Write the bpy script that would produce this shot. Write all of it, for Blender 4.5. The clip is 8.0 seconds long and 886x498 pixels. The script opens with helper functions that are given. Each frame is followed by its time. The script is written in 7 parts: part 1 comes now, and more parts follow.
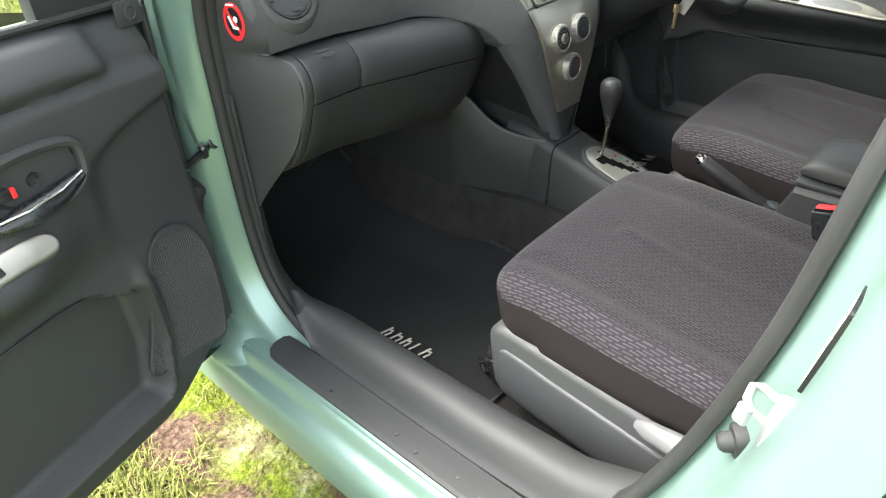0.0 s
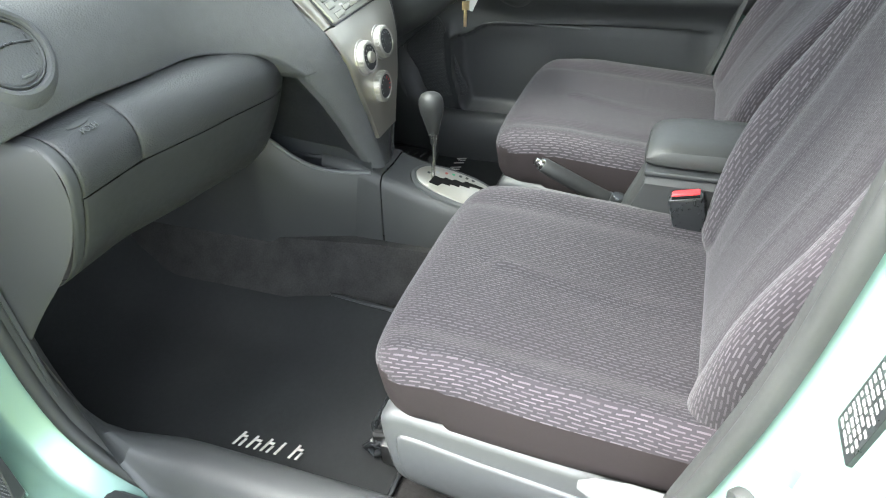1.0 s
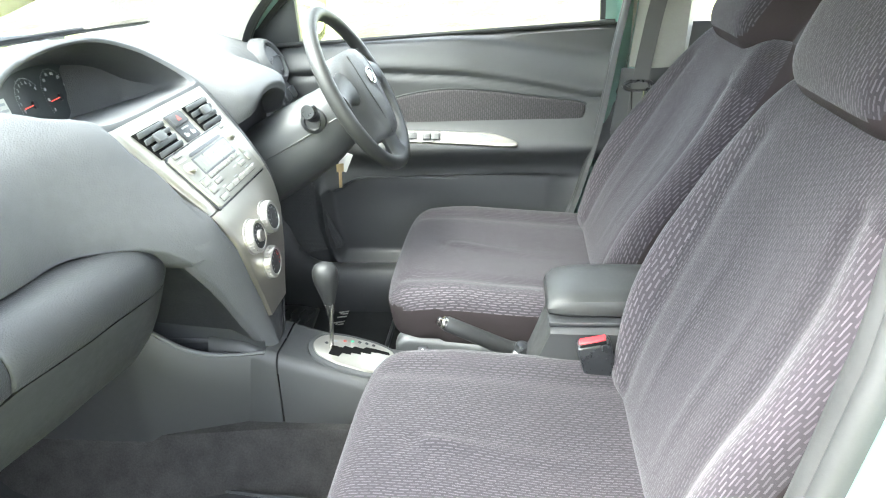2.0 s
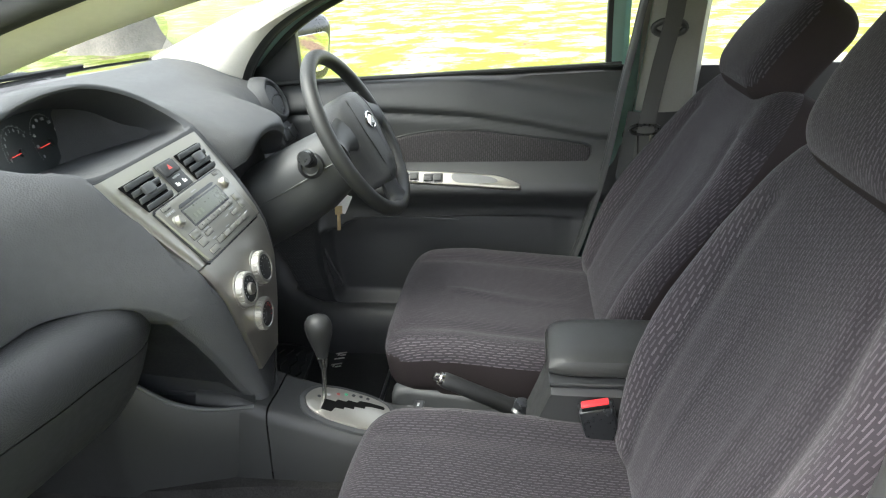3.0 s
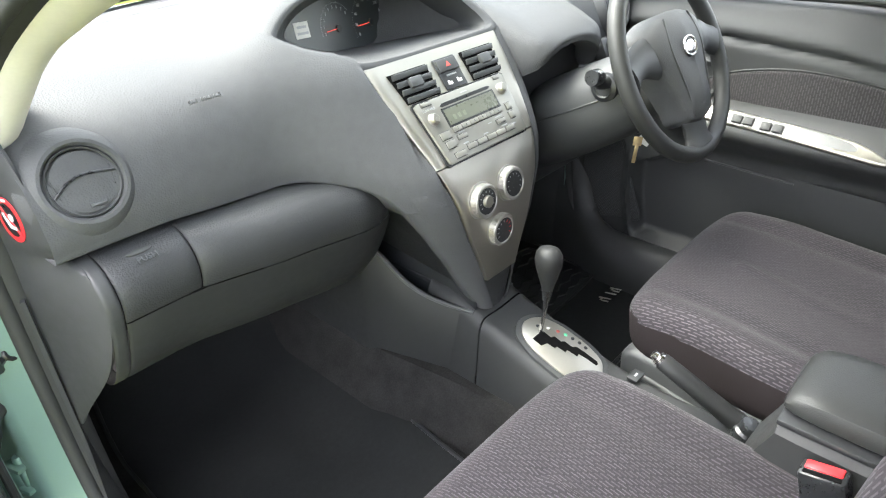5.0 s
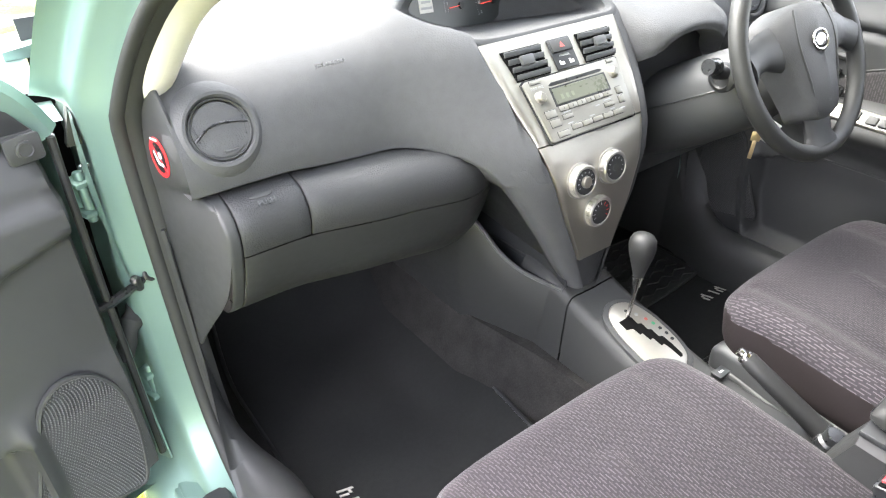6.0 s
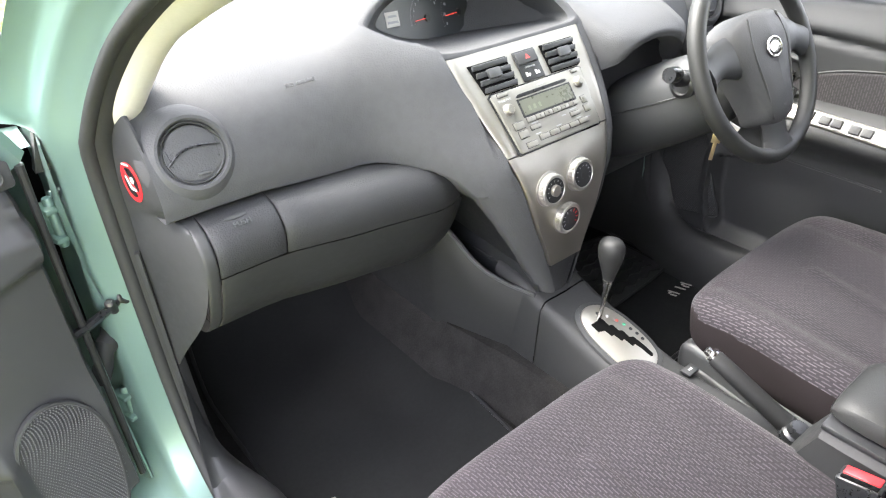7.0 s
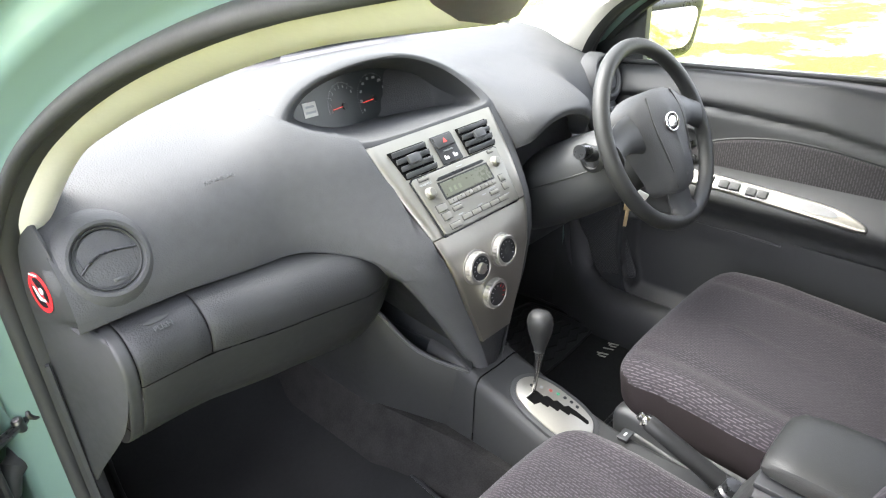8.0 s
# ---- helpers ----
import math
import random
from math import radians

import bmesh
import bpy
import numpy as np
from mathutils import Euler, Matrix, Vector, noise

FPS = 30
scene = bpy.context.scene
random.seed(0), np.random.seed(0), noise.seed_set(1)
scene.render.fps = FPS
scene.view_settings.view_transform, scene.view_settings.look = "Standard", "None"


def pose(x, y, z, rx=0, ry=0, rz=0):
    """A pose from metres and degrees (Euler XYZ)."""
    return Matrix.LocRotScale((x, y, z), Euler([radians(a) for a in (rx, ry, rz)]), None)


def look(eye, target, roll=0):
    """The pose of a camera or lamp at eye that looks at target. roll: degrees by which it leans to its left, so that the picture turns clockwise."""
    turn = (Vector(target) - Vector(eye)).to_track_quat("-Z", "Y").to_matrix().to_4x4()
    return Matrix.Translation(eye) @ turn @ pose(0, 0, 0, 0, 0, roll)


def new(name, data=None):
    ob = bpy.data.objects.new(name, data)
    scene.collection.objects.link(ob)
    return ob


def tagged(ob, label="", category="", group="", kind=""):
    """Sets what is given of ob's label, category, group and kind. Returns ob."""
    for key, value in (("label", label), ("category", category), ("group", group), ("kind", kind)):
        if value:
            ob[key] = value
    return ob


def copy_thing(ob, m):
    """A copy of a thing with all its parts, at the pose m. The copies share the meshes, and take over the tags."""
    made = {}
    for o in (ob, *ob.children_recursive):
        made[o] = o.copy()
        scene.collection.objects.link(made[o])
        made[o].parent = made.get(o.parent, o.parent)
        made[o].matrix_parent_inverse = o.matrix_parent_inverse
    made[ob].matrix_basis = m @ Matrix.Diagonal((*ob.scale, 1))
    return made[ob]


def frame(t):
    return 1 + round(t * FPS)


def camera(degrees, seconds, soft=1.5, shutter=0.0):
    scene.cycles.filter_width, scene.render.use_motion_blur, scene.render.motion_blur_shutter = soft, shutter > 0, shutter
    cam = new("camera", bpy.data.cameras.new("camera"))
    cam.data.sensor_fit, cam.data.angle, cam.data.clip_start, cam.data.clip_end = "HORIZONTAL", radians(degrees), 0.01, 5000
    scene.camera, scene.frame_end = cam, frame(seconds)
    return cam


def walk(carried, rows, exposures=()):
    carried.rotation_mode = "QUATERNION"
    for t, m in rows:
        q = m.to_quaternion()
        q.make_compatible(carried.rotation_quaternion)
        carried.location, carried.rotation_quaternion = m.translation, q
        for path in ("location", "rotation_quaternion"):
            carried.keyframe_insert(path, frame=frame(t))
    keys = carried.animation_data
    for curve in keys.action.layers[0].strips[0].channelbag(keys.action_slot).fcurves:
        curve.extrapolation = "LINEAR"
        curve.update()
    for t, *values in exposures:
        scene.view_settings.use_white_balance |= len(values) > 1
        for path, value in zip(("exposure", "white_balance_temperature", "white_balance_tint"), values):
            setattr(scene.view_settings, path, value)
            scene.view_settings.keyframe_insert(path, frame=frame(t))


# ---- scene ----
cam = camera(67.6, 8.0, soft=1.15)
PATH = [
    (0, (-1.235, -0.456, 1.22), (-0.049, 0.698, 0.097), -3.5),
    (0.5, (-1.17, -0.344, 1.213), (0.155, 0.613, 0.061), -4.3),
    (1, (-1.114, -0.251, 1.201), (0.392, 0.372, 0.041), -4.4),
    (1.5, (-1.085, -0.174, 1.221), (0.555, 0.17, 0.129), -3.8),
    (2, (-1.065, -0.147, 1.258), (0.722, 0.074, 0.387), -3.2),
    (2.2, (-1.074, -0.142, 1.271), (0.734, 0.041, 0.434), -3.0),
    (3.3, (-0.934, -0.183, 1.3), (0.877, 0.152, 0.521), -2.0),
    (3.5, (-0.876, -0.212, 1.305), (0.898, 0.286, 0.527), -1.8),
    (4, (-0.778, -0.281, 1.291), (0.82, 0.577, 0.45), -2.2),
    (4.5, (-0.788, -0.303, 1.293), (0.617, 0.741, 0.326), -2.4),
    (5, (-0.829, -0.32, 1.294), (0.413, 0.862, 0.265), -2.5),
    (5.2, (-0.845, -0.328, 1.296), (0.344, 0.892, 0.248), -2.4),
    (6.3, (-0.837, -0.391, 1.307), (0.098, 1.024, 0.248), -2.6),
    (6.5, (-0.835, -0.39, 1.314), (0.106, 1.019, 0.251), -2.4),
    (7, (-0.847, -0.378, 1.333), (0.189, 0.952, 0.257), -2.8),
    (7.5, (-0.847, -0.374, 1.349), (0.314, 0.862, 0.288), -2.8),
    (8, (-0.838, -0.368, 1.362), (0.427, 0.879, 0.443), -2.8),
]
EXPOSURES = [(0.0, 3.78, 6700, 9), (0.5, 4.35, 6400, 8), (1.0, 4.76, 6400, 5), (1.5, 5.02, 6400, 5), (2.2, 5.45, 6350, 7), (3.3, 3.46, 6600, 10), (4.0, 3.46, 6650, 10), (4.5, 4.1, 6600, 10), (5.2, 4.7, 6600, 12), (6.5, 5.02, 6750, 17), (7.0, 4.8, 6700, 17), (8.0, 4.52, 6550, 16)]
walk(cam, [(t, look(eye, target, roll)) for t, eye, target, roll in PATH], EXPOSURES)

# ---------------------------------------------------------------- light
SUN_EL, SUN_AZ = 58.0, -30.0
world = bpy.data.worlds.new("sky")
scene.world = world
world.use_nodes = True
wn, wl = world.node_tree.nodes, world.node_tree.links
sky = wn.new("ShaderNodeTexSky")
sky.sky_type, sky.sun_disc = "NISHITA", False
sky.sun_elevation, sky.sun_rotation = radians(SUN_EL), radians(SUN_AZ)
sky.air_density, sky.dust_density, sky.ozone_density = 1.0, 4.0, 1.0
soft_sky = wn.new("ShaderNodeHueSaturation")
soft_sky.inputs["Saturation"].default_value = 0.35
wl.new(sky.outputs[0], soft_sky.inputs["Color"])
wl.new(soft_sky.outputs[0], wn["Background"].inputs[0])
wn["Background"].inputs[1].default_value = 0.12

sun_data = bpy.data.lights.new("sun", "SUN")
sun_data.energy, sun_data.angle, sun_data.color = 0.42, radians(40), (1.0, 0.98, 0.94)
sun = new("sun", sun_data)
sun.matrix_basis = look((0, 0, 0), (-math.sin(radians(SUN_AZ)) * math.cos(radians(SUN_EL)),
                                    -math.cos(radians(SUN_AZ)) * math.cos(radians(SUN_EL)),
                                    -math.sin(radians(SUN_EL))))

# ---------------------------------------------------------------- mesh helpers
XC = -0.03          # the car's middle plane


def bell(x, c, w):
    return math.exp(-((x - c) / w) ** 2)


def smooth_step(a, b, x):
    t = min(1.0, max(0.0, (x - a) / (b - a)))
    return t * t * (3 - 2 * t)


def thing(name, at, label, category, group="", kind=""):
    """A top-level thing: an Empty at its base."""
    ob = new(name)
    ob.empty_display_size = 0.05
    ob.matrix_basis = Matrix.Translation(at)
    return tagged(ob, label, category, group, kind)


def ob_mesh(name, verts, faces, material, parent=None, label="", sharp=35, uvs=None, m=None):
    """One mesh object out of vertices in the world's metres (or local ones laid out by m)."""
    me = bpy.data.meshes.new(name)
    if m is not None:
        verts = [m @ Vector(v) for v in verts]
    me.from_pydata([tuple(v) for v in verts], [], faces)
    if uvs is not None:
        layer = me.uv_layers.new(name="cloth")
        flat = [c for loop in me.loops for c in uvs[loop.vertex_index]]
        layer.data.foreach_set("uv", flat)
    bm = bmesh.new()
    bm.from_mesh(me)
    bmesh.ops.recalc_face_normals(bm, faces=bm.faces)
    bm.to_mesh(me)
    bm.free()
    me.shade_smooth()
    me.set_sharp_from_angle(angle=radians(sharp))
    for one in material if isinstance(material, (list, tuple)) else [material]:
        me.materials.append(one)
    ob = new(name, me)
    if parent is not None:
        ob.parent = parent
        if parent.type == "EMPTY":
            ob.matrix_parent_inverse = parent.matrix_basis.inverted()
    if label:
        tagged(ob, label)
    return ob


def smooth_line(points, n=8, closed=False):
    """Catmull-Rom through points of any dimension, n steps a span."""
    p = [np.array(q, float) for q in points]
    k = len(p)
    out = []
    for i in range(k if closed else k - 1):
        if closed:
            a, b, c, d = p[i - 1], p[i], p[(i + 1) % k], p[(i + 2) % k]
        else:
            a, b, c, d = p[max(i - 1, 0)], p[i], p[i + 1], p[min(i + 2, k - 1)]
        for j in range(n):
            t = j / n
            out.append(0.5 * (2 * b + (c - a) * t + (2 * a - 5 * b + 4 * c - d) * t * t + (3 * b - a - 3 * c + d) * t ** 3))
    if not closed:
        out.append(p[-1])
    return out


def loft(rings, closed=False, caps=False, loop=False):
    """Faces between rings of equal length. closed: each ring is a loop; loop: the last ring meets the first."""
    k, verts, faces = len(rings[0]), [tuple(v) for r in rings for v in r], []
    for i in range(len(rings) if loop else len(rings) - 1):
        i2 = (i + 1) % len(rings)
        for j in range(k if closed else k - 1):
            j2 = (j + 1) % k
            faces.append((i * k + j, i * k + j2, i2 * k + j2, i2 * k + j))
    if caps:
        faces += [tuple(range(k))[::-1], tuple(range((len(rings) - 1) * k, len(rings) * k))]
    return verts, faces


def thick(rings, depth, closed=False):
    """A sheet of rings given a thickness along the vector or by a function of a point."""
    back = [[tuple(np.add(v, depth(v) if callable(depth) else depth)) for v in r] for r in rings]
    full = [list(r) + list(b)[::-1] for r, b in zip(rings, back)]
    return loft(full, closed=True, caps=True)


def tube(path, r, n=12, closed=False, caps=True, squash=1.0):
    """A round bar along a path; r a number or one for each point."""
    p = [Vector(q) for q in path]
    k = len(p)
    rings, side = [], None
    for i in range(k):
        a, b = (p[i - 1], p[(i + 1) % k]) if closed else (p[max(i - 1, 0)], p[min(i + 1, k - 1)])
        d = (b - a).normalized()
        if side is None:
            side = d.orthogonal().normalized()
        side = (side - d * side.dot(d)).normalized()
        other = d.cross(side)
        rad = r[i] if isinstance(r, (list, tuple)) else r
        rings.append([tuple(p[i] + side * (math.cos(2 * math.pi * j / n) * rad) + other * (math.sin(2 * math.pi * j / n) * rad * squash)) for j in range(n)])
    return loft(rings, closed=True, caps=caps and not closed, loop=closed)


def rbox(cx, cy, cz, sx, sy, sz, r=0.005, seg=2):
    """A block with rounded edges."""
    bm = bmesh.new()
    bmesh.ops.create_cube(bm, size=1.0, matrix=Matrix.LocRotScale((cx, cy, cz), None, (sx, sy, sz)))
    bmesh.ops.bevel(bm, geom=bm.edges[:], offset=min(r, 0.49 * min(sx, sy, sz)), segments=seg, profile=0.5, affect="EDGES")
    verts, faces = [tuple(v.co) for v in bm.verts], [tuple(v.index for v in f.verts) for f in bm.faces]
    bm.free()
    return verts, faces


def plate(outline, t0, t1, r=0.002, seg=2):
    """An outline in x, y drawn out from z = t0 to t1, with its upper rim rounded."""
    area = sum(a[0] * b[1] - b[0] * a[1] for a, b in zip(outline, outline[1:] + outline[:1]))
    pts = list(outline) if area > 0 else list(outline)[::-1]
    k = len(pts)
    rings = [[(x, y, t0) for x, y in pts]]

    def inset(d):
        res = []
        for i in range(k):
            a, b, c = np.array(pts[i - 1]), np.array(pts[i]), np.array(pts[(i + 1) % k])
            e1, e2 = b - a, c - b
            n1 = np.array([-e1[1], e1[0]]) / (np.linalg.norm(e1) + 1e-9)
            n2 = np.array([-e2[1], e2[0]]) / (np.linalg.norm(e2) + 1e-9)
            m = (n1 + n2) / max(0.5, 1 + n1 @ n2)
            res.append(b + m * d)
        return res

    if r > 0:
        for j in range(seg + 1):
            a = j / seg * math.pi / 2
            rings.append([(*q, t1 - r + r * math.sin(a)) for q in inset(r * (1 - math.cos(a)))])
    else:
        rings.append([(x, y, t1) for x, y in pts])
    return loft(rings, closed=True, caps=True)


def lathe(profile, n=24, caps=True):
    """Rings of (radius, height) about z."""
    rings = [[(r * math.cos(2 * math.pi * j / n), r * math.sin(2 * math.pi * j / n), h) for j in range(n)] for r, h in profile]
    return loft(rings, closed=True, caps=caps)


def rounded(w, h, r, n=5, cx=0.0, cy=0.0):
    """A rectangle's outline with round corners."""
    out = []
    for sx, sy, a0 in ((1, 1, 0), (-1, 1, 90), (-1, -1, 180), (1, -1, 270)):
        for j in range(n + 1):
            a = radians(a0 + 90 * j / n)
            out.append((cx + sx * (w / 2 - r) + r * math.cos(a), cy + sy * (h / 2 - r) + r * math.sin(a)))
    return out


def join(*parts):
    verts, faces = [], []
    for v, f in parts:
        faces += [tuple(i + len(verts) for i in face) for face in f]
        verts += list(v)
    return verts, faces


def moved(vf, m):
    return [tuple(m @ Vector(v)) for v in vf[0]], vf[1]


def basis(origin, xa, ya):
    """The matrix of a local frame whose x and y axes lie along xa and (nearly) ya."""
    x = Vector(xa).normalized()
    z = x.cross(Vector(ya)).normalized()
    y = z.cross(x)
    return Matrix.Translation(origin) @ Matrix((x, y, z)).transposed().to_4x4()


def letters(text, size, m, material, parent, name="lettering", depth=0.0004, align="CENTER"):
    """Raised lettering in the built-in font, as a mesh."""
    cu = bpy.data.curves.new(name, "FONT")
    cu.body, cu.size, cu.extrude, cu.align_x, cu.align_y = text, size, depth, align, "CENTER"
    cu.resolution_u = 2
    tmp = bpy.data.objects.new(name, cu)
    scene.collection.objects.link(tmp)
    me = bpy.data.meshes.new_from_object(tmp.evaluated_get(bpy.context.evaluated_depsgraph_get()))
    bpy.data.objects.remove(tmp)
    bpy.data.curves.remove(cu)
    me.transform(m)
    me.materials.clear()
    me.materials.append(material)
    ob = new(name, me)
    ob.parent = parent
    if parent.type == "EMPTY":
        ob.matrix_parent_inverse = parent.matrix_basis.inverted()
    return ob


# ---------------------------------------------------------------- materials
def material(name, color, rough=0.5, metal=0.0, var=0.15, grain=0.0, grain_size=0.0015, cells=False, coat=0.0, spec=0.5, rough_var=0.08, var_size=0.06, alt=None):
    """A surface with colour and gloss that vary at two scales, and a fine relief of a real size (metres)."""
    ma = bpy.data.materials.new(name)
    ma.use_nodes = True
    n, l = ma.node_tree.nodes, ma.node_tree.links
    b = n["Principled BSDF"]
    b.inputs["Metallic"].default_value, b.inputs["Specular IOR Level"].default_value = metal, spec
    b.inputs["Coat Weight"].default_value, b.inputs["Coat Roughness"].default_value = coat, 0.05
    co = n.new("ShaderNodeTexCoord")
    big, small = n.new("ShaderNodeTexNoise"), n.new("ShaderNodeTexNoise")
    big.inputs["Scale"].default_value, big.inputs["Detail"].default_value = 1 / var_size, 4
    small.inputs["Scale"].default_value, small.inputs["Detail"].default_value = 12 / var_size, 3
    add = n.new("ShaderNodeMath")
    add.operation = "ADD"
    for t, k in ((big, 0), (small, 1)):
        l.new(co.outputs["Object"], t.inputs["Vector"])
        l.new(t.outputs["Fac"], add.inputs[k])
    ramp = n.new("ShaderNodeMapRange")
    ramp.inputs["From Min"].default_value, ramp.inputs["From Max"].default_value = 0.6, 1.4
    l.new(add.outputs[0], ramp.inputs["Value"])
    mix = n.new("ShaderNodeMix")
    mix.data_type = "RGBA"
    lo = [c * (1 - var) for c in color]
    hi = list(alt) if alt else [min(1, c * (1 + var)) for c in color]
    mix.inputs["A"].default_value, mix.inputs["B"].default_value = (*lo, 1), (*hi, 1)
    l.new(ramp.outputs[0], mix.inputs["Factor"])
    l.new(mix.outputs["Result"], b.inputs["Base Color"])
    rr = n.new("ShaderNodeMapRange")
    rr.inputs["To Min"].default_value, rr.inputs["To Max"].default_value = max(0.02, rough - rough_var), min(1, rough + rough_var)
    l.new(ramp.outputs[0], rr.inputs["Value"])
    l.new(rr.outputs[0], b.inputs["Roughness"])
    if grain:
        bump = n.new("ShaderNodeBump")
        bump.inputs["Strength"].default_value, bump.inputs["Distance"].default_value = grain, grain_size * 0.3
        if cells:
            tex = n.new("ShaderNodeTexVoronoi")
            tex.inputs["Scale"].default_value = 1 / grain_size
            l.new(co.outputs["Object"], tex.inputs["Vector"])
            l.new(tex.outputs["Distance"], bump.inputs["Height"])
        else:
            tex = n.new("ShaderNodeTexNoise")
            tex.inputs["Scale"].default_value, tex.inputs["Detail"].default_value = 1 / grain_size, 3
            l.new(co.outputs["Object"], tex.inputs["Vector"])
            l.new(tex.outputs["Fac"], bump.inputs["Height"])
        l.new(bump.outputs[0], b.inputs["Normal"])
    return ma


def woven(name, ground, dash, length, row, fill=0.62, width=0.5):
    """Seat cloth: short light dashes in stepped rows on a dark weave, by the cloth's own metres."""
    ma = material(name, ground, 0.9, var=0.12, var_size=0.12, spec=0.2)
    n, l = ma.node_tree.nodes, ma.node_tree.links
    b = n["Principled BSDF"]
    uv = n.new("ShaderNodeUVMap")
    uv.uv_map = "cloth"
    sep = n.new("ShaderNodeSeparateXYZ")
    l.new(uv.outputs[0], sep.inputs[0])

    def math_node(op, a, bb=None):
        q = n.new("ShaderNodeMath")
        q.operation = op
        for k, v in enumerate((a, bb)):
            if v is None:
                continue
            if isinstance(v, (int, float)):
                q.inputs[k].default_value = v
            else:
                l.new(v, q.inputs[k])
        return q.outputs[0]

    wob = n.new("ShaderNodeTexNoise")
    wob.inputs["Scale"].default_value, wob.inputs["Detail"].default_value = 18, 1
    l.new(uv.outputs[0], wob.inputs["Vector"])
    v = math_node("DIVIDE", math_node("ADD", sep.outputs[1], math_node("MULTIPLY", wob.outputs["Fac"], row * 1.2)), row)
    line = math_node("FLOOR", v)
    step = math_node("MULTIPLY", math_node("MODULO", line, 7.0), 0.37)
    rnd = n.new("ShaderNodeTexWhiteNoise")
    rnd.noise_dimensions = "1D"
    l.new(line, rnd.inputs["W"])
    u = math_node("ADD", math_node("ADD", math_node("DIVIDE", sep.outputs[0], length), step), math_node("MULTIPLY", rnd.outputs["Value"], 0.10))
    on_u = math_node("LESS_THAN", math_node("FRACT", u), fill)
    on_v = math_node("LESS_THAN", math_node("FRACT", v), width)
    cell = n.new("ShaderNodeTexWhiteNoise")
    cell.noise_dimensions = "2D"
    both = n.new("ShaderNodeCombineXYZ")
    l.new(math_node("FLOOR", u), both.inputs[0])
    l.new(line, both.inputs[1])
    l.new(both.outputs[0], cell.inputs["Vector"])
    force = math_node("MULTIPLY", math_node("MULTIPLY", on_u, on_v), math_node("ADD", 0.5, math_node("MULTIPLY", cell.outputs["Value"], 0.5)))
    mix = n.new("ShaderNodeMix")
    mix.data_type = "RGBA"
    old = b.inputs["Base Color"].links[0].from_socket
    l.new(old, mix.inputs["A"])
    mix.inputs["B"].default_value = (*dash, 1)
    l.new(force, mix.inputs["Factor"])
    l.new(mix.outputs["Result"], b.inputs["Base Color"])
    weave = n.new("ShaderNodeTexNoise")
    weave.inputs["Scale"].default_value, weave.inputs["Detail"].default_value = 900, 2
    l.new(uv.outputs[0], weave.inputs["Vector"])
    bump = n.new("ShaderNodeBump")
    bump.inputs["Strength"].default_value, bump.inputs["Distance"].default_value = 0.5, 0.0006
    l.new(math_node("ADD", weave.outputs["Fac"], force), bump.inputs["Height"])
    l.new(bump.outputs[0], b.inputs["Normal"])
    b.inputs["Sheen Weight"].default_value, b.inputs["Sheen Roughness"].default_value = 0.08, 0.5
    return ma


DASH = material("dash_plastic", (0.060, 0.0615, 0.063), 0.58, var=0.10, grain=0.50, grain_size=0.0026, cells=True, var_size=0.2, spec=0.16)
# dash plastic again, its colour darkened for the shade on the lower dash
DASH_SHADE = material("shaded_dash_plastic", (0.026, 0.0270, 0.0280), 0.48, var=0.10, grain=0.55, grain_size=0.0026, cells=True, var_size=0.2, spec=0.32)
TRIM = material("trim_plastic", (0.031, 0.0324, 0.0327), 0.55, spec=0.4, var=0.10, grain=0.25, grain_size=0.0012, var_size=0.15)
TRIM_LIGHT = material("grey_trim_plastic", (0.050, 0.0525, 0.0535), 0.5, var=0.08, grain=0.2, grain_size=0.001, var_size=0.15)
VENT_GREY = material("vent_plastic", (0.040, 0.042, 0.043), 0.45, var=0.08, grain=0.15, grain_size=0.001)
PILLAR_GREY = material("grey_pillar_trim", (0.20, 0.20, 0.185), 0.65, var=0.06, grain=0.2, grain_size=0.001)
# trim plastic with the glovebox door's shade put into its colour
GLOVE_SHADE = material("shaded_glovebox_plastic", (0.020, 0.0210, 0.0214), 0.55, var=0.10, grain=0.25, grain_size=0.0012, var_size=0.15)
CONSOLE = material("console_plastic", (0.019, 0.0198, 0.0198), 0.56, spec=0.38, var=0.10, grain=0.25, grain_size=0.0012, var_size=0.15)
LEVER_GREY = material("lever_grey", (0.10, 0.103, 0.104), 0.4, var=0.06)
DARK = material("black_plastic", (0.016, 0.017, 0.018), 0.45, var=0.12, grain=0.15, grain_size=0.001)
SATIN = material("satin_black", (0.012, 0.013, 0.014), 0.3, var=0.1)
RUBBER = material("door_rubber", (0.017, 0.018, 0.0175), 0.7, var=0.2, grain=0.2, grain_size=0.002)
SILVER = material("silver_paint", (0.36, 0.345, 0.305), 0.40, metal=0.95, var=0.05, grain=0.08, grain_size=0.0005)
# near-black that paints the deep shade of gaps, slots and vent wells
VOID = material("void_shade_black", (0.004, 0.004, 0.004), 0.9, spec=0.05)
SATIN_CHROME = material("satin_chrome", (0.42, 0.41, 0.38), 0.36, metal=0.9, var=0.08)
CHROME = material("chrome", (0.62, 0.62, 0.60), 0.22, metal=1.0, var=0.05)
STEEL = material("dark_steel", (0.10, 0.10, 0.10), 0.35, metal=0.9, var=0.2)
GREEN = material("mint_metallic_paint", (0.185, 0.285, 0.25), 0.34, metal=0.4, var=0.015, coat=0.25, var_size=0.5, rough_var=0.015)
BEIGE = material("beige_pillar_trim", (0.52, 0.50, 0.45), 0.65, var=0.06, grain=0.2, grain_size=0.001)
HEADLINER = material("beige_headliner", (0.42, 0.39, 0.33), 0.9, var=0.08, grain=0.5, grain_size=0.004, cells=True)
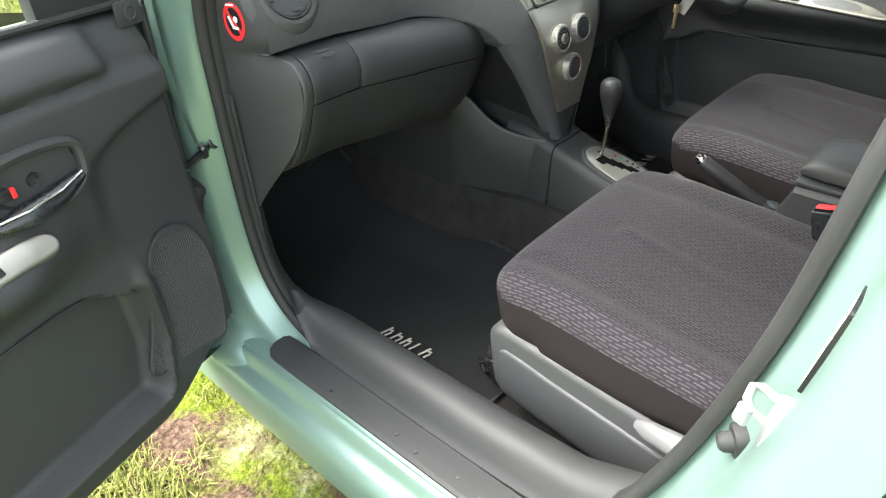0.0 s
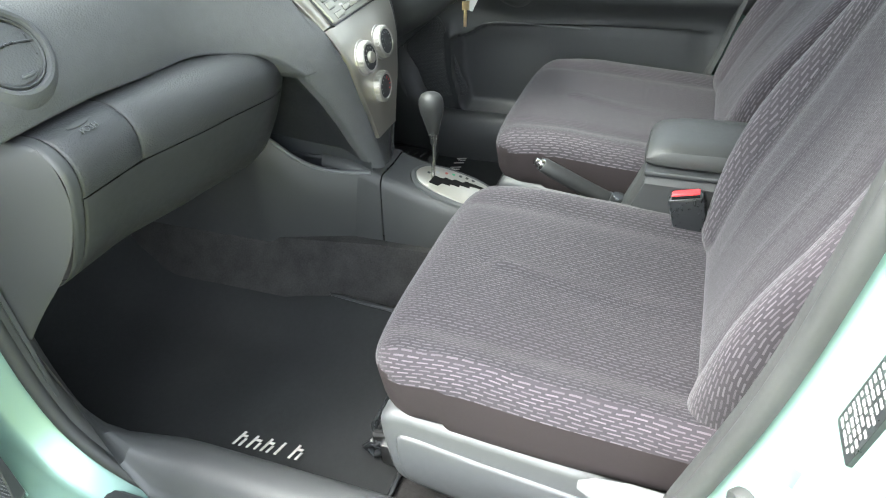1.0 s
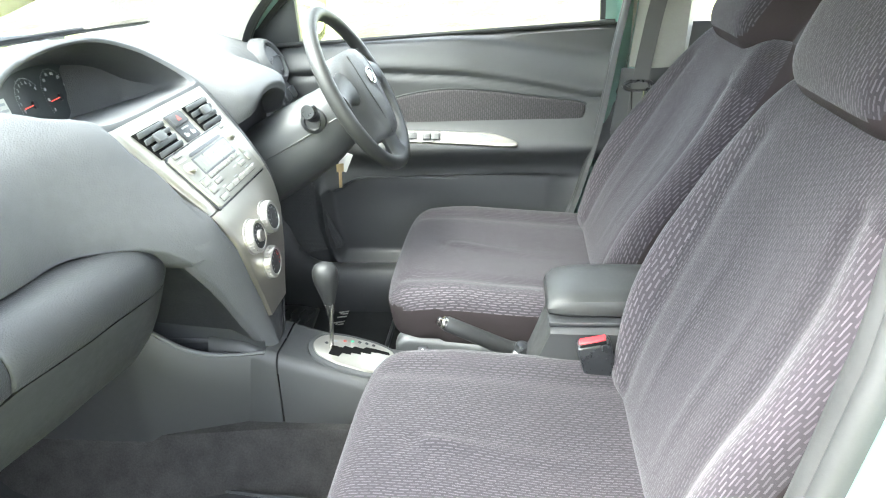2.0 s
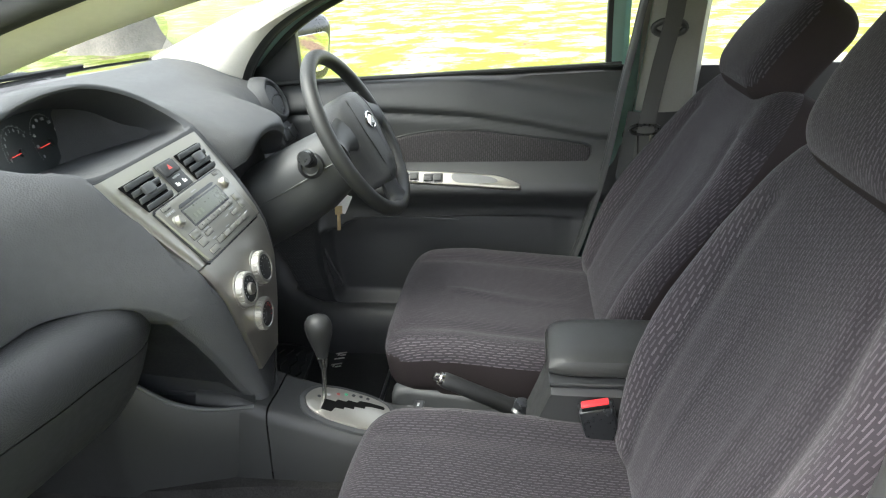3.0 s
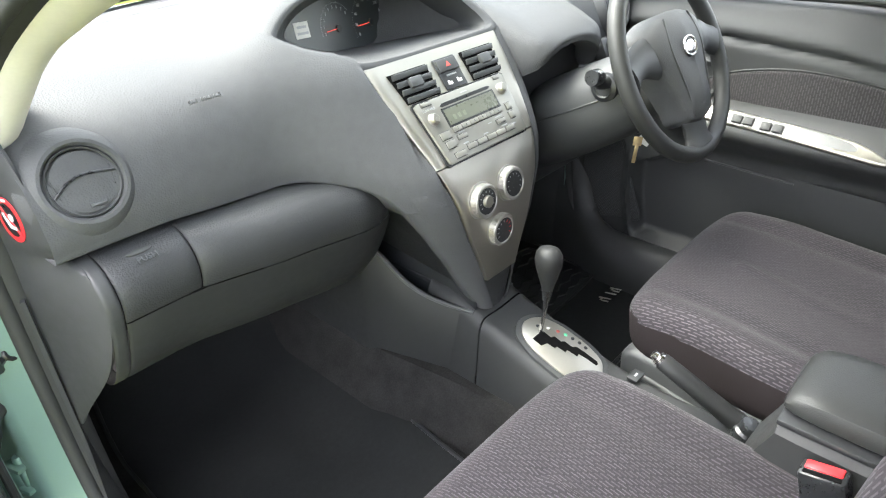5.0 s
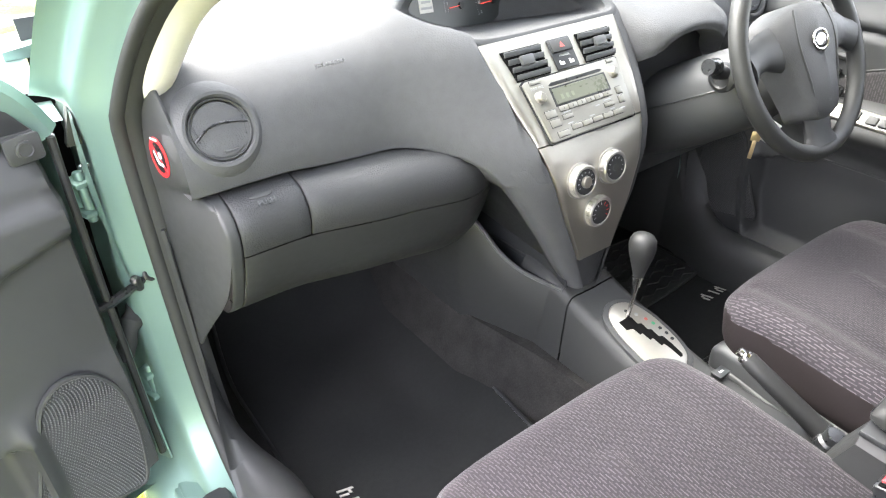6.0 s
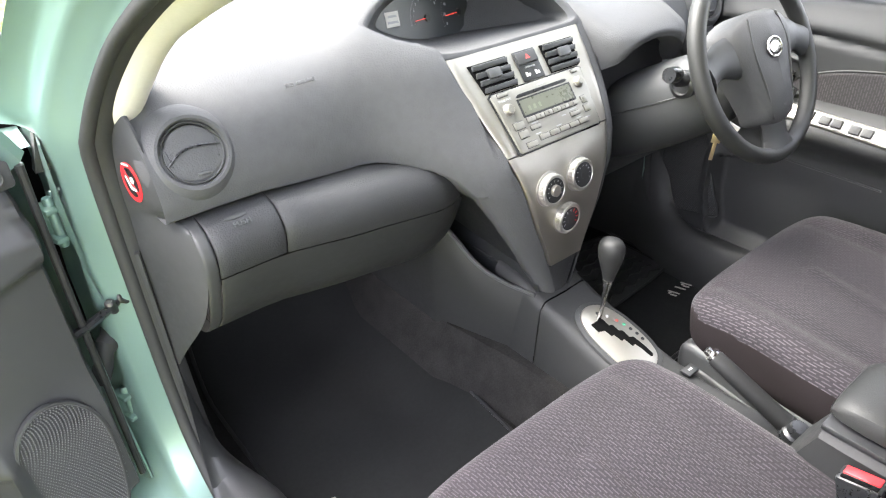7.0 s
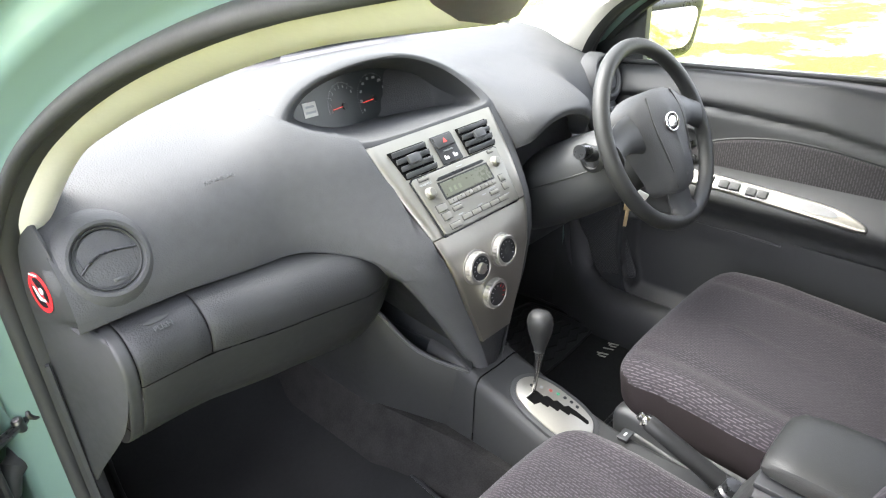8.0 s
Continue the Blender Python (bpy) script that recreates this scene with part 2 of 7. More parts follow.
CARPET = material("carpet", (0.020, 0.0195, 0.0190), 0.95, var=0.45, grain=1.0, grain_size=0.004, spec=0.1, var_size=0.04)
MAT = material("mat_pile", (0.0155, 0.0162, 0.0164), 0.95, var=0.2, grain=0.8, grain_size=0.002, spec=0.1, var_size=0.1)
PLAIN_CLOTH = material("plain_cloth", (0.018, 0.014, 0.0145), 0.92, var=0.12, grain=0.5, grain_size=0.0012, spec=0.2)
CLOTH = woven("dash_cloth", (0.0150, 0.0130, 0.0154), (0.044, 0.039, 0.045), 0.0165, 0.0050, 0.78, 0.36)
DOOR_CLOTH = woven("door_cloth", (0.026, 0.0245, 0.0255), (0.048, 0.044, 0.047), 0.0160, 0.0052, 0.78, 0.36)
CLOTH_BIG = woven("bolster_cloth", (0.0205, 0.0178, 0.0208), (0.068, 0.060, 0.068), 0.0215, 0.0078, 0.74, 0.34)
GRIP = material("grip_vinyl", (0.013, 0.0135, 0.0135), 0.55, spec=0.35, var=0.1, grain=0.3, grain_size=0.002, cells=True)
ARM_LEATHER = material("armrest_vinyl", (0.019, 0.0198, 0.0190), 0.5, spec=0.35, var=0.1, grain=0.3, grain_size=0.002, cells=True)
RED = material("red_plastic", (0.62, 0.025, 0.03), 0.35, var=0.1)
WHITE = material("white_print", (0.72, 0.72, 0.70), 0.6, var=0.04)
GREY_PRINT = material("grey_print", (0.30, 0.31, 0.31), 0.6, var=0.05)
LOGO = material("mat_stitching", (0.36, 0.35, 0.31), 0.8, var=0.15, grain=0.6, grain_size=0.001)
LCD = material("display", (0.080, 0.086, 0.066), 0.3, var=0.05)
BELT = material("belt_webbing", (0.05, 0.05, 0.048), 0.8, var=0.1, grain=0.5, grain_size=0.0012)


def glowing(name, color, power):
    ma = material(name, color, 0.4)
    b = ma.node_tree.nodes["Principled BSDF"]
    b.inputs["Emission Color"].default_value, b.inputs["Emission Strength"].default_value = (*color, 1), power
    return ma


LAMP_RED = glowing("warning_red", (1.0, 0.05, 0.03), 0.08)
LAMP_GREEN = glowing("tell_tale_green", (0.5, 1.0, 0.1), 0.05)
NEEDLE = glowing("needle_red", (0.8, 0.07, 0.05), 0.10)


def glass(name, rough=0.0, tint=(0.94, 0.97, 0.95)):
    ma = bpy.data.materials.new(name)
    ma.use_nodes = True
    n, l = ma.node_tree.nodes, ma.node_tree.links
    n.remove(n["Principled BSDF"])
    clear, gloss, mix, fres = n.new("ShaderNodeBsdfTransparent"), n.new("ShaderNodeBsdfGlossy"), n.new("ShaderNodeMixShader"), n.new("ShaderNodeFresnel")
    clear.inputs[0].default_value = (*tint, 1)
    gloss.inputs["Roughness"].default_value = rough
    fres.inputs["IOR"].default_value = 1.25
    weak = n.new("ShaderNodeMath")
    weak.operation = "MULTIPLY"
    weak.inputs[1].default_value = 0.3
    l.new(fres.outputs[0], weak.inputs[0])
    l.new(weak.outputs[0], mix.inputs[0])
    l.new(clear.outputs[0], mix.inputs[1])
    l.new(gloss.outputs[0], mix.inputs[2])
    l.new(mix.outputs[0], n["Material Output"].inputs[0])
    return ma


GLASS = glass("window_glass")
SCREEN_GLASS = glass("tinted_windscreen_glass", 0.0, (0.64, 0.68, 0.66))


# ---------------------------------------------------------------- ground
def ground_material():
    ma = bpy.data.materials.new("grass_and_soil")
    ma.use_nodes = True
    n, l = ma.node_tree.nodes, ma.node_tree.links
    b = n["Principled BSDF"]
    b.inputs["Roughness"].default_value, b.inputs["Specular IOR Level"].default_value = 0.95, 0.1
    co = n.new("ShaderNodeTexCoord")

    def noise_tex(scale, detail, rough=0.5):
        t = n.new("ShaderNodeTexNoise")
        t.inputs["Scale"].default_value, t.inputs["Detail"].default_value, t.inputs["Roughness"].default_value = scale, detail, rough
        l.new(co.outputs["Object"], t.inputs["Vector"])
        return t.outputs["Fac"]

    def mixed(fac, a, bb, lo, hi):
        r = n.new("ShaderNodeMapRange")
        r.inputs["From Min"].default_value, r.inputs["From Max"].default_value = lo, hi
        l.new(fac, r.inputs["Value"])
        m = n.new("ShaderNodeMix")
        m.data_type = "RGBA"
        l.new(r.outputs[0], m.inputs["Factor"])
        for key, c in (("A", a), ("B", bb)):
            if isinstance(c, tuple):
                m.inputs[key].default_value = (*c, 1)
            else:
                l.new(c, m.inputs[key])
        return m.outputs["Result"]

    blades = mixed(noise_tex(60, 4), (0.07, 0.098, 0.011), (0.15, 0.185, 0.022), 0.35, 0.65)
    dry = mixed(noise_tex(45, 4), (0.26, 0.25, 0.13), (0.50, 0.48, 0.33), 0.35, 0.65)
    soil = mixed(noise_tex(90, 5), (0.045, 0.028, 0.019), (0.15, 0.10, 0.072), 0.3, 0.7)
    # trodden bare patch where the passenger door opens
    far = n.new("ShaderNodeVectorMath")
    far.operation = "DISTANCE"
    l.new(co.outputs["Object"], far.inputs[0])
    far.inputs[1].default_value = (-1.05, 0.40, 0.0)
    worn = n.new("ShaderNodeMapRange")
    worn.inputs["From Min"].default_value, worn.inputs["From Max"].default_value = 0.15, 0.9
    worn.inputs["To Min"].default_value, worn.inputs["To Max"].default_value = 0.10, 0.0
    l.new(far.outputs["Value"], worn.inputs["Value"])

    def shifted(op, fac):
        q = n.new("ShaderNodeMath")
        q.operation = op
        l.new(fac, q.inputs[0])
        l.new(worn.outputs[0], q.inputs[1])
        return q.outputs[0]

    field = mixed(shifted("SUBTRACT", noise_tex(1.3, 10, 0.68)), blades, dry, 0.48, 0.62)
    near = mixed(shifted("ADD", noise_tex(2.2, 8, 0.62)), field, soil, 0.575, 0.64)
    l.new(near, b.inputs["Base Color"])
    bump = n.new("ShaderNodeBump")
    bump.inputs["Strength"].default_value, bump.inputs["Distance"].default_value = 1.0, 0.02
    l.new(noise_tex(70, 6), bump.inputs["Height"])
    l.new(bump.outputs[0], b.inputs["Normal"])
    return ma


GROUND = ground_material()
rows_g = []
edges_g = [-900, -300, -100, -40, -20, -10, -6, -4] + [x * 0.25 for x in range(-12, 13)] + [4, 6, 10, 20, 40, 100, 300, 900]
for y in edges_g:
    rows_g.append([(x, y, 0.012 * noise.noise(Vector((x * 3, y * 3, 0))) + 0.05 * noise.noise(Vector((x * 0.1, y * 0.1, 5)))) for x in edges_g])
def ground_z(x, y):
    return 0.012 * noise.noise(Vector((x * 3, y * 3, 0))) + 0.05 * noise.noise(Vector((x * 0.1, y * 0.1, 5)))


ground = ob_mesh("ground", *loft(rows_g), GROUND, sharp=180)
tagged(ground, "green grass lawn with dry patches and bare brown soil", "ground", kind="structure")

# ---------------------------------------------------------------- the car's shell
car = thing("car_body", (XC, 0, 0.15), "mint green metallic car body shell with dark trimmed cabin", "car body", kind="structure")


def base_x(z):
    """Half width of the door opening's plane at a height: upright below the belt, leaning in above."""
    return 0.672 - 0.30 * max(0.0, z - 1.0)


# the line of the rubber seal round a front door opening, as y and z
SEAL_LINE = [(0.577, 0.62), (0.575, 0.80), (0.567, 0.94), (0.53, 1.045), (0.455, 1.13), (0.37, 1.185), (0.27, 1.232), (0.16, 1.272),
             (0.03, 1.308), (-0.12, 1.336), (-0.26, 1.354), (-0.380, 1.350), (-0.432, 1.285), (-0.416, 1.15), (-0.390, 0.98), (-0.362, 0.80),
             (-0.325, 0.65), (-0.276, 0.50), (-0.215, 0.395), (-0.12, 0.345), (0.10, 0.335), (0.38, 0.34), (0.485, 0.37), (0.545, 0.43), (0.57, 0.51)]


def opening_sweep(section, side, line=None, n=5, closed=True):
    """Sweeps a section (outward from the opening, outward from the car) round the door opening. side: -1 passenger, 1 driver."""
    line = smooth_line(line or SEAL_LINE, n, closed)
    rings = []
    k = len(line)
    for i, (y, z) in enumerate(line):
        cut = section(i / (k - 1)) if callable(section) else section
        a, b = (line[i - 1], line[(i + 1) % k]) if closed else (line[max(i - 1, 0)], line[min(i + 1, k - 1)])
        d = np.subtract(b, a)
        d = d / np.linalg.norm(d)
        out = np.array([d[1], -d[0]])
        ring = []
        inset = 0.026 * smooth_step(0.05, 0.25, -y) * smooth_step(0.42, 0.60, z) * (1 - smooth_step(1.0, 1.25, z))
        for o, w in cut:
            yy, zz = np.array([y, z]) + out * o
            ring.append((XC + side * (base_x(zz) + w - inset * max(0.0, 1 - max(0.0, o * FLIP) / 0.038)), yy, zz))
        rings.append(ring)
    return loft(rings, loop=closed)


def out_sign():
    line = SEAL_LINE
    return sum(a[0] * b[1] - b[0] * a[1] for a, b in zip(line, line[1:] + line[:1]))


FLIP = 1 if out_sign() > 0 else -1
JAMB = [(0.0 * FLIP, 0.0), (0.010 * FLIP, 0.010), (0.020 * FLIP, 0.016), (0.030 * FLIP, 0.045), (0.042 * FLIP, 0.058), (0.060 * FLIP, 0.062), (0.070 * FLIP, 0.078), (0.078 * FLIP, 0.110), (0.095 * FLIP, 0.130), (0.130 * FLIP, 0.142)]
def jamb_cut(f):
    """The jamb's section: slimmer along the windscreen pillar and the roof rail."""
    k = smooth_step(0.05, 0.11, f) * (1 - smooth_step(0.46, 0.52, f))
    slim_j = JAMB[:5] + [(0.058 * FLIP, 0.062), (0.064 * FLIP, 0.072), (0.069 * FLIP, 0.082), (0.072 * FLIP, 0.092), (0.074 * FLIP, 0.100)]
    k2 = smooth_step(0.46, 0.52, f) * (1 - smooth_step(0.70, 0.76, f))
    behind = [(a * FLIP, w) for a, w in ((0.0, 0.0), (0.008, 0.002), (0.018, 0.003), (0.028, 0.004), (0.036, 0.008), (0.0385, 0.030), (0.0395, 0.082), (0.047, 0.108), (0.069, 0.130), (0.109, 0.142))]
    return [(p[0] * (1 - k - k2) + q[0] * k + r[0] * k2, p[1] * (1 - k - k2) + q[1] * k + r[1] * k2) for p, q, r in zip(JAMB, slim_j, behind)]


def pillar_edge(verts):
    """Folds the jamb forward at the hinge pillar, so that a gap stays to the open door."""
    out = []
    for x, y, z in verts:
        lim = float(np.interp(z, (0.26, 0.39, 0.47, 0.66, 0.73, 0.78, 0.87, 0.94, 1.02), (0.766, 0.752, 0.742, 0.734, 0.734, 0.730, 0.720, 0.714, 0.720)))
        over = abs(x - XC) - lim
        if y > 0.54 and 0.34 < z < 1.01 and over > 0:
            x, y = XC + math.copysign(lim + 0.12 * over, x - XC), y + 1.3 * over
        out.append((x, y, z))
    return out


for side in (-1, 1):
    jv, jf = opening_sweep(jamb_cut, side)
    ob_mesh("door_jamb", pillar_edge(jv), jf, GREEN, car, "mint green painted door jamb", sharp=75)
    bead = [(0.010 * math.cos(a) * FLIP - 0.003 * FLIP, 0.006 + 0.011 * math.sin(a)) for a in [2 * math.pi * j / 10 for j in range(11)]]
    ob_mesh("door_seal", *opening_sweep(bead, side), RUBBER, car, "black rubber door seal", sharp=60)
    lip = [(-0.004 * FLIP, 0.010), (-0.009 * FLIP, 0.002), (-0.0115 * FLIP, -0.008), (-0.012 * FLIP, -0.016), (-0.008 * FLIP, -0.026), (0.0 * FLIP, -0.032)]
    ob_mesh("seal_lip", *opening_sweep(lip, side), RUBBER, car, sharp=60)

# A-pillar trim, both sides: a beige strip inside the seal, from the dash end up to the roof
PILLAR = [(0.575, 1.00), (0.545, 1.03), (0.455, 1.13), (0.37, 1.185), (0.27, 1.232), (0.16, 1.272), (0.03, 1.306), (-0.12, 1.330)]
for side in (-1, 1):
    sect = [(-0.006 * FLIP, -0.012), (-0.012 * FLIP, -0.020), (-0.022 * FLIP, -0.040), (-0.028 * FLIP, -0.070), (-0.026 * FLIP, -0.090), (-0.018 * FLIP, -0.102), (0.0 * FLIP, -0.108), (0.045 * FLIP, -0.095)]
    slim = [(-0.006 * FLIP, -0.012), (-0.012 * FLIP, -0.018), (-0.017 * FLIP, -0.030), (-0.018 * FLIP, -0.040), (-0.015 * FLIP, -0.050), (-0.008 * FLIP, -0.060), (0.005 * FLIP, -0.070), (0.045 * FLIP, -0.080)]

    def grown(f, near=slim, far=sect):
        k = smooth_step(0.15, 0.75, f)
        return [(p[0] * (1 - k) + q[0] * k, p[1] * (1 - k) + q[1] * k) for p, q in zip(near, far)]

    if side < 0:
        ob_mesh("pillar_trim", *opening_sweep(grown, side, PILLAR, 6, False), BEIGE, car, "beige plastic windscreen pillar trim")
        continue
    # the far pillar shows its whole inner face, from the seal forward to the edge of the windscreen
    line, rings_p = smooth_line(PILLAR, 6), []
    for i, (y, z) in enumerate(line):
        t = 0.97 * (i / (len(line) - 1)) ** 0.9
        near = np.array([XC + base_x(z) - 0.014, y, z])
        far = np.array([XC + 0.965 * (0.675 - 0.145 * t), 0.782 * (1 - t) + 0.05 * t, 1.066 + 0.232 * t + 0.02 * math.sin(math.pi * t)])
        inward = np.array([-1.0, -0.15, -0.25])
        rings_p.append([near, near + inward * 0.010] + [near + (far - near) * q + inward * 0.024 * math.sin(math.pi * min(0.92, q + 0.12)) for q in (0.15, 0.35, 0.55, 0.75, 0.9)] + [far + np.array([0, 0.012, 0.012])])
    ob_mesh("pillar_trim", *loft(rings_p), BEIGE, car, "beige plastic windscreen pillar trim")

# sill: scuff plate, inner ridge and painted outer steps
for side in (-1, 1):
    def X(w):
        return XC + side * w

    ys = [-0.24, -0.15, 0.0, 0.15, 0.30, 0.38, 0.42, 0.46, 0.49, 0.515, 0.535, 0.555, 0.575, 0.60]
    up = [0.045, 0.008] + [0] * 12

    def sill_point(w, z, y, u, f):
        """The cover's section turns into the upright footwell trim towards the front."""
        k = smooth_step(0.40, 0.60, y)
        return (X(w * (1 - k) + (0.632 + 0.022 * f) * k), y, (z + u) * (1 - k) + (0.275 + 0.34 * f) * k)

    inner = [(0.575, 0.275), (0.583, 0.335), (0.592, 0.362), (0.606, 0.382), (0.624, 0.391), (0.645, 0.393), (0.662, 0.388), (0.675, 0.374), (0.684, 0.356), (0.690, 0.346), (0.696, 0.341)]
    ob_mesh("sill_cover", *thick([[sill_point(w, z, y, u, i / (len(inner) - 1)) for i, (w, z) in enumerate(inner)] for y, u in zip(ys, up)], (0, 0, -0.004)), TRIM, car, "black plastic sill cover")
    plate_s = [(0.694, 0.338), (0.699, 0.3422), (0.704, 0.3417), (0.707, 0.3422), (0.712, 0.3417), (0.715, 0.3422), (0.720, 0.3417), (0.723, 0.3422), (0.730, 0.3418), (0.752, 0.3412), (0.758, 0.337)]
    ob_mesh("scuff_plate", *thick([[(X(w), y, z) for w, z in plate_s] for y in (-0.20, 0.0, 0.2, 0.36, 0.45)] + [[(X(min(w, 0.694 + 0.064 * c)), y, z) for w, z in plate_s] for y, c in ((0.470, 0.97), (0.482, 0.85), (0.490, 0.6))], (0, 0, -0.005)), TRIM, car, "ribbed black scuff plate", sharp=20)
    for k, (yy, w) in enumerate([(0.30, 0.742), (0.135, 0.736), (0.085, 0.742), (0.0, 0.735), (-0.05, 0.742), (-0.08, 0.748)]):
        ob_mesh("screw", *moved(lathe([(0.0035, 0), (0.003, 0.0015)], 8), pose(X(w), yy, 0.3415)), STEEL, car)
    steps = [(0.700, 0.330), (0.758, 0.331), (0.764, 0.326), (0.772, 0.324), (0.778, 0.312), (0.784, 0.300), (0.800, 0.296), (0.812, 0.285), (0.818, 0.255), (0.816, 0.20), (0.800, 0.165), (0.62, 0.16)]
    steps = smooth_line(steps[:11], 3) + [steps[11]]
    ob_mesh("sill", *loft([[(X(w), y, z) for w, z in steps] for y in (-0.55, -0.3, 0.0, 0.3, 0.50, 0.62, 0.8)]), GREEN, car, "mint green painted sill", sharp=80)

# hinge pillar, B-pillar and outer skin behind it
for side in (-1, 1):
    def X(w):
        return XC + side * w

    hp = [[(X(0.650), 0.575, z), (X(0.672), 0.60, z), (X(0.694), 0.630, z), (X(0.704), 0.67, z), (X(0.717), 0.72, z), (X(0.735), 0.77, z), (X(0.78), 0.82, z)] for z in (0.30, 0.4, 0.5, 0.6, 0.7, 0.8, 0.9, 0.98)]
    ob_mesh("hinge_pillar", *thick(hp, (side * -0.004, 0.004, 0)), GREEN, car, "mint green painted hinge pillar")
    swage = [[(X(0.722 + 0.010 * math.sin(math.pi * t) * c), 0.632 + 0.05 * t * (1 - t) + 0.016 * s - 0.02 * t, 1.0 - 0.26 * t) for s, c in ((-1, 0.2), (-0.4, 0.9), (0.3, 0.9), (1, 0.2))] for t in [j / 10 for j in range(11)]]
    ob_mesh("pillar_swage", *loft(swage), GREEN, car)
    # added black sheet, stands in for the shade inside the hinge gap
    ob_mesh("gap_shade_sheet", *thick([[(X(w), y, z) for w, y in ((0.700, 0.742), (0.75, 0.752), (0.80, 0.76))] for z in (0.33, 0.6, 0.8, 1.0)], (0, 0.004, 0)), VOID, car)
    bp = []
    for z, y0 in ((0.30, -0.26), (0.42, -0.285), (0.52, -0.315), (0.66, -0.355), (0.80, -0.385), (0.95, -0.402), (1.10, -0.412), (1.25, -0.42), (1.34, -0.42)):
        b = base_x(z)
        bp.append([(X(b - 0.030), y0 - 0.014, z), (X(b - 0.005), y0 - 0.026, z), (X(b + 0.020), y0 - 0.040, z), (X(b + 0.040), y0 - 0.055, z), (X(b + 0.050), y0 - 0.078, z), (X(b + 0.080), y0 - 0.085, z), (X(b + 0.105), y0 - 0.088, z), (X(b + 0.12), y0 - 0.10, z)])
    ob_mesh("centre_pillar", *loft(bp), GREEN, car, "mint green painted centre pillar", sharp=50)
    inn = [[(X(base_x(z) - 0.028), -0.352 - 0.06 * min(1, max(0, (z - 0.5) / 0.5)), z), (X(base_x(z) - 0.040), -0.385 - 0.06 * min(1, max(0, (z - 0.5) / 0.5)), z), (X(base_x(z) - 0.045), -0.46, z), (X(base_x(z) - 0.03), -0.545, z), (X(base_x(z) + 0.01), -0.565, z)] for z in (0.30, 0.5, 0.7, 0.85, 0.93)]
    ob_mesh("pillar_lower_trim", *thick(inn, (side * 0.004, 0, 0)), TRIM, car, "dark grey lower pillar trim")
    inn = [[(X(base_x(z) - 0.012), -0.420, z), (X(base_x(z) - 0.032), -0.44, z), (X(base_x(z) - 0.042), -0.48, z), (X(base_x(z) - 0.030), -0.545, z), (X(base_x(z) + 0.01), -0.565, z)] for z in (0.93, 1.1, 1.25, 1.36)]
    ob_mesh("pillar_upper_trim", *thick(inn, (side * 0.004, 0, 0)), PILLAR_GREY, car, "grey upper pillar trim")
    rd = [[(X(0.785), -0.475, z), (X(0.80), -0.483, z), (X(0.815), -0.50, z), (X(0.822), -0.7, z), (X(0.822), -1.1, z), (X(0.80), -1.45, z)] for z in (0.25, 0.5, 0.8)]
    rd += [[(X(0.765), -0.475, 0.97), (X(0.78), -0.483, 0.97), (X(0.79), -0.50, 0.98), (X(0.79), -0.7, 0.99), (X(0.78), -1.1, 1.0), (X(0.76), -1.45, 1.01)]]
    ob_mesh("rear_door_skin", *thick(rd, (side * -0.02, 0, 0)), GREEN, car, "mint green rear door outer panel")
    rt = [[(X(0.665), y, z) for y in (-0.56, -0.8, -1.2, -1.6)] for z in (0.28, 0.6, 0.9, 1.03)]
    ob_mesh("rear_door_trim", *thick(rt, (side * 0.02, 0, 0)), TRIM, car, "dark grey rear door trim")

# roof, headliner, floor and closing walls
roof = [[(XC + u * (0.575 if abs(u) < 1 else 0.60), y, z + 0.03 * (1 - u * u) - (0.03 if abs(u) == 1 else 0)) for u in (-1, -0.9, -0.6, -0.3, 0, 0.3, 0.6, 0.9, 1)] for y, z in ((0.16, 1.33), (0.02, 1.365), (-0.3, 1.40), (-0.8, 1.41), (-1.3, 1.38), (-1.7, 1.30))]
ob_mesh("roof", *thick(roof, (0, 0, 0.02)), GREEN, car, "mint green roof panel")
lining = [[(XC + u * 0.60, y, z + 0.025 * (1 - u * u)) for u in (-1, -0.7, -0.35, 0, 0.35, 0.7, 1)] for y, z in ((0.05, 1.330), (-0.02, 1.340), (-0.3, 1.352), (-0.8, 1.358), (-1.3, 1.33), (-1.7, 1.25))]
ob_mesh("headliner", *thick(lining, (0, 0, 0.012)), HEADLINER, car, "beige fabric headliner")
def floor_z(x, y):
    """The floor's height: flat wells that rise to the tunnel and to the toe board."""
    d = abs(x - XC)
    well = 0.262 + 0.045 * max(0.0, min(1.0, (0.30 - d) / 0.17)) ** 2 * (3 - 2 * max(0.0, min(1.0, (0.30 - d) / 0.17)))
    return well + 0.9 * max(0.0, y - 0.80) ** 1.35 + 0.6 * max(0.0, y - 0.92)


floor_pan = [[(XC + x, y, floor_z(XC + x, y)) for x in (-0.66, -0.6, -0.45, -0.32, -0.28, -0.24, -0.2, -0.16, -0.12, 0, 0.12, 0.16, 0.2, 0.24, 0.28, 0.32, 0.45, 0.6, 0.66)] for y in (-1.7, -0.5, 0.0, 0.4, 0.7, 0.80, 0.84, 0.88, 0.92, 0.96, 1.0, 1.04, 1.07)]
ob_mesh("floor_carpet", *thick(floor_pan, (0, 0, -0.03)), CARPET, car, "dark grey cabin carpet")
ob_mesh("bulkhead", *thick([[(x, 1.07, z) for x in (-0.75, 0.69)] for z in (0.2, 1.05)], (0, 0.02, 0)), DARK, car)
ob_mesh("rear_bulkhead", *thick([[(x, -1.75, z) for x in (-0.75, 0.69)] for z in (0.2, 0.98)], (0, -0.02, 0)), TRIM, car)
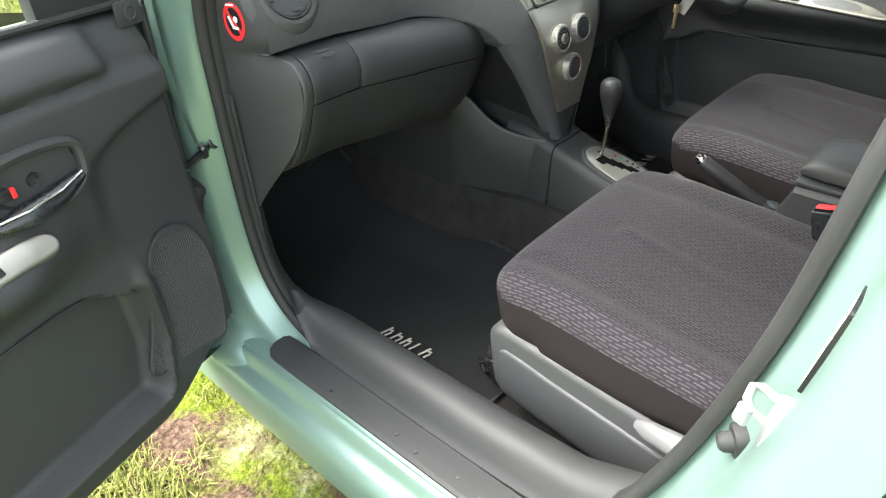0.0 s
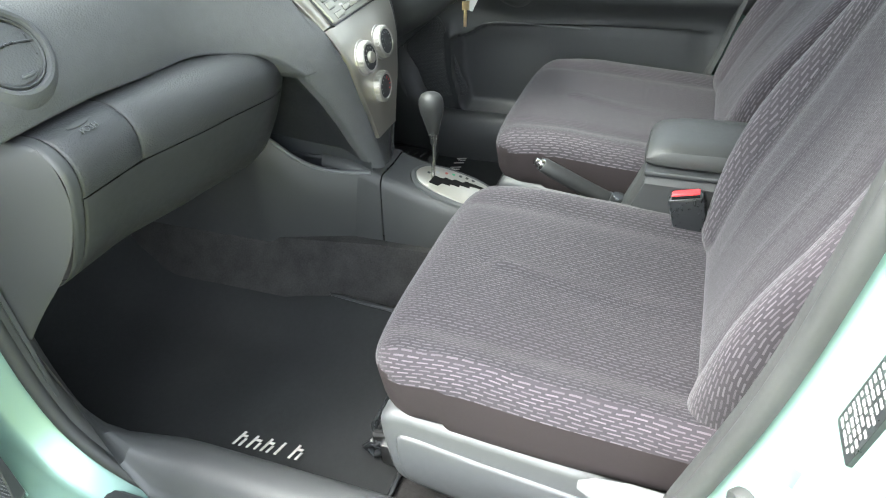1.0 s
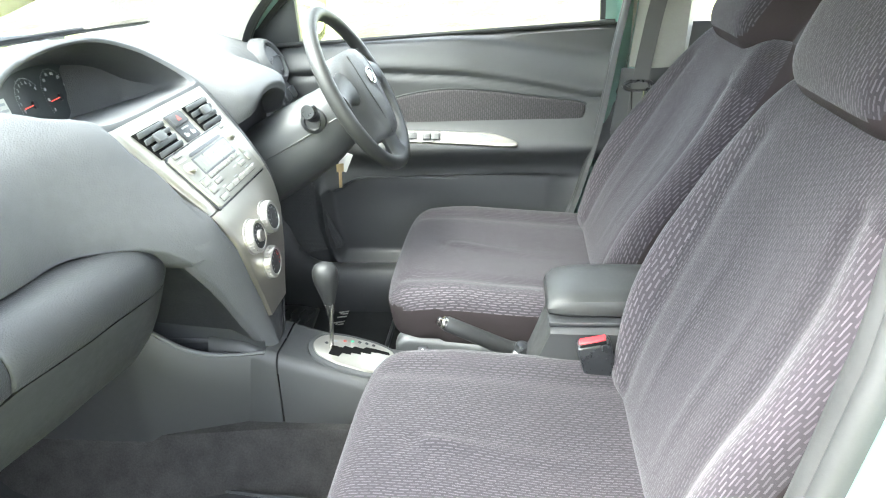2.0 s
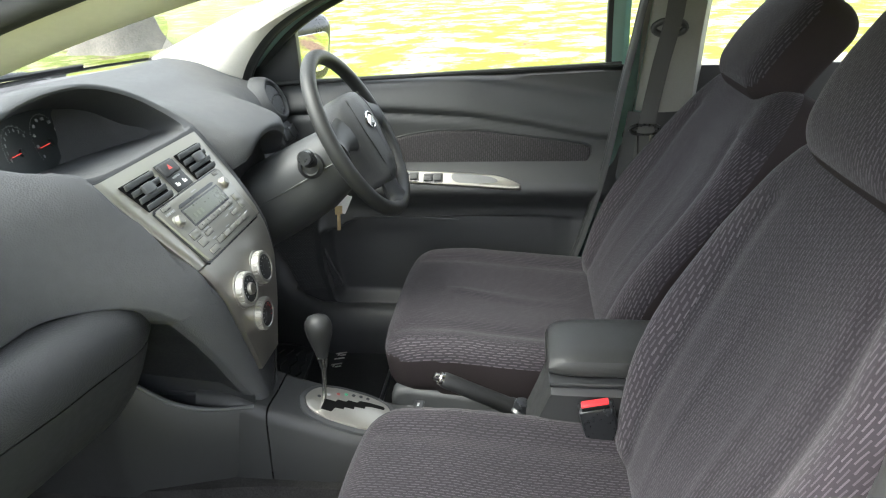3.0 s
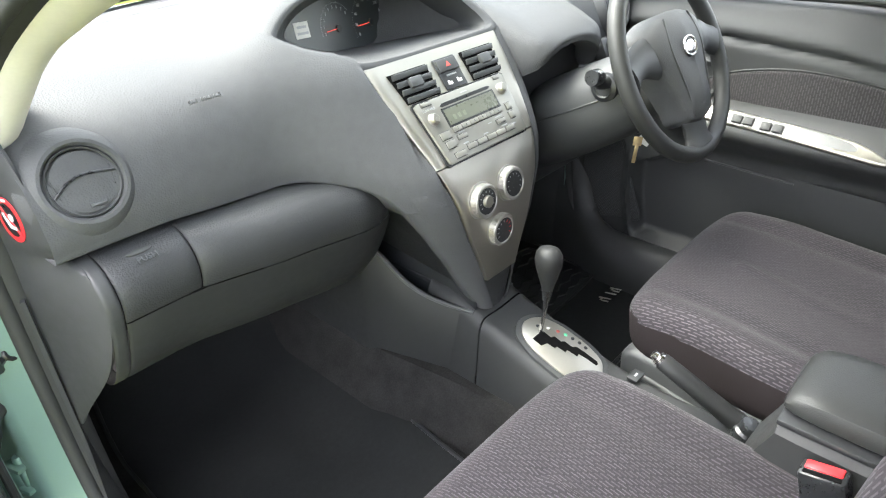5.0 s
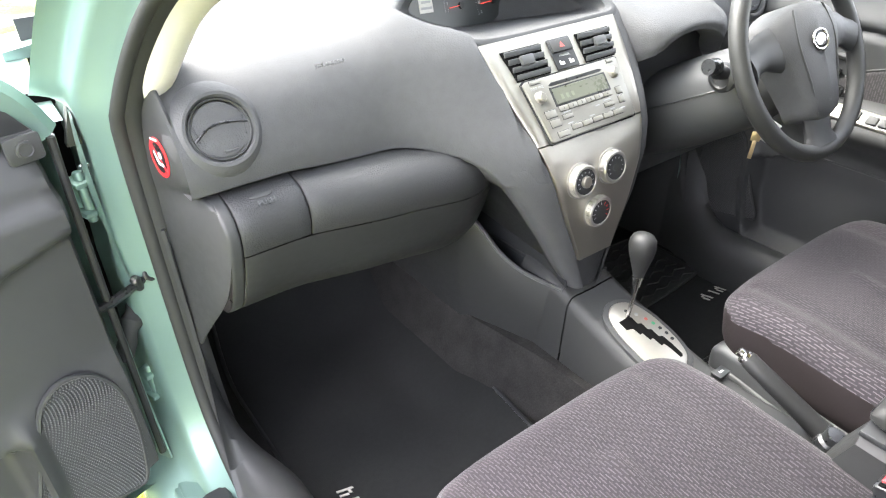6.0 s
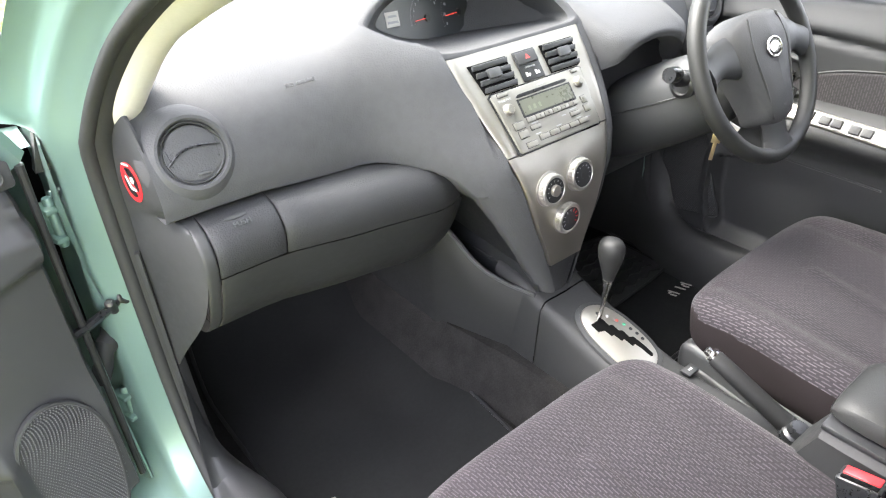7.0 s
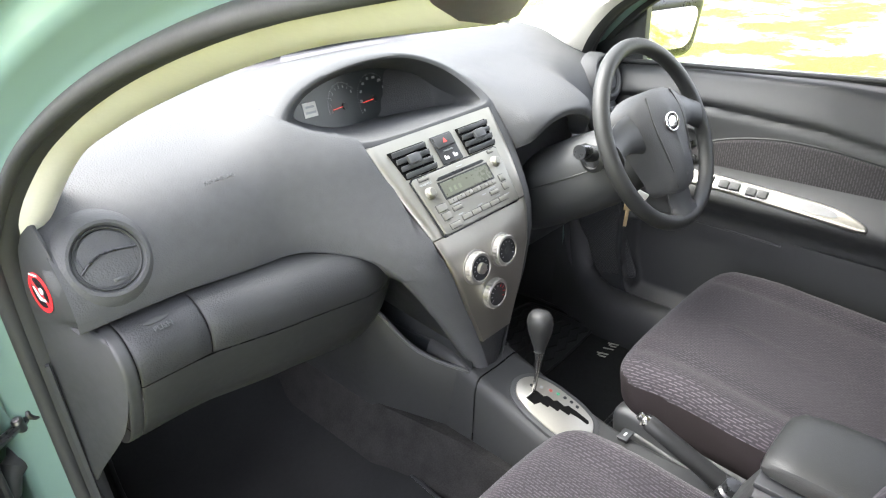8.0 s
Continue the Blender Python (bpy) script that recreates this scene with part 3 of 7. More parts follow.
for side in (-1, 1):
    def X(w):
        return XC + side * w

    kick = [[(X(w + 0.012), y, z) for y, w in ((0.555, 0.648), (0.60, 0.632), (0.68, 0.61), (0.8, 0.60), (1.06, 0.60))] for z in (0.26, 0.4, 0.55, 0.70, 0.82)]
    ob_mesh("kick_panel", *thick(kick, (side * 0.006, 0, 0)), TRIM, car, "black footwell side trim")

fin = [(-0.716, 1.078), (-0.702, 1.072), (-0.712, 1.03), (-0.735, 0.945), (-0.768, 0.945), (-0.752, 1.00)]
ob_mesh("pillar_fin", [(x, y, z) for y in (0.645, 0.668) for x, z in fin], [tuple(range(6)), tuple(range(6, 12))] + [(k, (k + 1) % 6, 6 + (k + 1) % 6, 6 + k) for k in range(6)], DARK, car, "black tapered pillar foot cover")

# windscreen, cowl and bonnet
screen = []
for t in [j / 8 for j in range(9)]:
    screen.append([(XC + u * (0.675 - 0.145 * t), (0.885 - 0.105 * u * u) * (1 - t) + (0.10 - 0.05 * u * u) * t, 1.088 + 0.232 * t - 0.015 * u * u + 0.02 * math.sin(math.pi * t)) for u in [k / 6 - 1 for k in range(13)]])
ws = ob_mesh("windscreen", *loft(screen), SCREEN_GLASS, car, "lightly tinted windscreen glass")
band = [[(XC + u * 0.675, 0.885 - 0.105 * u * u - d, 1.088 - 0.015 * u * u + 0.006 + d * 0.2) for u in [k / 10 - 1 for k in range(21)]] for d in (-0.03, 0.012)]
ob_mesh("screen_border", *thick(band, (0, 0, 0.003)), DARK, car, "black windscreen border")
cowl = [[(XC + u * 0.70, 0.90 - 0.105 * u * u + d, 1.072 - 0.02 * u * u - 0.10 * d + (0.012 if k == 1 else 0)) for u in [q / 8 - 1 for q in range(17)]] for k, d in enumerate((0.0, 0.05, 0.12, 0.2))]
ob_mesh("cowl", *thick(cowl, (0, 0, -0.02)), DARK, car, "black plastic windscreen cowl")
hood = [[(XC + u * 0.76, 1.08 - 0.10 * u * u + d, 1.045 - 0.03 * u * u - 0.06 * d - 0.16 * d * d) for u in [q / 6 - 1 for q in range(13)]] for d in (0, 0.2, 0.5, 0.8, 1.0)]
ob_mesh("bonnet", *thick(hood, (0, 0, -0.02)), GREEN, car, "mint green bonnet")
for side in (-1, 1):
    fen = [[(XC + side * w, y, z) for y, z in ((0.66, 0.98), (1.0, 1.0), (1.5, 0.93), (2.1, 0.80))] for w in (0.74, 0.80)]
    fen += [[(XC + side * 0.822, y, z) for y, z in ((0.70, 0.80), (1.0, 0.80), (1.5, 0.75), (2.1, 0.65))], [(XC + side * 0.815, y, z) for y, z in ((0.72, 0.30), (1.0, 0.45), (1.5, 0.50), (2.1, 0.35))]]
    ob_mesh("front_wing", *thick(fen, (side * -0.01, 0, 0)), GREEN, car, "mint green front wing")
for k, (a, b) in enumerate((((0.50, 0.91), (0.02, 0.99)), ((-0.02, 0.95), (-0.50, 0.97)))):
    arm = thing("windscreen_wiper", (a[0], a[1], 1.075), "black windscreen wiper resting on the glass", "wiper", "wipers")
    z0 = 1.070
    ob_mesh("wiper_arm", *tube([(a[0], a[1] + 0.07, z0 - 0.014), (a[0] - 0.1, a[1] + 0.05, z0 + 0.014), ((a[0] + b[0]) / 2, (a[1] + b[1]) / 2 + 0.015, z0 + 0.026)], 0.008, 8, squash=0.6), SATIN, arm)
    ob_mesh("wiper_blade", *tube([(a[0] + 0.02, a[1] - 0.01, z0 + 0.012), ((a[0] + b[0]) / 2, (a[1] + b[1]) / 2, z0 + 0.02), (b[0], b[1] - 0.03, z0 + 0.012)], 0.006, 6), DARK, arm)


# ---------------------------------------------------------------- dashboard
dash = thing("dashboard", (XC, 0.55, 0.66), "dark grey grained plastic dashboard with silver centre panel", "dashboard")


# centre stack: height, depth and half width of the panel's edge
STACK = [(1.020, 0.442, 0.156), (0.975, 0.405, 0.150), (0.93, 0.370, 0.141), (0.885, 0.336, 0.128), (0.850, 0.316, 0.117), (0.806, 0.303, 0.103), (0.73, 0.299, 0.078), (0.69, 0.299, 0.060), (0.643, 0.299, 0.042)]
zs_s, ys_s, ws_s = zip(*STACK[::-1])


def stack_y(z):
    return float(np.interp(z, zs_s, ys_s))


def stack_w(z):
    return float(np.interp(z, zs_s, ws_s))


def arch_z(x):
    """The pad's lower edge on the driver's side: an arch over the steering column."""
    return 0.893 + 0.080 * math.sqrt(max(0.0, 1 - ((x - 0.265) / 0.125) ** 2))


def pad_profile(x):
    u = min(1.0, abs(x - XC) / 0.66)
    yf = 0.875 - 0.105 * u * u
    zf = 1.088 - 0.015 * u * u
    side = 0.018 * max(0, u - 0.75) / 0.25
    line = [(yf, zf - 0.01), (yf - 0.02, zf - 0.002), (0.5 * yf + 0.35, 1.084), (0.64, 1.071), (0.565, 1.054 - side), (0.515, 1.033 - side), (0.483, 1.005 - 0.5 * side), (0.464, 0.970), (0.454, 0.935), (0.455, 0.910), (0.463, 0.897), (0.51, 0.893)]
    out = []
    if x < XC + 0.10:
        # the pad sweeps forward into the centre stack, and its lower edge sinks towards it
        drop = float(np.interp(x, [-0.53, -0.42, -0.32, -0.26, -0.235, -0.21], [0.0, 0.012, 0.026, 0.038, 0.052, 0.085]))
        for y, z in line:
            zd = z - drop * smooth_step(0.995, 0.905, z)
            zc = min(max(zd, 0.82), 1.018)
            edge = XC - stack_w(zc) - 0.002
            h = smooth_step(-0.37, edge, x) * smooth_step(1.062, 1.012, z)
            face_y = float(np.interp(max(z, 0.905), [0.905, 0.935, 0.970, 1.005, 1.033], [0.455, 0.454, 0.464, 0.483, 0.515]))
            aim = stack_y(zc) + 1.3 * max(0.0, z - 1.018) + 0.001 + (0.02 if x > edge + 0.003 else 0.0)
            out.append((y + h * (aim - face_y), zd))
    else:
        # the pad swells into a hood over the column
        zb = arch_z(x)
        k = smooth_step(0.115, 0.175, x) * smooth_step(0.450, 0.360, x)
        for y, z in line:
            zz = z if z > 1.045 else zb + (z - 0.893) * (1.045 - zb) / (1.045 - 0.893)
            out.append((y - 0.095 * k * smooth_step(1.062, 0.985, zz) * (z < 1.06), zz))
    return out


def pad_line(x):
    """The pad's section, raised where it meets the instrument cowl and sunk inside it."""
    low = float(np.interp(x, [-0.29, -0.25, -0.185, -0.118, 0.076, 0.131], [0.535, 0.495, 0.464, 0.458, 0.458, 0.465]))
    out = []
    for y, z in smooth_line(pad_profile(x), 8):
        lift = 0.034 * max(bell(x, -0.275, 0.085), 0.35 * bell(x, 0.160, 0.05)) * bell(y, 0.53, 0.09) + 0.008 * bell(x, -0.215, 0.05) * bell(y, 0.45, 0.04)
        sink = 0.085 * smooth_step(0.61 + 0.10 * bell(x, -0.05, 0.14), 0.55 + 0.10 * bell(x, -0.05, 0.14), y) * smooth_step(low - 0.012, low + 0.02, y) * smooth_step(-0.28, -0.25, x) * smooth_step(0.15, 0.12, x) * (z > 0.95)
        out.append((x, y, z + lift - sink))
    return out


xs = [-0.662, -0.655, -0.62, -0.58, -0.52, -0.46, -0.42, -0.38, -0.36, -0.345, -0.33, -0.315] + [-0.30 + 0.01 * j for j in range(13)] + [-0.175, -0.170, -0.165, -0.160, -0.155, -0.150, -0.12, -0.03, 0.06, 0.10, 0.12, 0.132, 0.1405, 0.146, 0.155, 0.165, 0.18, 0.205, 0.23, 0.26, 0.29, 0.32, 0.345, 0.365, 0.38, 0.389, 0.40, 0.42, 0.45, 0.49, 0.54, 0.60, 0.62, 0.63]
pad_rings = [pad_line(x) for x in xs]
ob_mesh("dash_pad", *loft(pad_rings), DASH, dash, "dark grey grained upper dash pad", sharp=60)

GLOVE = [(0.51, 0.892), (0.470, 0.891), (0.448, 0.889), (0.430, 0.881), (0.416, 0.866), (0.410, 0.846), (0.412, 0.826), (0.417, 0.812)]
UNDER = [(0.417, 0.810), (0.427, 0.785), (0.444, 0.748), (0.468, 0.708), (0.500, 0.676), (0.54, 0.660), (0.64, 0.655)]


def strip_x(profile, x0, x1, n, shrink=0.0, taper=None):
    """A profile in y, z drawn along x, rounded over by shrink at both ends."""
    line = smooth_line(profile, 4)
    rings = []
    stops = [x0, x0 + 0.0015, x0 + 0.004] + [x0 + 0.004 + (x1 - x0 - 0.008) * j / n for j in range(1, n)] + [x1 - 0.004, x1 - 0.0015, x1]
    for k, x in enumerate(stops):
        d = shrink * {0: 1.0, 1: 0.35, 2: 0.0}.get(min(k, len(stops) - 1 - k), 0.0)
        t = taper(x) if taper else (0, 0)
        rings.append([(x, y + d + t[0], z - 0.3 * d + t[1]) for y, z in line])
    return loft(rings)


def end_taper(x):
    """Towards the centre stack the roll falls back and thins out."""
    t = max(0.0, (x + 0.28) / 0.10)
    return (float(np.interp(x, [-0.52, -0.41, -0.27], [0.0, -0.022, -0.035])) + 0.03 * t * t, float(np.interp(x, [-0.53, -0.36, -0.22], [0.0, -0.008, -0.020])) - 0.004 * t)


# roll, lid and glovebox door carry their shade as a darker base colour
glove = ob_mesh("glovebox_lid", *strip_x(GLOVE, -0.622, -0.518, 5, 0.004), DASH_SHADE, dash, "grained glovebox catch panel")
ob_mesh("dash_roll", *strip_x(GLOVE, -0.517, -0.195, 14, 0.004, end_taper), DASH_SHADE, dash, "padded dash roll")
ob_mesh("glovebox_door", *strip_x(UNDER, -0.6215, -0.18, 12, 0.004, end_taper), GLOVE_SHADE, dash, "dark plastic glovebox door")
ob_mesh("dash_end_roll", *strip_x([(y, z) for y, z in GLOVE] + UNDER[1:], -0.642, -0.623, 4, 0.004), TRIM, dash)
ob_mesh("push_dimple", *moved(plate([(0.017 * math.cos(a), 0.0045 * math.sin(a)) for a in [2 * math.pi * j / 20 for j in range(20)]], 0, 0.0012, 0.001), basis((-0.575, 0.4385, 0.8862), (1, 0, 0), (0, 0.85, 0.42))), TRIM, glove)
letters("PUSH", 0.011, basis((-0.572, 0.4245, 0.8815), (1, 0, 0), (0, 0.75, 0.62)), TRIM_LIGHT, glove, depth=0.0008)
ob_mesh("glovebox_latch", *moved(rbox(0, 0, 0, 0.035, 0.012, 0.007, 0.003), basis((-0.285, 0.452, 0.727), (1, 0, 0), (0, 0.5, -0.8))), SATIN, dash)

# the dash's end cap towards the open door
cap = smooth_line([(-0.660, 0.570, 1.045), (-0.660, 0.530, 1.043), (-0.660, 0.500, 1.022), (-0.658, 0.474, 0.985), (-0.656, 0.460, 0.945), (-0.654, 0.459, 0.915), (-0.650, 0.472, 0.898), (-0.646, 0.462, 0.891), (-0.642, 0.440, 0.887), (-0.641, 0.425, 0.872), (-0.641, 0.418, 0.845), (-0.641, 0.421, 0.812), (-0.645, 0.432, 0.775), (-0.652, 0.450, 0.735), (-0.662, 0.478, 0.695), (-0.672, 0.512, 0.655), (-0.680, 0.540, 0.620), (-0.684, 0.556, 0.598)], 4)
seal_edge = [(-0.690, 0.580, z) for z in np.linspace(1.045, 0.598, len(cap))]
mid1 = [0.96 * np.array(c) + 0.04 * np.array(e) - np.array([0.002, 0, 0]) for c, e in zip(cap, seal_edge)]
mid2 = [0.5 * np.array(c) + 0.5 * np.array(e) - np.array([0.002, 0, 0]) for c, e in zip(cap, seal_edge)]
ob_mesh("dash_end_cap", *loft([[c + np.array([0.004, 0.004, 0]) for c in cap], cap, mid1, mid2, seal_edge]), TRIM, dash, "dark grey dash end cap", sharp=70)
sticker_m = basis((-0.6752, 0.519, 0.945), (0.27, -0.963, 0), (0, 0, 1))
sticker = ob_mesh("warning_sticker", *moved(plate([(0.021 * math.cos(a), 0.030 * math.sin(a)) for a in [2 * math.pi * j / 32 for j in range(32)]], 0, 0.0006, 0.0003, 1), sticker_m), RED, dash, "round red airbag warning sticker")
ob_mesh("sticker_field", *moved(plate([(0.015 * math.cos(a), 0.0225 * math.sin(a)) for a in [2 * math.pi * j / 28 for j in range(28)]], 0.0006, 0.0009, 0), sticker_m), SATIN, sticker)
ob_mesh("sticker_bar", *moved(rbox(0, 0, 0.001, 0.005, 0.048, 0.0005, 0.0002, 1), sticker_m @ pose(0, 0, 0, 0, 0, 32)), RED, sticker)
ob_mesh("sticker_shape", *moved(join(plate([(-0.011, 0.008), (-0.007, 0.009), (-0.001, -0.006), (0.008, -0.008), (0.008, -0.012), (-0.004, -0.011)], 0.0009, 0.0014, 0), plate([(0.004 + 0.004 * math.cos(a), 0.004 + 0.005 * math.sin(a)) for a in [0.5 * j for j in range(12)]], 0.0009, 0.0014, 0), rbox(-0.002, 0.0262, 0.0012, 0.016, 0.003, 0.0006, 0.0002, 1)), sticker_m), WHITE, sticker)

# round vents at both ends
def round_vent(x, y, z, name="round_vent"):
    m = basis((x, y, z), (1, 0, 0), (0, 0.42, 0.91))
    body = ob_mesh(name, *moved(lathe([(0.070, -0.030), (0.063, -0.012), (0.056, -0.002), (0.050, 0.003), (0.046, 0.003), (0.0435, 0.000), (0.0425, -0.006), (0.0425, -0.02)], 48, caps=False), m), DASH, dash, "round dashboard air vent")
    ob_mesh("vent_ring", *moved(lathe([(0.0418, -0.02), (0.0418, -0.001), (0.0405, 0.0005), (0.0390, -0.001), (0.0390, -0.02)], 48, caps=False), m), TRIM, body)
    ob_mesh("vent_well", *moved(lathe([(0.0425, -0.010), (0.0004, -0.010)], 32, caps=False), m), SATIN, body)
    ob_mesh("vent_disc", *moved(lathe([(0.0375, -0.012), (0.0375, -0.004), (0.0360, -0.002), (0.02, 0.0000), (0.0005, 0.0005)], 48, caps=False), m), DASH, body)
    arc = smooth_line([(-0.037, -0.009, -0.0004), (-0.018, 0.004, 0.0014), (0.004, 0.008, 0.0016), (0.037, 0.003, -0.0004)], 6)
    ob_mesh("vent_blade", *moved(tube(arc, 0.0016, 8), m), SATIN, body)
    ob_mesh("vent_tab", *moved(rbox(0.005, -0.029, 0.0, 0.020, 0.004, 0.003, 0.0012), m), TRIM_LIGHT, body)
    for sx in (-1, 1):
        ob_mesh("vent_slit", *moved(rbox(sx * 0.0325, 0.003, -0.002, 0.002, 0.026, 0.0025, 0.0008), m @ pose(0, 0, 0, 0, 0, sx * -6)), SATIN, body)


round_vent(-0.600, 0.468, 0.981)
round_vent(0.590, 0.455, 0.983)
prof = smooth_line(pad_profile(-0.418), 8)
spot = min(range(1, len(prof) - 1), key=lambda i: abs(prof[i][1] - 1.019))
slope_d = prof[spot - 1] - prof[spot + 1]
side_y = []
for xx in (-0.448, -0.388):
    near = smooth_line(pad_profile(xx), 8)
    side_y.append(min(near[1:-1], key=lambda p: abs(p[1] - 1.019))[0])
letters("SRS AIRBAG", 0.0092, basis((-0.418, prof[spot][0] - 0.0052, prof[spot][1] + 0.0066), (0.06, side_y[1] - side_y[0], 0), (0, slope_d[0], slope_d[1])), TRIM_LIGHT, dash, depth=0.0010)

# centre stack: dark sides that fall from the pad to the console
for side in (-1, 1):
    fins, deeps = [], []
    top = [] if side < 0 else [1.026, 1.022, 1.018, 1.0, 0.98, 0.96, 0.94, 0.92, 0.905, 0.898]
    for z in top + [0.874 - 0.011 * j for j in range(30)]:
        low = max(min(z, 1.018), 0.643)
        w, y = stack_w(low) - 0.35 * max(0.0, 0.643 - z), stack_y(low) + 0.003 + 1.3 * max(0.0, z - 1.018)
        if side < 0:
            y += 0.016 * smooth_step(0.835, 0.872, z)
            e = float(np.interp(z, [0.55, 0.60, 0.64, 0.70, 0.745, 0.80, 0.87, 0.91], [0.024, 0.030, 0.038, 0.046, 0.053, 0.068, 0.084, 0.086]))
            back = float(np.interp(z, [0.80, 0.87], [0.65, 0.80]))
        else:
            e, back = float(np.interp(z, [0.55, 0.64, 0.80, 0.95, 1.0], [0.020, 0.022, 0.036, 0.040, 0.050])), 0.65
        half = [(w + 0.002, y), (w + 0.25 * e, y + 0.02 * e), (w + 0.5 * e, y + 0.08 * e), (w + 0.75 * e, y + 0.22 * e), (w + 0.92 * e, y + 0.42 * e), (w + 0.985 * e, y + 0.55 * e), (w + e, y + back * e), (w + e - 0.001, y + back * e + 0.015)]
        deep = [(w + e - 0.0015, y + back * e + 0.015), (w + 0.6 * e, y + back * e + 0.05), (w + 0.3 * e, y + 0.30)]
        fins.append([(XC + side * a, b, z) for a, b in half])
        deeps.append([(XC + side * a, b, z) for a, b in deep])
    ob_mesh("stack_surround", *loft(fins), DASH, dash, "dark centre stack surround", sharp=60)
    ob_mesh("stack_flank", *loft(deeps), DARK, dash, "black recessed side of the centre stack", sharp=60)

foot_rows = [[(XC + u * (0.044 - 0.35 * (0.643 - z)), 0.3025 + 0.004 * u * u, z) for u in (-1, -0.5, 0, 0.5, 1)] for z in (0.645, 0.62, 0.59, 0.555)]
# stack foot and column filler block, in the shade-darkened dash colour
ob_mesh("stack_foot", *thick(foot_rows, (0, 0.01, 0)), DASH_SHADE, dash, "dark foot of the centre stack")
ob_mesh("column_recess", *rbox(0.272, 0.432, 0.92, 0.26, 0.01, 0.13, 0.003), DASH_SHADE, dash, "dark recess behind the steering column")

# instrument cowl: an almond-shaped rim with a deep dark hollow
RIM = [(-0.288, 0.515, 1.066), (-0.247, 0.540, 1.097), (-0.174, 0.553, 1.118), (-0.076, 0.558, 1.127), (0.020, 0.549, 1.121), (0.090, 0.518, 1.092), (0.128, 0.476, 1.050), (0.131, 0.447, 1.023),
       (0.076, 0.441, 1.0195), (-0.018, 0.440, 1.019), (-0.118, 0.441, 1.019), (-0.185, 0.447, 1.024), (-0.250, 0.478, 1.043)]
rim = smooth_line(RIM, 6, True)
cx = np.array([-0.07, 0.50, 1.06])
out2, rings_h = [], []
for p in rim:
    d = p - cx
    up = max(0.0, d[2]) / 0.06
    dn = min(1.0, max(0.0, -d[2]) / 0.03)
    foot = p + np.array([d[0] * (0.10 - 0.05 * dn), (0.05 + 0.20 * up) * (1 - dn) - 0.003 * dn, -0.012 - 0.035 * up - 0.022 * dn])
    mid = p + np.array([d[0] * (0.06 - 0.03 * dn), (0.010 + 0.05 * up) * (1 - dn) - 0.003 * dn, 0.004 - 0.004 * up - 0.007 * dn])
    out2.append((foot, mid))
face = basis((-0.030, 0.632, 1.036), (0.977, 0.19, -0.085), (0, 0.25, 0.97))


def lens_pt(p):
    return np.array(face @ Vector(((p[0] - cx[0]) * 0.90 + 0.012, (p[2] - 1.066) * 0.88, 0.0)))


rings_h.append([f for f, m in out2])
rings_h.append([m for f, m in out2])
rings_h.append([p + np.array([0, 0.002, 0.0025]) for p in rim])
rings_h.append([p + (cx - p) * 0.02 for p in rim])
rings_h.append([p + (cx - p) * 0.06 + np.array([0, 0.004, -0.001]) for p in rim])
ob_mesh("instrument_cowl", *loft(rings_h, closed=True), DASH, dash, "almond-shaped instrument cowl", sharp=60)
rings_i = [[p + (cx - p) * 0.06 + np.array([0, 0.004, -0.001]) for p in rim]]
for t in (0.3, 0.65, 1.0):
    rings_i.append([(1 - t) * (p + (cx - p) * 0.07) + t * lens_pt(p) for p in rim])
ob_mesh("cowl_inside", *loft(rings_i, closed=True), DASH, dash, "dark grey inside of the instrument cowl", sharp=60)
cluster = ob_mesh("instrument_panel", *moved(plate([((p[0] - cx[0]) * 0.90 + 0.012, (p[2] - 1.066) * 0.88) for p in rim], -0.006, 0.0005, 0), face), material("dial_lens", (0.026, 0.031, 0.032), 0.35, var=0.05), dash, "unlit speedometer and rev counter behind a dark lens")


def gauge(cxg, cyg, r, marks, start, sweep, size):
    for j, text in enumerate(marks):
        a = radians(start - sweep * j / (len(marks) - 1))
        letters(text, size, face @ Matrix.Translation((cxg + r * math.cos(a), cyg + r * math.sin(a), 0.001)), GREY_PRINT, cluster, "gauge_number")
        for h in range(5 if j < len(marks) - 1 else 1):
            b = a - radians(sweep / (len(marks) - 1)) * h / 5
            ob_mesh("tick", *moved(rbox(0, 0, 0.0008, 0.004 if h == 0 else 0.002, 0.0006, 0.0004, 0.0001, 1), face @ Matrix.Translation((cxg + 1.2 * r * math.cos(b), cyg + 1.2 * r * math.sin(b), 0)) @ Matrix.Rotation(b, 4, "Z")), GREY_PRINT, cluster)


gauge(-0.052, -0.004, 0.036, [str(j) for j in range(9)], 190, 150, 0.0075)
gauge(0.040, -0.004, 0.041, [str(20 * j) for j in range(10)], 205, 230, 0.0075)
for cxg, cyg, ll in ((-0.052, -0.004, 0.034), (0.040, -0.004, 0.040)):
    ob_mesh("needle", *moved(join(rbox(-ll / 2, 0, 0.003, ll, 0.0010, 0.0008, 0.0003, 1)), face @ pose(cxg, cyg, 0, 0, 0, 4)), NEEDLE, cluster)
    ob_mesh("needle_hub", *moved(lathe([(0.007, 0), (0.006, 0.004)], 16), face @ pose(cxg, cyg, 0)), DARK, cluster)
ob_mesh("odometer", *moved(rbox(-0.142, 0.004, 0.001, 0.034, 0.026, 0.001, 0.0004, 1), face), material("lcd_pale", (0.5, 0.49, 0.45), 0.4), cluster, "pale digital odometer")
for yy, ww in ((0.009, 0.022), (-0.001, 0.026)):
    ob_mesh("odometer_digits", *moved(rbox(-0.142, yy, 0.002, ww, 0.004, 0.0006, 0.0002, 1), face), GREY_PRINT, cluster)
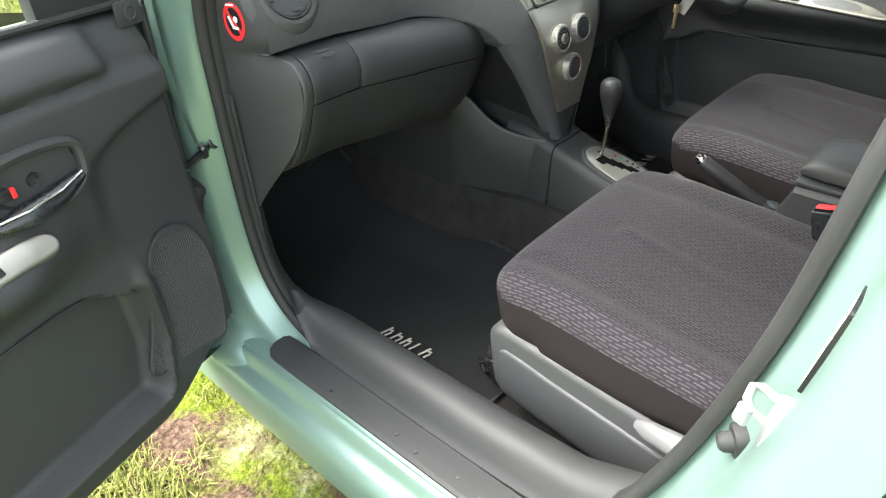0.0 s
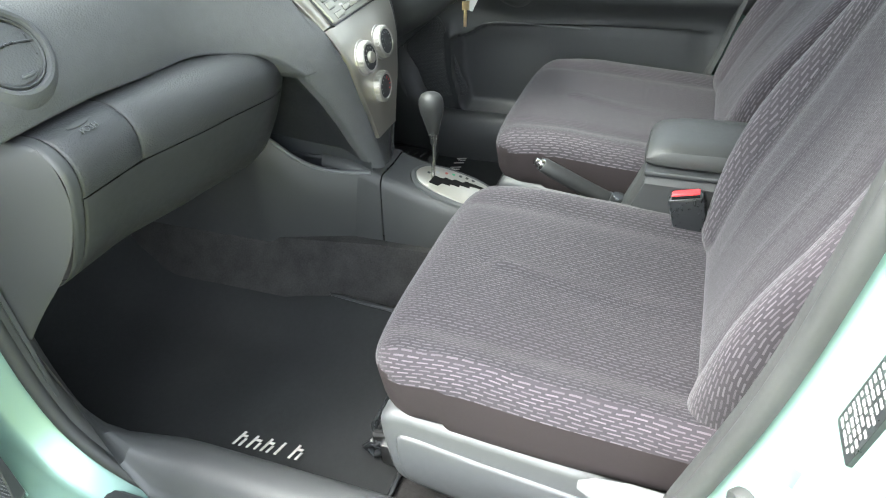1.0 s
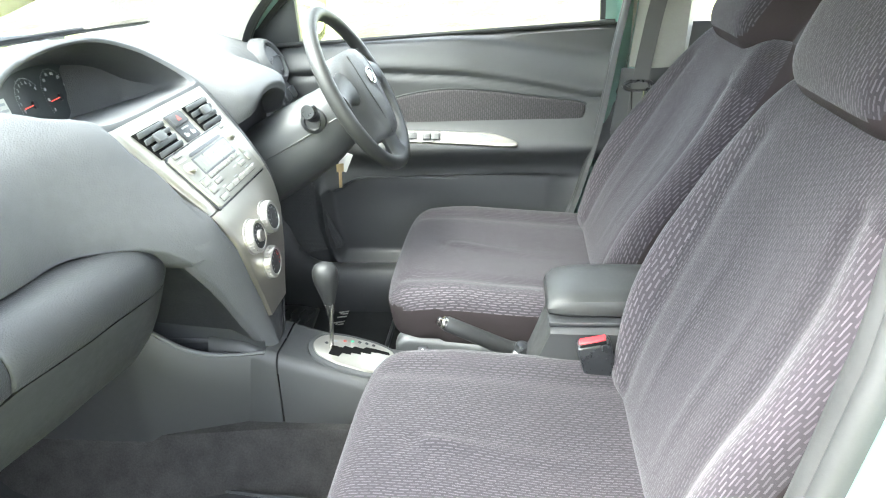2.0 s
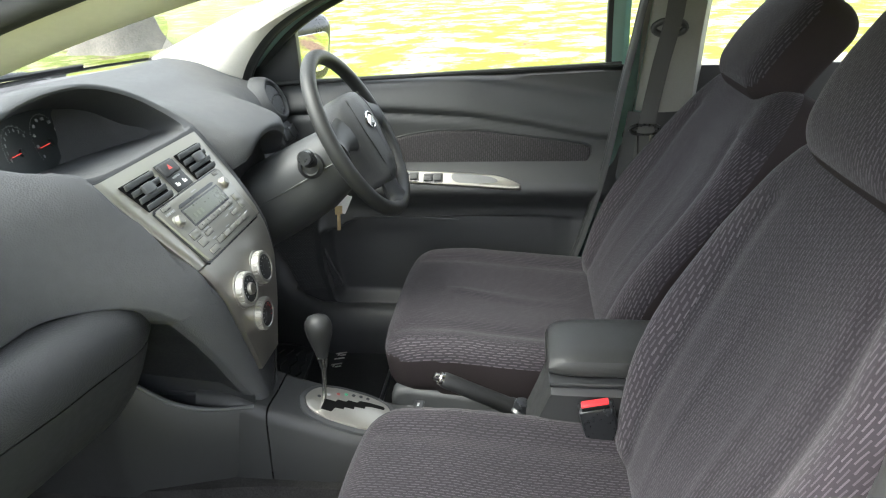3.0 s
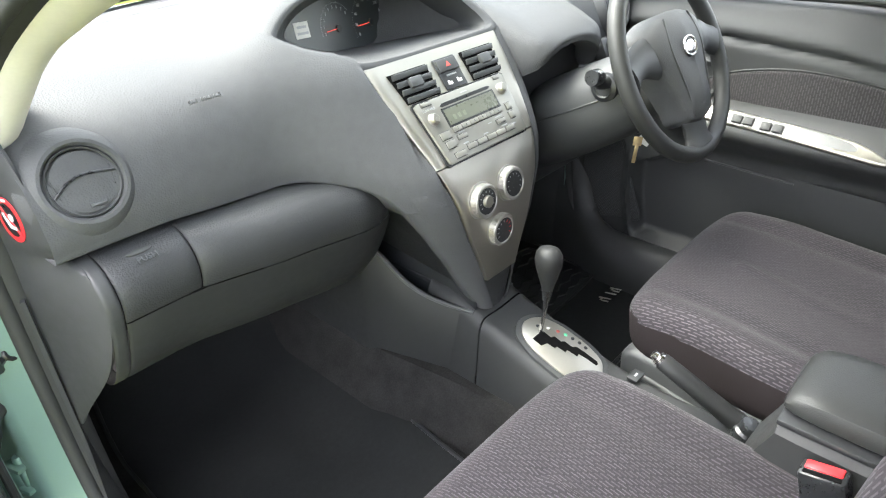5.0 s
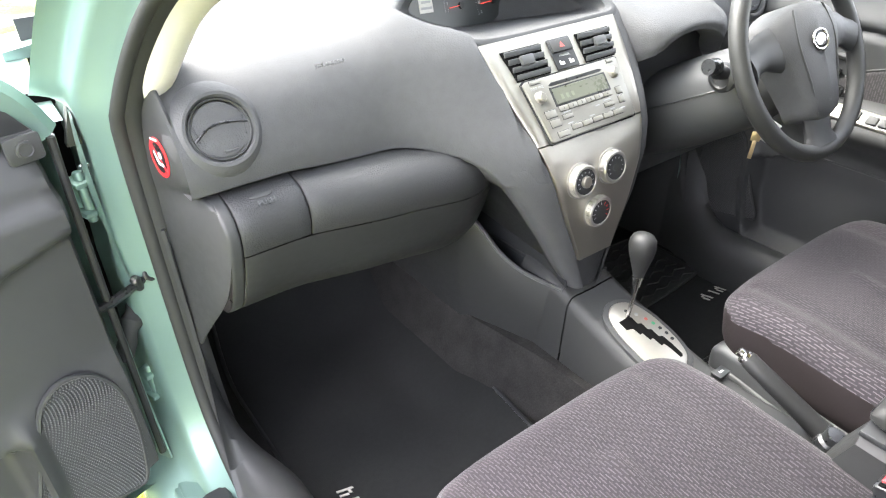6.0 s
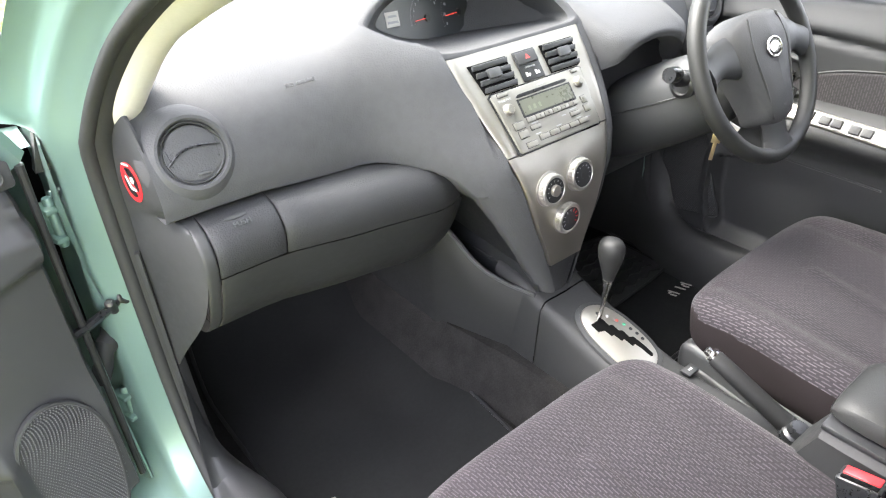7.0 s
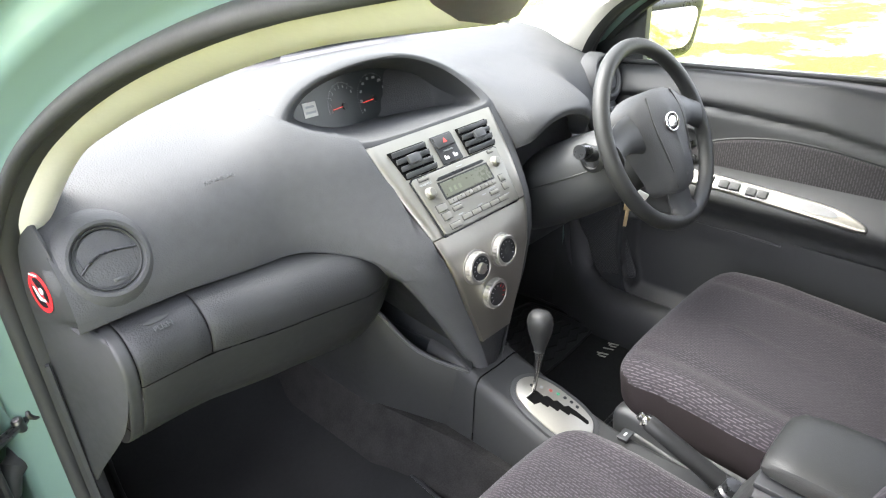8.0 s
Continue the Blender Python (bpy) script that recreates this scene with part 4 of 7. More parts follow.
for px, py in ((0.082, -0.016), (0.135, 0.000)):
    ob_mesh("warning_lamp", *moved(lathe([(0.0026, 0.001), (0.0024, 0.0015)], 10), face @ pose(px, py, 0)), LAMP_RED, cluster)
ob_mesh("gear_lamp", *moved(rbox(0.100, 0.030, 0.001, 0.002, 0.003, 0.0006, 0.0002, 1), face), LAMP_GREEN, cluster)


# ---------------------------------------------------------------- silver centre panel with vents, radio and dials
panel = ob_mesh("centre_panel", *rbox(XC, 0.42, 0.80, 0.10, 0.05, 0.30, 0.01), DARK, dash, "silver plastic centre panel with vents, radio and heater dials")


def on_panel(u, z, d=0.0):
    """A point of the panel's face: u across in half widths, at height z, d metres proud."""
    z = float(z)
    y0, y1 = stack_y(z - 0.004), stack_y(z + 0.004)
    nrm = Vector((0, -0.008, y1 - y0)).normalized()
    return Vector((XC + u * stack_w(z), stack_y(z), z)) + nrm * d


zlist = [1.016, 1.0, 0.975, 0.95, 0.93, 0.905, 0.885, 0.872]
upper = [[tuple(on_panel(u, z, 0.003 - 0.004 * (abs(u) > 0.97))) for u in (-1, -0.96, -0.9, -0.6, -0.3, 0, 0.3, 0.6, 0.9, 0.96, 1)] for z in zlist]
ob_mesh("panel_upper", *thick(upper, (0, 0.008, 0)), SILVER, panel, "silver vent and radio surround", sharp=50)
zlist = [0.870, 0.855, 0.84, 0.82, 0.80, 0.78, 0.76, 0.74, 0.72, 0.70, 0.68, 0.66, 0.645, 0.640]


def dish(u, z):
    """The lower panel swells round the three dials."""
    x = u * stack_w(z)
    swell = 0.0
    for dx, dz in ((-0.042, 0.806), (0.028, 0.812), (-0.005, 0.733)):
        swell = max(swell, 0.006 * math.exp(-((x - dx) ** 2 + (z - dz) ** 2) / 0.0012))
    return 0.003 + swell - 0.004 * (abs(u) > 0.97)


lower = [[tuple(on_panel(u, z, dish(u, z))) for u in (-1, -0.96, -0.9, -0.75, -0.6, -0.45, -0.3, -0.15, 0, 0.15, 0.3, 0.45, 0.6, 0.75, 0.9, 0.96, 1)] for z in zlist]
ob_mesh("panel_lower", *thick(lower, (0, 0.008, 0)), SILVER, panel, "silver heater control panel", sharp=50)

# frame of the upper face: x across, y up the slope
pz = 0.944
pm = basis(tuple(on_panel(0, pz, 0.0035)), (1, 0, 0), tuple(on_panel(0, pz + 0.05) - on_panel(0, pz - 0.05)))


def P(x, y, d=0.0):
    return pm @ Matrix.Translation((x, y, d))


def at_height(x, y, vf, d=0.0):
    return moved(vf, P(x, y, d))


for x0, x1, sk in ((-0.128, -0.042, -1), (0.040, 0.126, 1)):
    cxv, w = (x0 + x1) / 2, x1 - x0
    well = [(x0 + 0.002, 0.073), (x1, 0.073), (x1, 0.020), (x0 + (0.012 if sk < 0 else 0.0), 0.020)] if sk < 0 else [(x0, 0.073), (x1 - 0.004, 0.073), (x1 - 0.014, 0.020), (x0, 0.020)]
    vent = ob_mesh("vent", *at_height(0, 0, plate(well, -0.002, 0.0012, 0.0008, 1)), VOID, panel, "rectangular black air vent with slats")
    for j in range(4):
        yy = 0.066 - 0.0135 * j
        ob_mesh("slat", *moved(rbox(0, 0, 0, w - 0.008 - 0.002 * j, 0.0088, 0.0032, 0.0010), P(cxv + (0.004 if sk < 0 else -0.004) * j / 3 + 0.002 * -sk, yy, 0.004) @ pose(0, 0, 0, 24)), VENT_GREY, vent)
    ob_mesh("vent_knob", *moved(rbox(0, 0, 0, 0.027, 0.017, 0.008, 0.0025), P(cxv, 0.049, 0.008)), VENT_GREY, vent)
switch = ob_mesh("switch_bank", *at_height(-0.001, 0.047, rbox(0, 0, 0, 0.050, 0.054, 0.004, 0.001)), DARK, panel, "black hazard and indicator switch bank")
hz = ob_mesh("hazard_switch", *at_height(-0.001, 0.060, rbox(0, 0, 0.003, 0.046, 0.021, 0.005, 0.0015)), TRIM, switch)
tri_o = [(0.006 * math.sin(a), 0.006 * math.cos(a)) for a in (0, 2.094, 4.189)]
ob_mesh("hazard_triangle", *at_height(-0.001, 0.0595, plate(tri_o, 0.0055, 0.0060, 0)), material("dull_red", (0.5, 0.06, 0.05), 0.5), switch)
letters("PASSENGER", 0.0044, P(-0.001, 0.043, 0.0023), GREY_PRINT, switch)
for dx in (-0.011, 0.011):
    ob_mesh("pictogram", *at_height(dx - 0.001, 0.030, join(rbox(0, 0, 0.0022, 0.010, 0.005, 0.0005, 0.0002, 1), rbox(-0.003, 0.003, 0.0022, 0.004, 0.004, 0.0005, 0.0002, 1))), WHITE, switch)

RADIO_FACE = material("radio_face", (0.23, 0.225, 0.20), 0.4, metal=0.7, var=0.05)
radio = ob_mesh("radio", *at_height(-0.002, -0.038, plate([(-0.110, 0.050), (-0.104, 0.054), (0.104, 0.054), (0.110, 0.050), (0.099, -0.050), (0.095, -0.053), (-0.095, -0.053), (-0.099, -0.050)], -0.001, 0.005, 0.002)), RADIO_FACE, panel, "silver car radio with compact disc slot and green display")
ob_mesh("radio_gap", *at_height(-0.002, -0.038, plate([(-0.113, 0.052), (-0.106, 0.057), (0.106, 0.057), (0.113, 0.052), (0.102, -0.052), (0.097, -0.056), (-0.097, -0.056), (-0.102, -0.052)], -0.003, 0.0012, 0)), SATIN, radio)
ob_mesh("disc_slot", *at_height(-0.002, 0.0005, plate([(-0.062, -0.001), (-0.055, 0.003), (0.058, 0.003), (0.064, 0.0), (0.056, -0.003), (-0.056, -0.003)], 0.004, 0.0056, 0.0003, 1)), SATIN, radio)
ob_mesh("display_bezel", *at_height(0.0, -0.021, rbox(0, 0, 0.0045, 0.130, 0.033, 0.002, 0.0006, 1)), SATIN, radio)
ob_mesh("display", *at_height(0.0, -0.021, rbox(0, 0, 0.005, 0.122, 0.027, 0.002, 0.0006, 1)), LCD, radio, "grey-green display")
for j in range(3):
    ob_mesh("display_digits", *at_height(-0.045 + 0.012 * j, -0.024, rbox(0, 0, 0.0061, 0.006, 0.008, 0.0004, 0.0001, 1)), material("lcd_dim", (0.11, 0.12, 0.09), 0.4), radio)
for sx, dy in ((-1, -0.016), (1, -0.010)):
    kn = ob_mesh("radio_knob", *moved(lathe([(0.0105, 0), (0.0105, 0.002), (0.0088, 0.003), (0.0085, 0.0075), (0.0075, 0.009), (0.0005, 0.0093)], 28, caps=False), P(sx * 0.087 - 0.002, dy, 0.004)), SILVER, radio, "round silver radio knob")
    ob_mesh("knob_cap", *moved(lathe([(0.0068, 0.0091), (0.006, 0.0101), (0.0004, 0.0102)], 20, caps=False), P(sx * 0.087 - 0.002, dy, 0.004)), RADIO_FACE, kn)
letters("TUNE\u00b7FILE", 0.0062, P(-0.088, 0.001, 0.0052), GREY_PRINT, radio)
for j in range(6):
    # dark plate just wider than its button paints the shadow in the gap
    ob_mesh("button_shadow", *at_height(-0.052 + 0.0205 * j, -0.0425, rbox(0, 0, 0.0046, 0.0205, 0.0105, 0.0014, 0.0004, 1)), DARK, radio)
    ob_mesh("preset_button", *at_height(-0.052 + 0.0205 * j, -0.0425, rbox(0, 0, 0.0058, 0.0195, 0.0085, 0.003, 0.001)), RADIO_FACE, radio)
    letters(str(j + 1), 0.0055, P(-0.052 + 0.0205 * j, -0.0425, 0.0075), DARK, radio, "preset_number", 0.0002)
for x, y, w, h in ((-0.088, 0.011, 0.022, 0.006), (0.086, 0.011, 0.014, 0.005), (-0.082, -0.046, 0.022, 0.012), (-0.080, -0.062, 0.020, 0.012), (-0.050, -0.057, 0.022, 0.007), (0.046, -0.060, 0.022, 0.007), (0.080, -0.042, 0.013, 0.012), (0.078, -0.058, 0.013, 0.012), (-0.072, -0.082, 0.024, 0.009)):
    # same painted shadow plate below each larger button
    ob_mesh("button_shadow", *at_height(x, y, rbox(0, 0, 0.0046, w + 0.002, h + 0.002, 0.0014, 0.0004, 1)), DARK, radio)
    ob_mesh("radio_button", *at_height(x, y, rbox(0, 0, 0.0056, w, h, 0.003, 0.001)), RADIO_FACE, radio)
for j in range(5):
    # and below the bottom row, shadow again as a dark plate
    ob_mesh("button_shadow", *at_height(-0.040 + 0.0245 * j, -0.077, rbox(0, 0, 0.0046, 0.0245, 0.0105, 0.0014, 0.0004, 1)), DARK, radio)
    ob_mesh("radio_button", *at_height(-0.040 + 0.0245 * j, -0.077, rbox(0, 0, 0.0056, 0.0225, 0.0085, 0.003, 0.001)), RADIO_FACE, radio)
for x, y, w in ((-0.048, -0.050, 0.016), (0.02, -0.056, 0.010), (0.046, -0.0515, 0.018), (0.072, -0.073, 0.014), (0.0, 0.0085, 0.016), (-0.05, -0.069, 0.012), (0.0, -0.069, 0.012), (0.05, -0.069, 0.012)):
    ob_mesh("radio_legend", *at_height(x, y, rbox(0, 0, 0.0052, w, 0.0016, 0.0006, 0.0002, 1)), GREY_PRINT, radio)


def dial(dx, z, inner):
    o = on_panel(dx / stack_w(z), z, 0.004)
    m = basis(tuple(o), (1, 0, 0), tuple(on_panel(0, z + 0.02) - on_panel(0, z - 0.02))) @ Matrix.Diagonal((1, 1, 0.68, 1))
    d = ob_mesh("heater_dial", *moved(lathe([(0.0315, -0.002), (0.0315, 0.001), (0.0285, 0.002), (0.0280, 0.018), (0.0265, 0.0205), (0.0235, 0.021), (0.022, 0.019)], 40, caps=False), m), SATIN_CHROME, panel, "chrome-ringed heater dial")
    ob_mesh("dial_face", *moved(lathe([(0.0222, 0.012), (0.0222, 0.0186), (0.021, 0.0188), (0.0004, 0.0188)], 32, caps=False), m), DARK, d)
    for j in range(28):
        a = 2 * math.pi * j / 28
        ob_mesh("dial_rib", *moved(rbox(0.0283, 0, 0.0105, 0.0016, 0.0030, 0.0135, 0.0006, 1), m @ Matrix.Rotation(a, 4, "Z")), SATIN_CHROME, d)
    ob_mesh("dial_hub", *moved(lathe([(0.0105, 0.018), (0.010, 0.026), (0.009, 0.0275), (0.0004, 0.0278)], 20, caps=False) if inner else lathe([(0.007, 0.018), (0.0068, 0.0196), (0.0004, 0.0197)], 16, caps=False), m), SILVER if inner else TRIM, d)
    for j in range(9):
        a = radians(210 - 30 * j)
        ob_mesh("dial_mark", *moved(rbox(0.0165, 0, 0.0192, 0.005 if inner is None else 0.003, 0.0016, 0.0006, 0.0002, 1), m @ Matrix.Rotation(a, 4, "Z")), (RED if inner is None and j > 4 else GREY_PRINT), d)
    return d


dial(-0.053, 0.803, True)
dial(0.020, 0.807, False)
dial(-0.012, 0.735, None)

# ---------------------------------------------------------------- centre console
console = thing("centre_console", (XC, 0.0, 0.27), "black plastic centre console between the front seats", "console")
TOP = [(0.42, 0.600), (0.36, 0.592), (0.315, 0.573), (0.27, 0.556), (0.22, 0.540), (0.16, 0.521), (0.10, 0.505), (0.04, 0.496), (-0.04, 0.494), (-0.12, 0.500), (-0.16, 0.510), (-0.30, 0.520), (-0.50, 0.520)]


def console_ring(y, z):
    h = [(0.098, 0.268), (0.092, 0.34), (0.082, 0.42), (0.068, z - 0.022), (0.062, z - 0.008), (0.054, z - 0.001), (0.045, z + 0.000), (0.0, z - 0.002)]
    return [(XC - a, y, b) for a, b in h] + [(XC + a, y, b) for a, b in h[-2::-1]]


top_line = smooth_line(TOP, 3)
front = [console_ring(y, z) for y, z in top_line if y > 0.294]
rear = [console_ring(y, z) for y, z in top_line if y < 0.291]
ob_mesh("console_front", *loft(front + [console_ring(0.2955, 0.5655)], caps=False), CONSOLE, console, "black console front section")
ob_mesh("console_rear", *loft([console_ring(0.2925, 0.5645)] + rear), CONSOLE, console, "black console rear section")
for side in (-1, 1):
    wing_top = smooth_line([(0.90, 0.76), (0.70, 0.74), (0.590, 0.715), (0.525, 0.668), (0.495, 0.646), (0.455, 0.607), (0.415, 0.585), (0.37, 0.575), (0.325, 0.572), (0.300, 0.567)], 4)
    rings = []
    for y, z in wing_top:
        t = (y - 0.30) / 0.2
        xo = 0.052 + 0.058 * min(1.2, max(0, t))
        rings.append([(XC + side * (xo - 0.010), y, z - 0.012), (XC + side * (xo - 0.006), y, z - 0.001), (XC + side * xo, y, z), (XC + side * (xo + 0.004), y, z - 0.006), (XC + side * (xo + 0.008), y, z - 0.08), (XC + side * (xo + 0.011), y, 0.44), (XC + side * (xo + 0.008), y, 0.385)])
    wing = ob_mesh("console_wing", *loft(rings), CONSOLE, console, "curved console side wing")
    lip = [(XC + side * (0.053 + 0.058 * min(1.2, max(0, (y - 0.30) / 0.2))), y, z - 0.001) for y, z in wing_top if 0.312 < y < 0.72]
    ob_mesh("wing_lip", *tube(lip, 0.0042, 8), TRIM_LIGHT, wing, "paler rounded lip")
    ob_mesh("stack_skirt", *thick([[(XC + side * 0.052, y, z) for z in (0.44, 0.53, 0.60, 0.67)] for y in (0.315, 0.45, 0.60, 0.90)], (side * -0.003, 0, 0)), DARK, console)
ob_mesh("pocket_floor", *rbox(XC, 0.50, 0.590, 0.11, 0.16, 0.01, 0.004), DARK, console)
tunnel = [[(XC + u * (1.0 + 0.28 * min(1.0, max(0.0, (y - 0.3) / 0.2))), y, z) for u, z in ((-0.150, 0.290), (-0.128, 0.330), (-0.112, 0.385), (-0.098, 0.425), (0.0, 0.43), (0.098, 0.425), (0.112, 0.385), (0.128, 0.330), (0.150, 0.290))] for y in (-0.5, 0.0, 0.3, 0.4, 0.5, 0.75, 1.05)]
ob_mesh("tunnel_carpet", *thick(tunnel, (0, 0, -0.004)), CARPET, console, "fuzzy grey tunnel carpet")

# selector gate
gm = basis((XC + 0.002, 0.165, 0.5255), (1, 0, 0), (0, 0.957, 0.29))
gate = thing("gear_selector", (XC, 0.165, 0.52), "automatic gear selector with black knob in a silver gate", "gear selector")
egg = smooth_line([(0.0, 0.082), (0.030, 0.068), (0.043, 0.035), (0.046, 0.0), (0.044, -0.038), (0.032, -0.070), (0.0, -0.084), (-0.032, -0.070), (-0.045, -0.038), (-0.046, 0.0), (-0.043, 0.035), (-0.030, 0.068)], 4, True)
egg = [(a, b) for a, b in egg]
ob_mesh("gate_surround", *moved(plate([(1.22 * a, 1.12 * b) for a, b in egg], -0.01, 0.003, 0.003), gm), TRIM, gate)
ob_mesh("gate_plate", *moved(plate(egg, 0.0, 0.0062, 0.003), gm), SILVER, gate, "silver gate plate")
track = [(-0.026, 0.046), (0.002, 0.046), (0.004, 0.043), (0.004, 0.026), (0.011, 0.023), (0.011, 0.008), (0.017, 0.004), (0.017, -0.013), (0.024, -0.017), (0.026, -0.036), (0.026, -0.062), (0.022, -0.066), (0.017, -0.065), (0.016, -0.044), (0.013, -0.030), (0.006, -0.031), (0.004, -0.011), (-0.003, -0.012), (-0.005, 0.006), (-0.011, 0.006), (-0.013, 0.022), (-0.026, 0.026)]
# no hole is cut: a flat black plate paints the slot's inner shade
ob_mesh("gate_track", *moved(plate(track, 0.004, 0.0066, 0), gm), VOID, gate, "stepped black gate slot")
for j, (a, b) in enumerate([(0.006, 0.058), (0.018, 0.043), (0.026, 0.026), (0.031, 0.012), (0.034, -0.002), (0.036, -0.016), (0.0355, -0.030)]):
    ob_mesh("gate_mark", *moved(plate([(0.0035 * math.cos(q), 0.0035 * math.sin(q)) for q in [0.63 * k for k in range(10)]], 0.006, 0.0068, 0), gm @ Matrix.Translation((a, b, 0))), (SATIN, GREY_PRINT, material("faded_red", (0.35, 0.08, 0.06)), material("faded_green", (0.05, 0.30, 0.16)), SATIN, SATIN, SATIN)[j], gate)
foot_k, neck_k, top_k = (XC - 0.003, 0.207, 0.540), (-0.026, 0.200, 0.628), (-0.022, 0.204, 0.712)
ob_mesh("selector_rod", *tube([foot_k, (-0.028, 0.202, 0.59), neck_k], [0.0042, 0.0040, 0.0048], 14), CHROME, gate, "chrome selector rod")
ob_mesh("selector_collar", *tube([(-0.027, 0.2005, 0.618), (-0.0262, 0.2005, 0.630), (-0.0255, 0.2008, 0.638)], [0.0072, 0.0085, 0.010], 16), CHROME, gate)
kprof = [(0.0095, 0.634), (0.012, 0.645), (0.017, 0.663), (0.0225, 0.682), (0.0245, 0.697), (0.0235, 0.708), (0.019, 0.7165), (0.011, 0.721), (0.002, 0.722)]
ob_mesh("selector_knob", *moved(loft([[(r * 0.88 * math.cos(2 * math.pi * j / 24), r * 1.0 * math.sin(2 * math.pi * j / 24), h) for j in range(24)] for r, h in kprof], closed=True, caps=True), pose(-0.0235, 0.2015, 0)), GRIP, gate, "black selector knob")

# handbrake, switch, lighter socket
brake = thing("handbrake", (-0.01, -0.12, 0.50), "black handbrake lever with chrome release button", "handbrake")
b0, b1 = Vector((-0.022, -0.014, 0.596)), Vector((0.012, -0.150, 0.508))
ob_mesh("brake_grip", *tube([tuple(b0 + (b1 - b0) * t) for t in (0, 0.03, 0.3, 0.6, 0.85, 1)], [0.0125, 0.0145, 0.0150, 0.0155, 0.0165, 0.0165], 20), GRIP, brake, "black grained grip")
ob_mesh("brake_sleeve", *tube([tuple(b0 + (b1 - b0) * t) for t in (0.88, 0.93, 1.25)], [0.018, 0.0185, 0.020], 20), DARK, brake)
ob_mesh("brake_button", *tube([tuple(b0 - (b1 - b0) * t) for t in (-0.02, 0.03, 0.045, 0.09, 0.10)], [0.0125, 0.0122, 0.0075, 0.0075, 0.005], 20), CHROME, brake, "chrome release button")
ob_mesh("seat_switch", *rbox(0.020, 0.040, 0.502, 0.030, 0.020, 0.006, 0.002), DARK, console)
ob_mesh("switch_symbol", *rbox(0.020, 0.040, 0.5053, 0.010, 0.004, 0.0006, 0.0002, 1), GREY_PRINT, console)
ob_mesh("console_tray", *rbox(-0.050, -0.02, 0.4955, 0.022, 0.07, 0.004, 0.002), DARK, console)
lm = basis((0.000, -0.154, 0.513), (1, 0, 0), (0, 0.9, 0.25))
ob_mesh("power_socket", *moved(lathe([(0.021, -0.01), (0.020, 0.006), (0.016, 0.010), (0.015, 0.020), (0.0135, 0.023), (0.0005, 0.024)], 24, caps=False), lm), SATIN, console, "black power socket with cap")

# armrest box
box_l = thing("armrest_box", (XC, -0.35, 0.50), "black padded armrest lid on a console box", "armrest")
brings = []
for y, z0, w in ((-0.165, 0.50, 0.052), (-0.185, 0.49, 0.062), (-0.205, 0.48, 0.066), (-0.235, 0.47, 0.068), (-0.30, 0.46, 0.068), (-0.50, 0.46, 0.068)):
    zt = 0.53 if y > -0.18 else (0.575 if y > -0.20 else 0.628)
    w *= 0.88
    brings.append([(XC - w - 0.012, y, z0 - 0.12), (XC - w, y, zt - 0.01), (XC - w + 0.01, y, zt), (XC + w - 0.01, y, zt), (XC + w, y, zt - 0.01), (XC + w + 0.012, y, z0 - 0.12)])
ob_mesh("box_body", *loft(brings, caps=True), CONSOLE, box_l, "black storage box")
ob_mesh("box_seam", *rbox(XC + 0.010, -0.352, 0.634, 0.128, 0.30, 0.010, 0.003), DARK, box_l)
lid = []
for y, w, zt, zb in ((-0.192, 0.060, 0.650, 0.643), (-0.196, 0.072, 0.662, 0.641), (-0.210, 0.079, 0.672, 0.640), (-0.245, 0.083, 0.677, 0.640), (-0.32, 0.084, 0.678, 0.640), (-0.42, 0.083, 0.677, 0.640), (-0.50, 0.081, 0.675, 0.640)):
    half = [(w * 0.93, zb), (w, zb + 0.005), (w, zb + 0.5 * (zt - zb)), (w - 0.005, zt - 0.008), (w - 0.018, zt - 0.002), (w * 0.5, zt + 0.001), (0, zt + 0.002)]
    lid.append([(XC + 0.034 - 0.9 * a, y - 0.006, b) for a, b in half] + [(XC + 0.034 + 0.9 * a, y - 0.006, b) for a, b in half[-2::-1]])
ob_mesh("armrest_lid", *loft(lid, closed=True, caps=True), ARM_LEATHER, box_l, "grained black padded lid")


# ---------------------------------------------------------------- seats
def soft_block(h, r, cells):
    """A rounded block about the origin: vertices and quads. h: half sizes, cells: divisions."""
    index, verts, faces = {}, [], []

    def vert(i, j, k):
        key = (i, j, k)
        if key not in index:
            q = np.array([(2 * c / n - 1) * hh for c, n, hh in zip(key, cells, h)])
            core = np.clip(q, -(np.array(h) - r), np.array(h) - r)
            d = q - core
            length = np.linalg.norm(d)
            index[key] = len(verts)
            verts.append(core + d * (r / length) if length > 1e-9 else q)
        return index[key]

    nx, ny, nz = cells
    for a, b, fixed, n3 in ((0, 1, 2, nz), (0, 2, 1, ny), (1, 2, 0, nx)):
        for end in (0, n3):
            for i in range(cells[a]):
                for j in range(cells[b]):
                    quad = []
                    for di, dj in ((0, 0), (1, 0), (1, 1), (0, 1)):
                        key = [0, 0, 0]
                        key[a], key[b], key[fixed] = i + di, j + dj, end
                        quad.append(vert(*key))
                    faces.append(tuple(quad))
    return verts, faces


def split_parts(verts, faces, uvs, sort, looks, parent, m, plain):
    """Cuts a mesh into parts along its seams. sort: the part's key from a face's middle in the plain block; looks: key -> (name, material, label)."""
    groups = {}
    for f in faces:
        groups.setdefault(sort(np.mean([plain[i] for i in f], axis=0)), []).append(f)
    for key, fs in groups.items():
        used = sorted({i for f in fs for i in f})
        at = {i: n for n, i in enumerate(used)}
        name, ma, label = looks[key]
        ob_mesh(name, [verts[i] for i in used], [tuple(at[i] for i in f) for f in fs], ma, parent, label, 80, [uvs[i] for i in used], m)


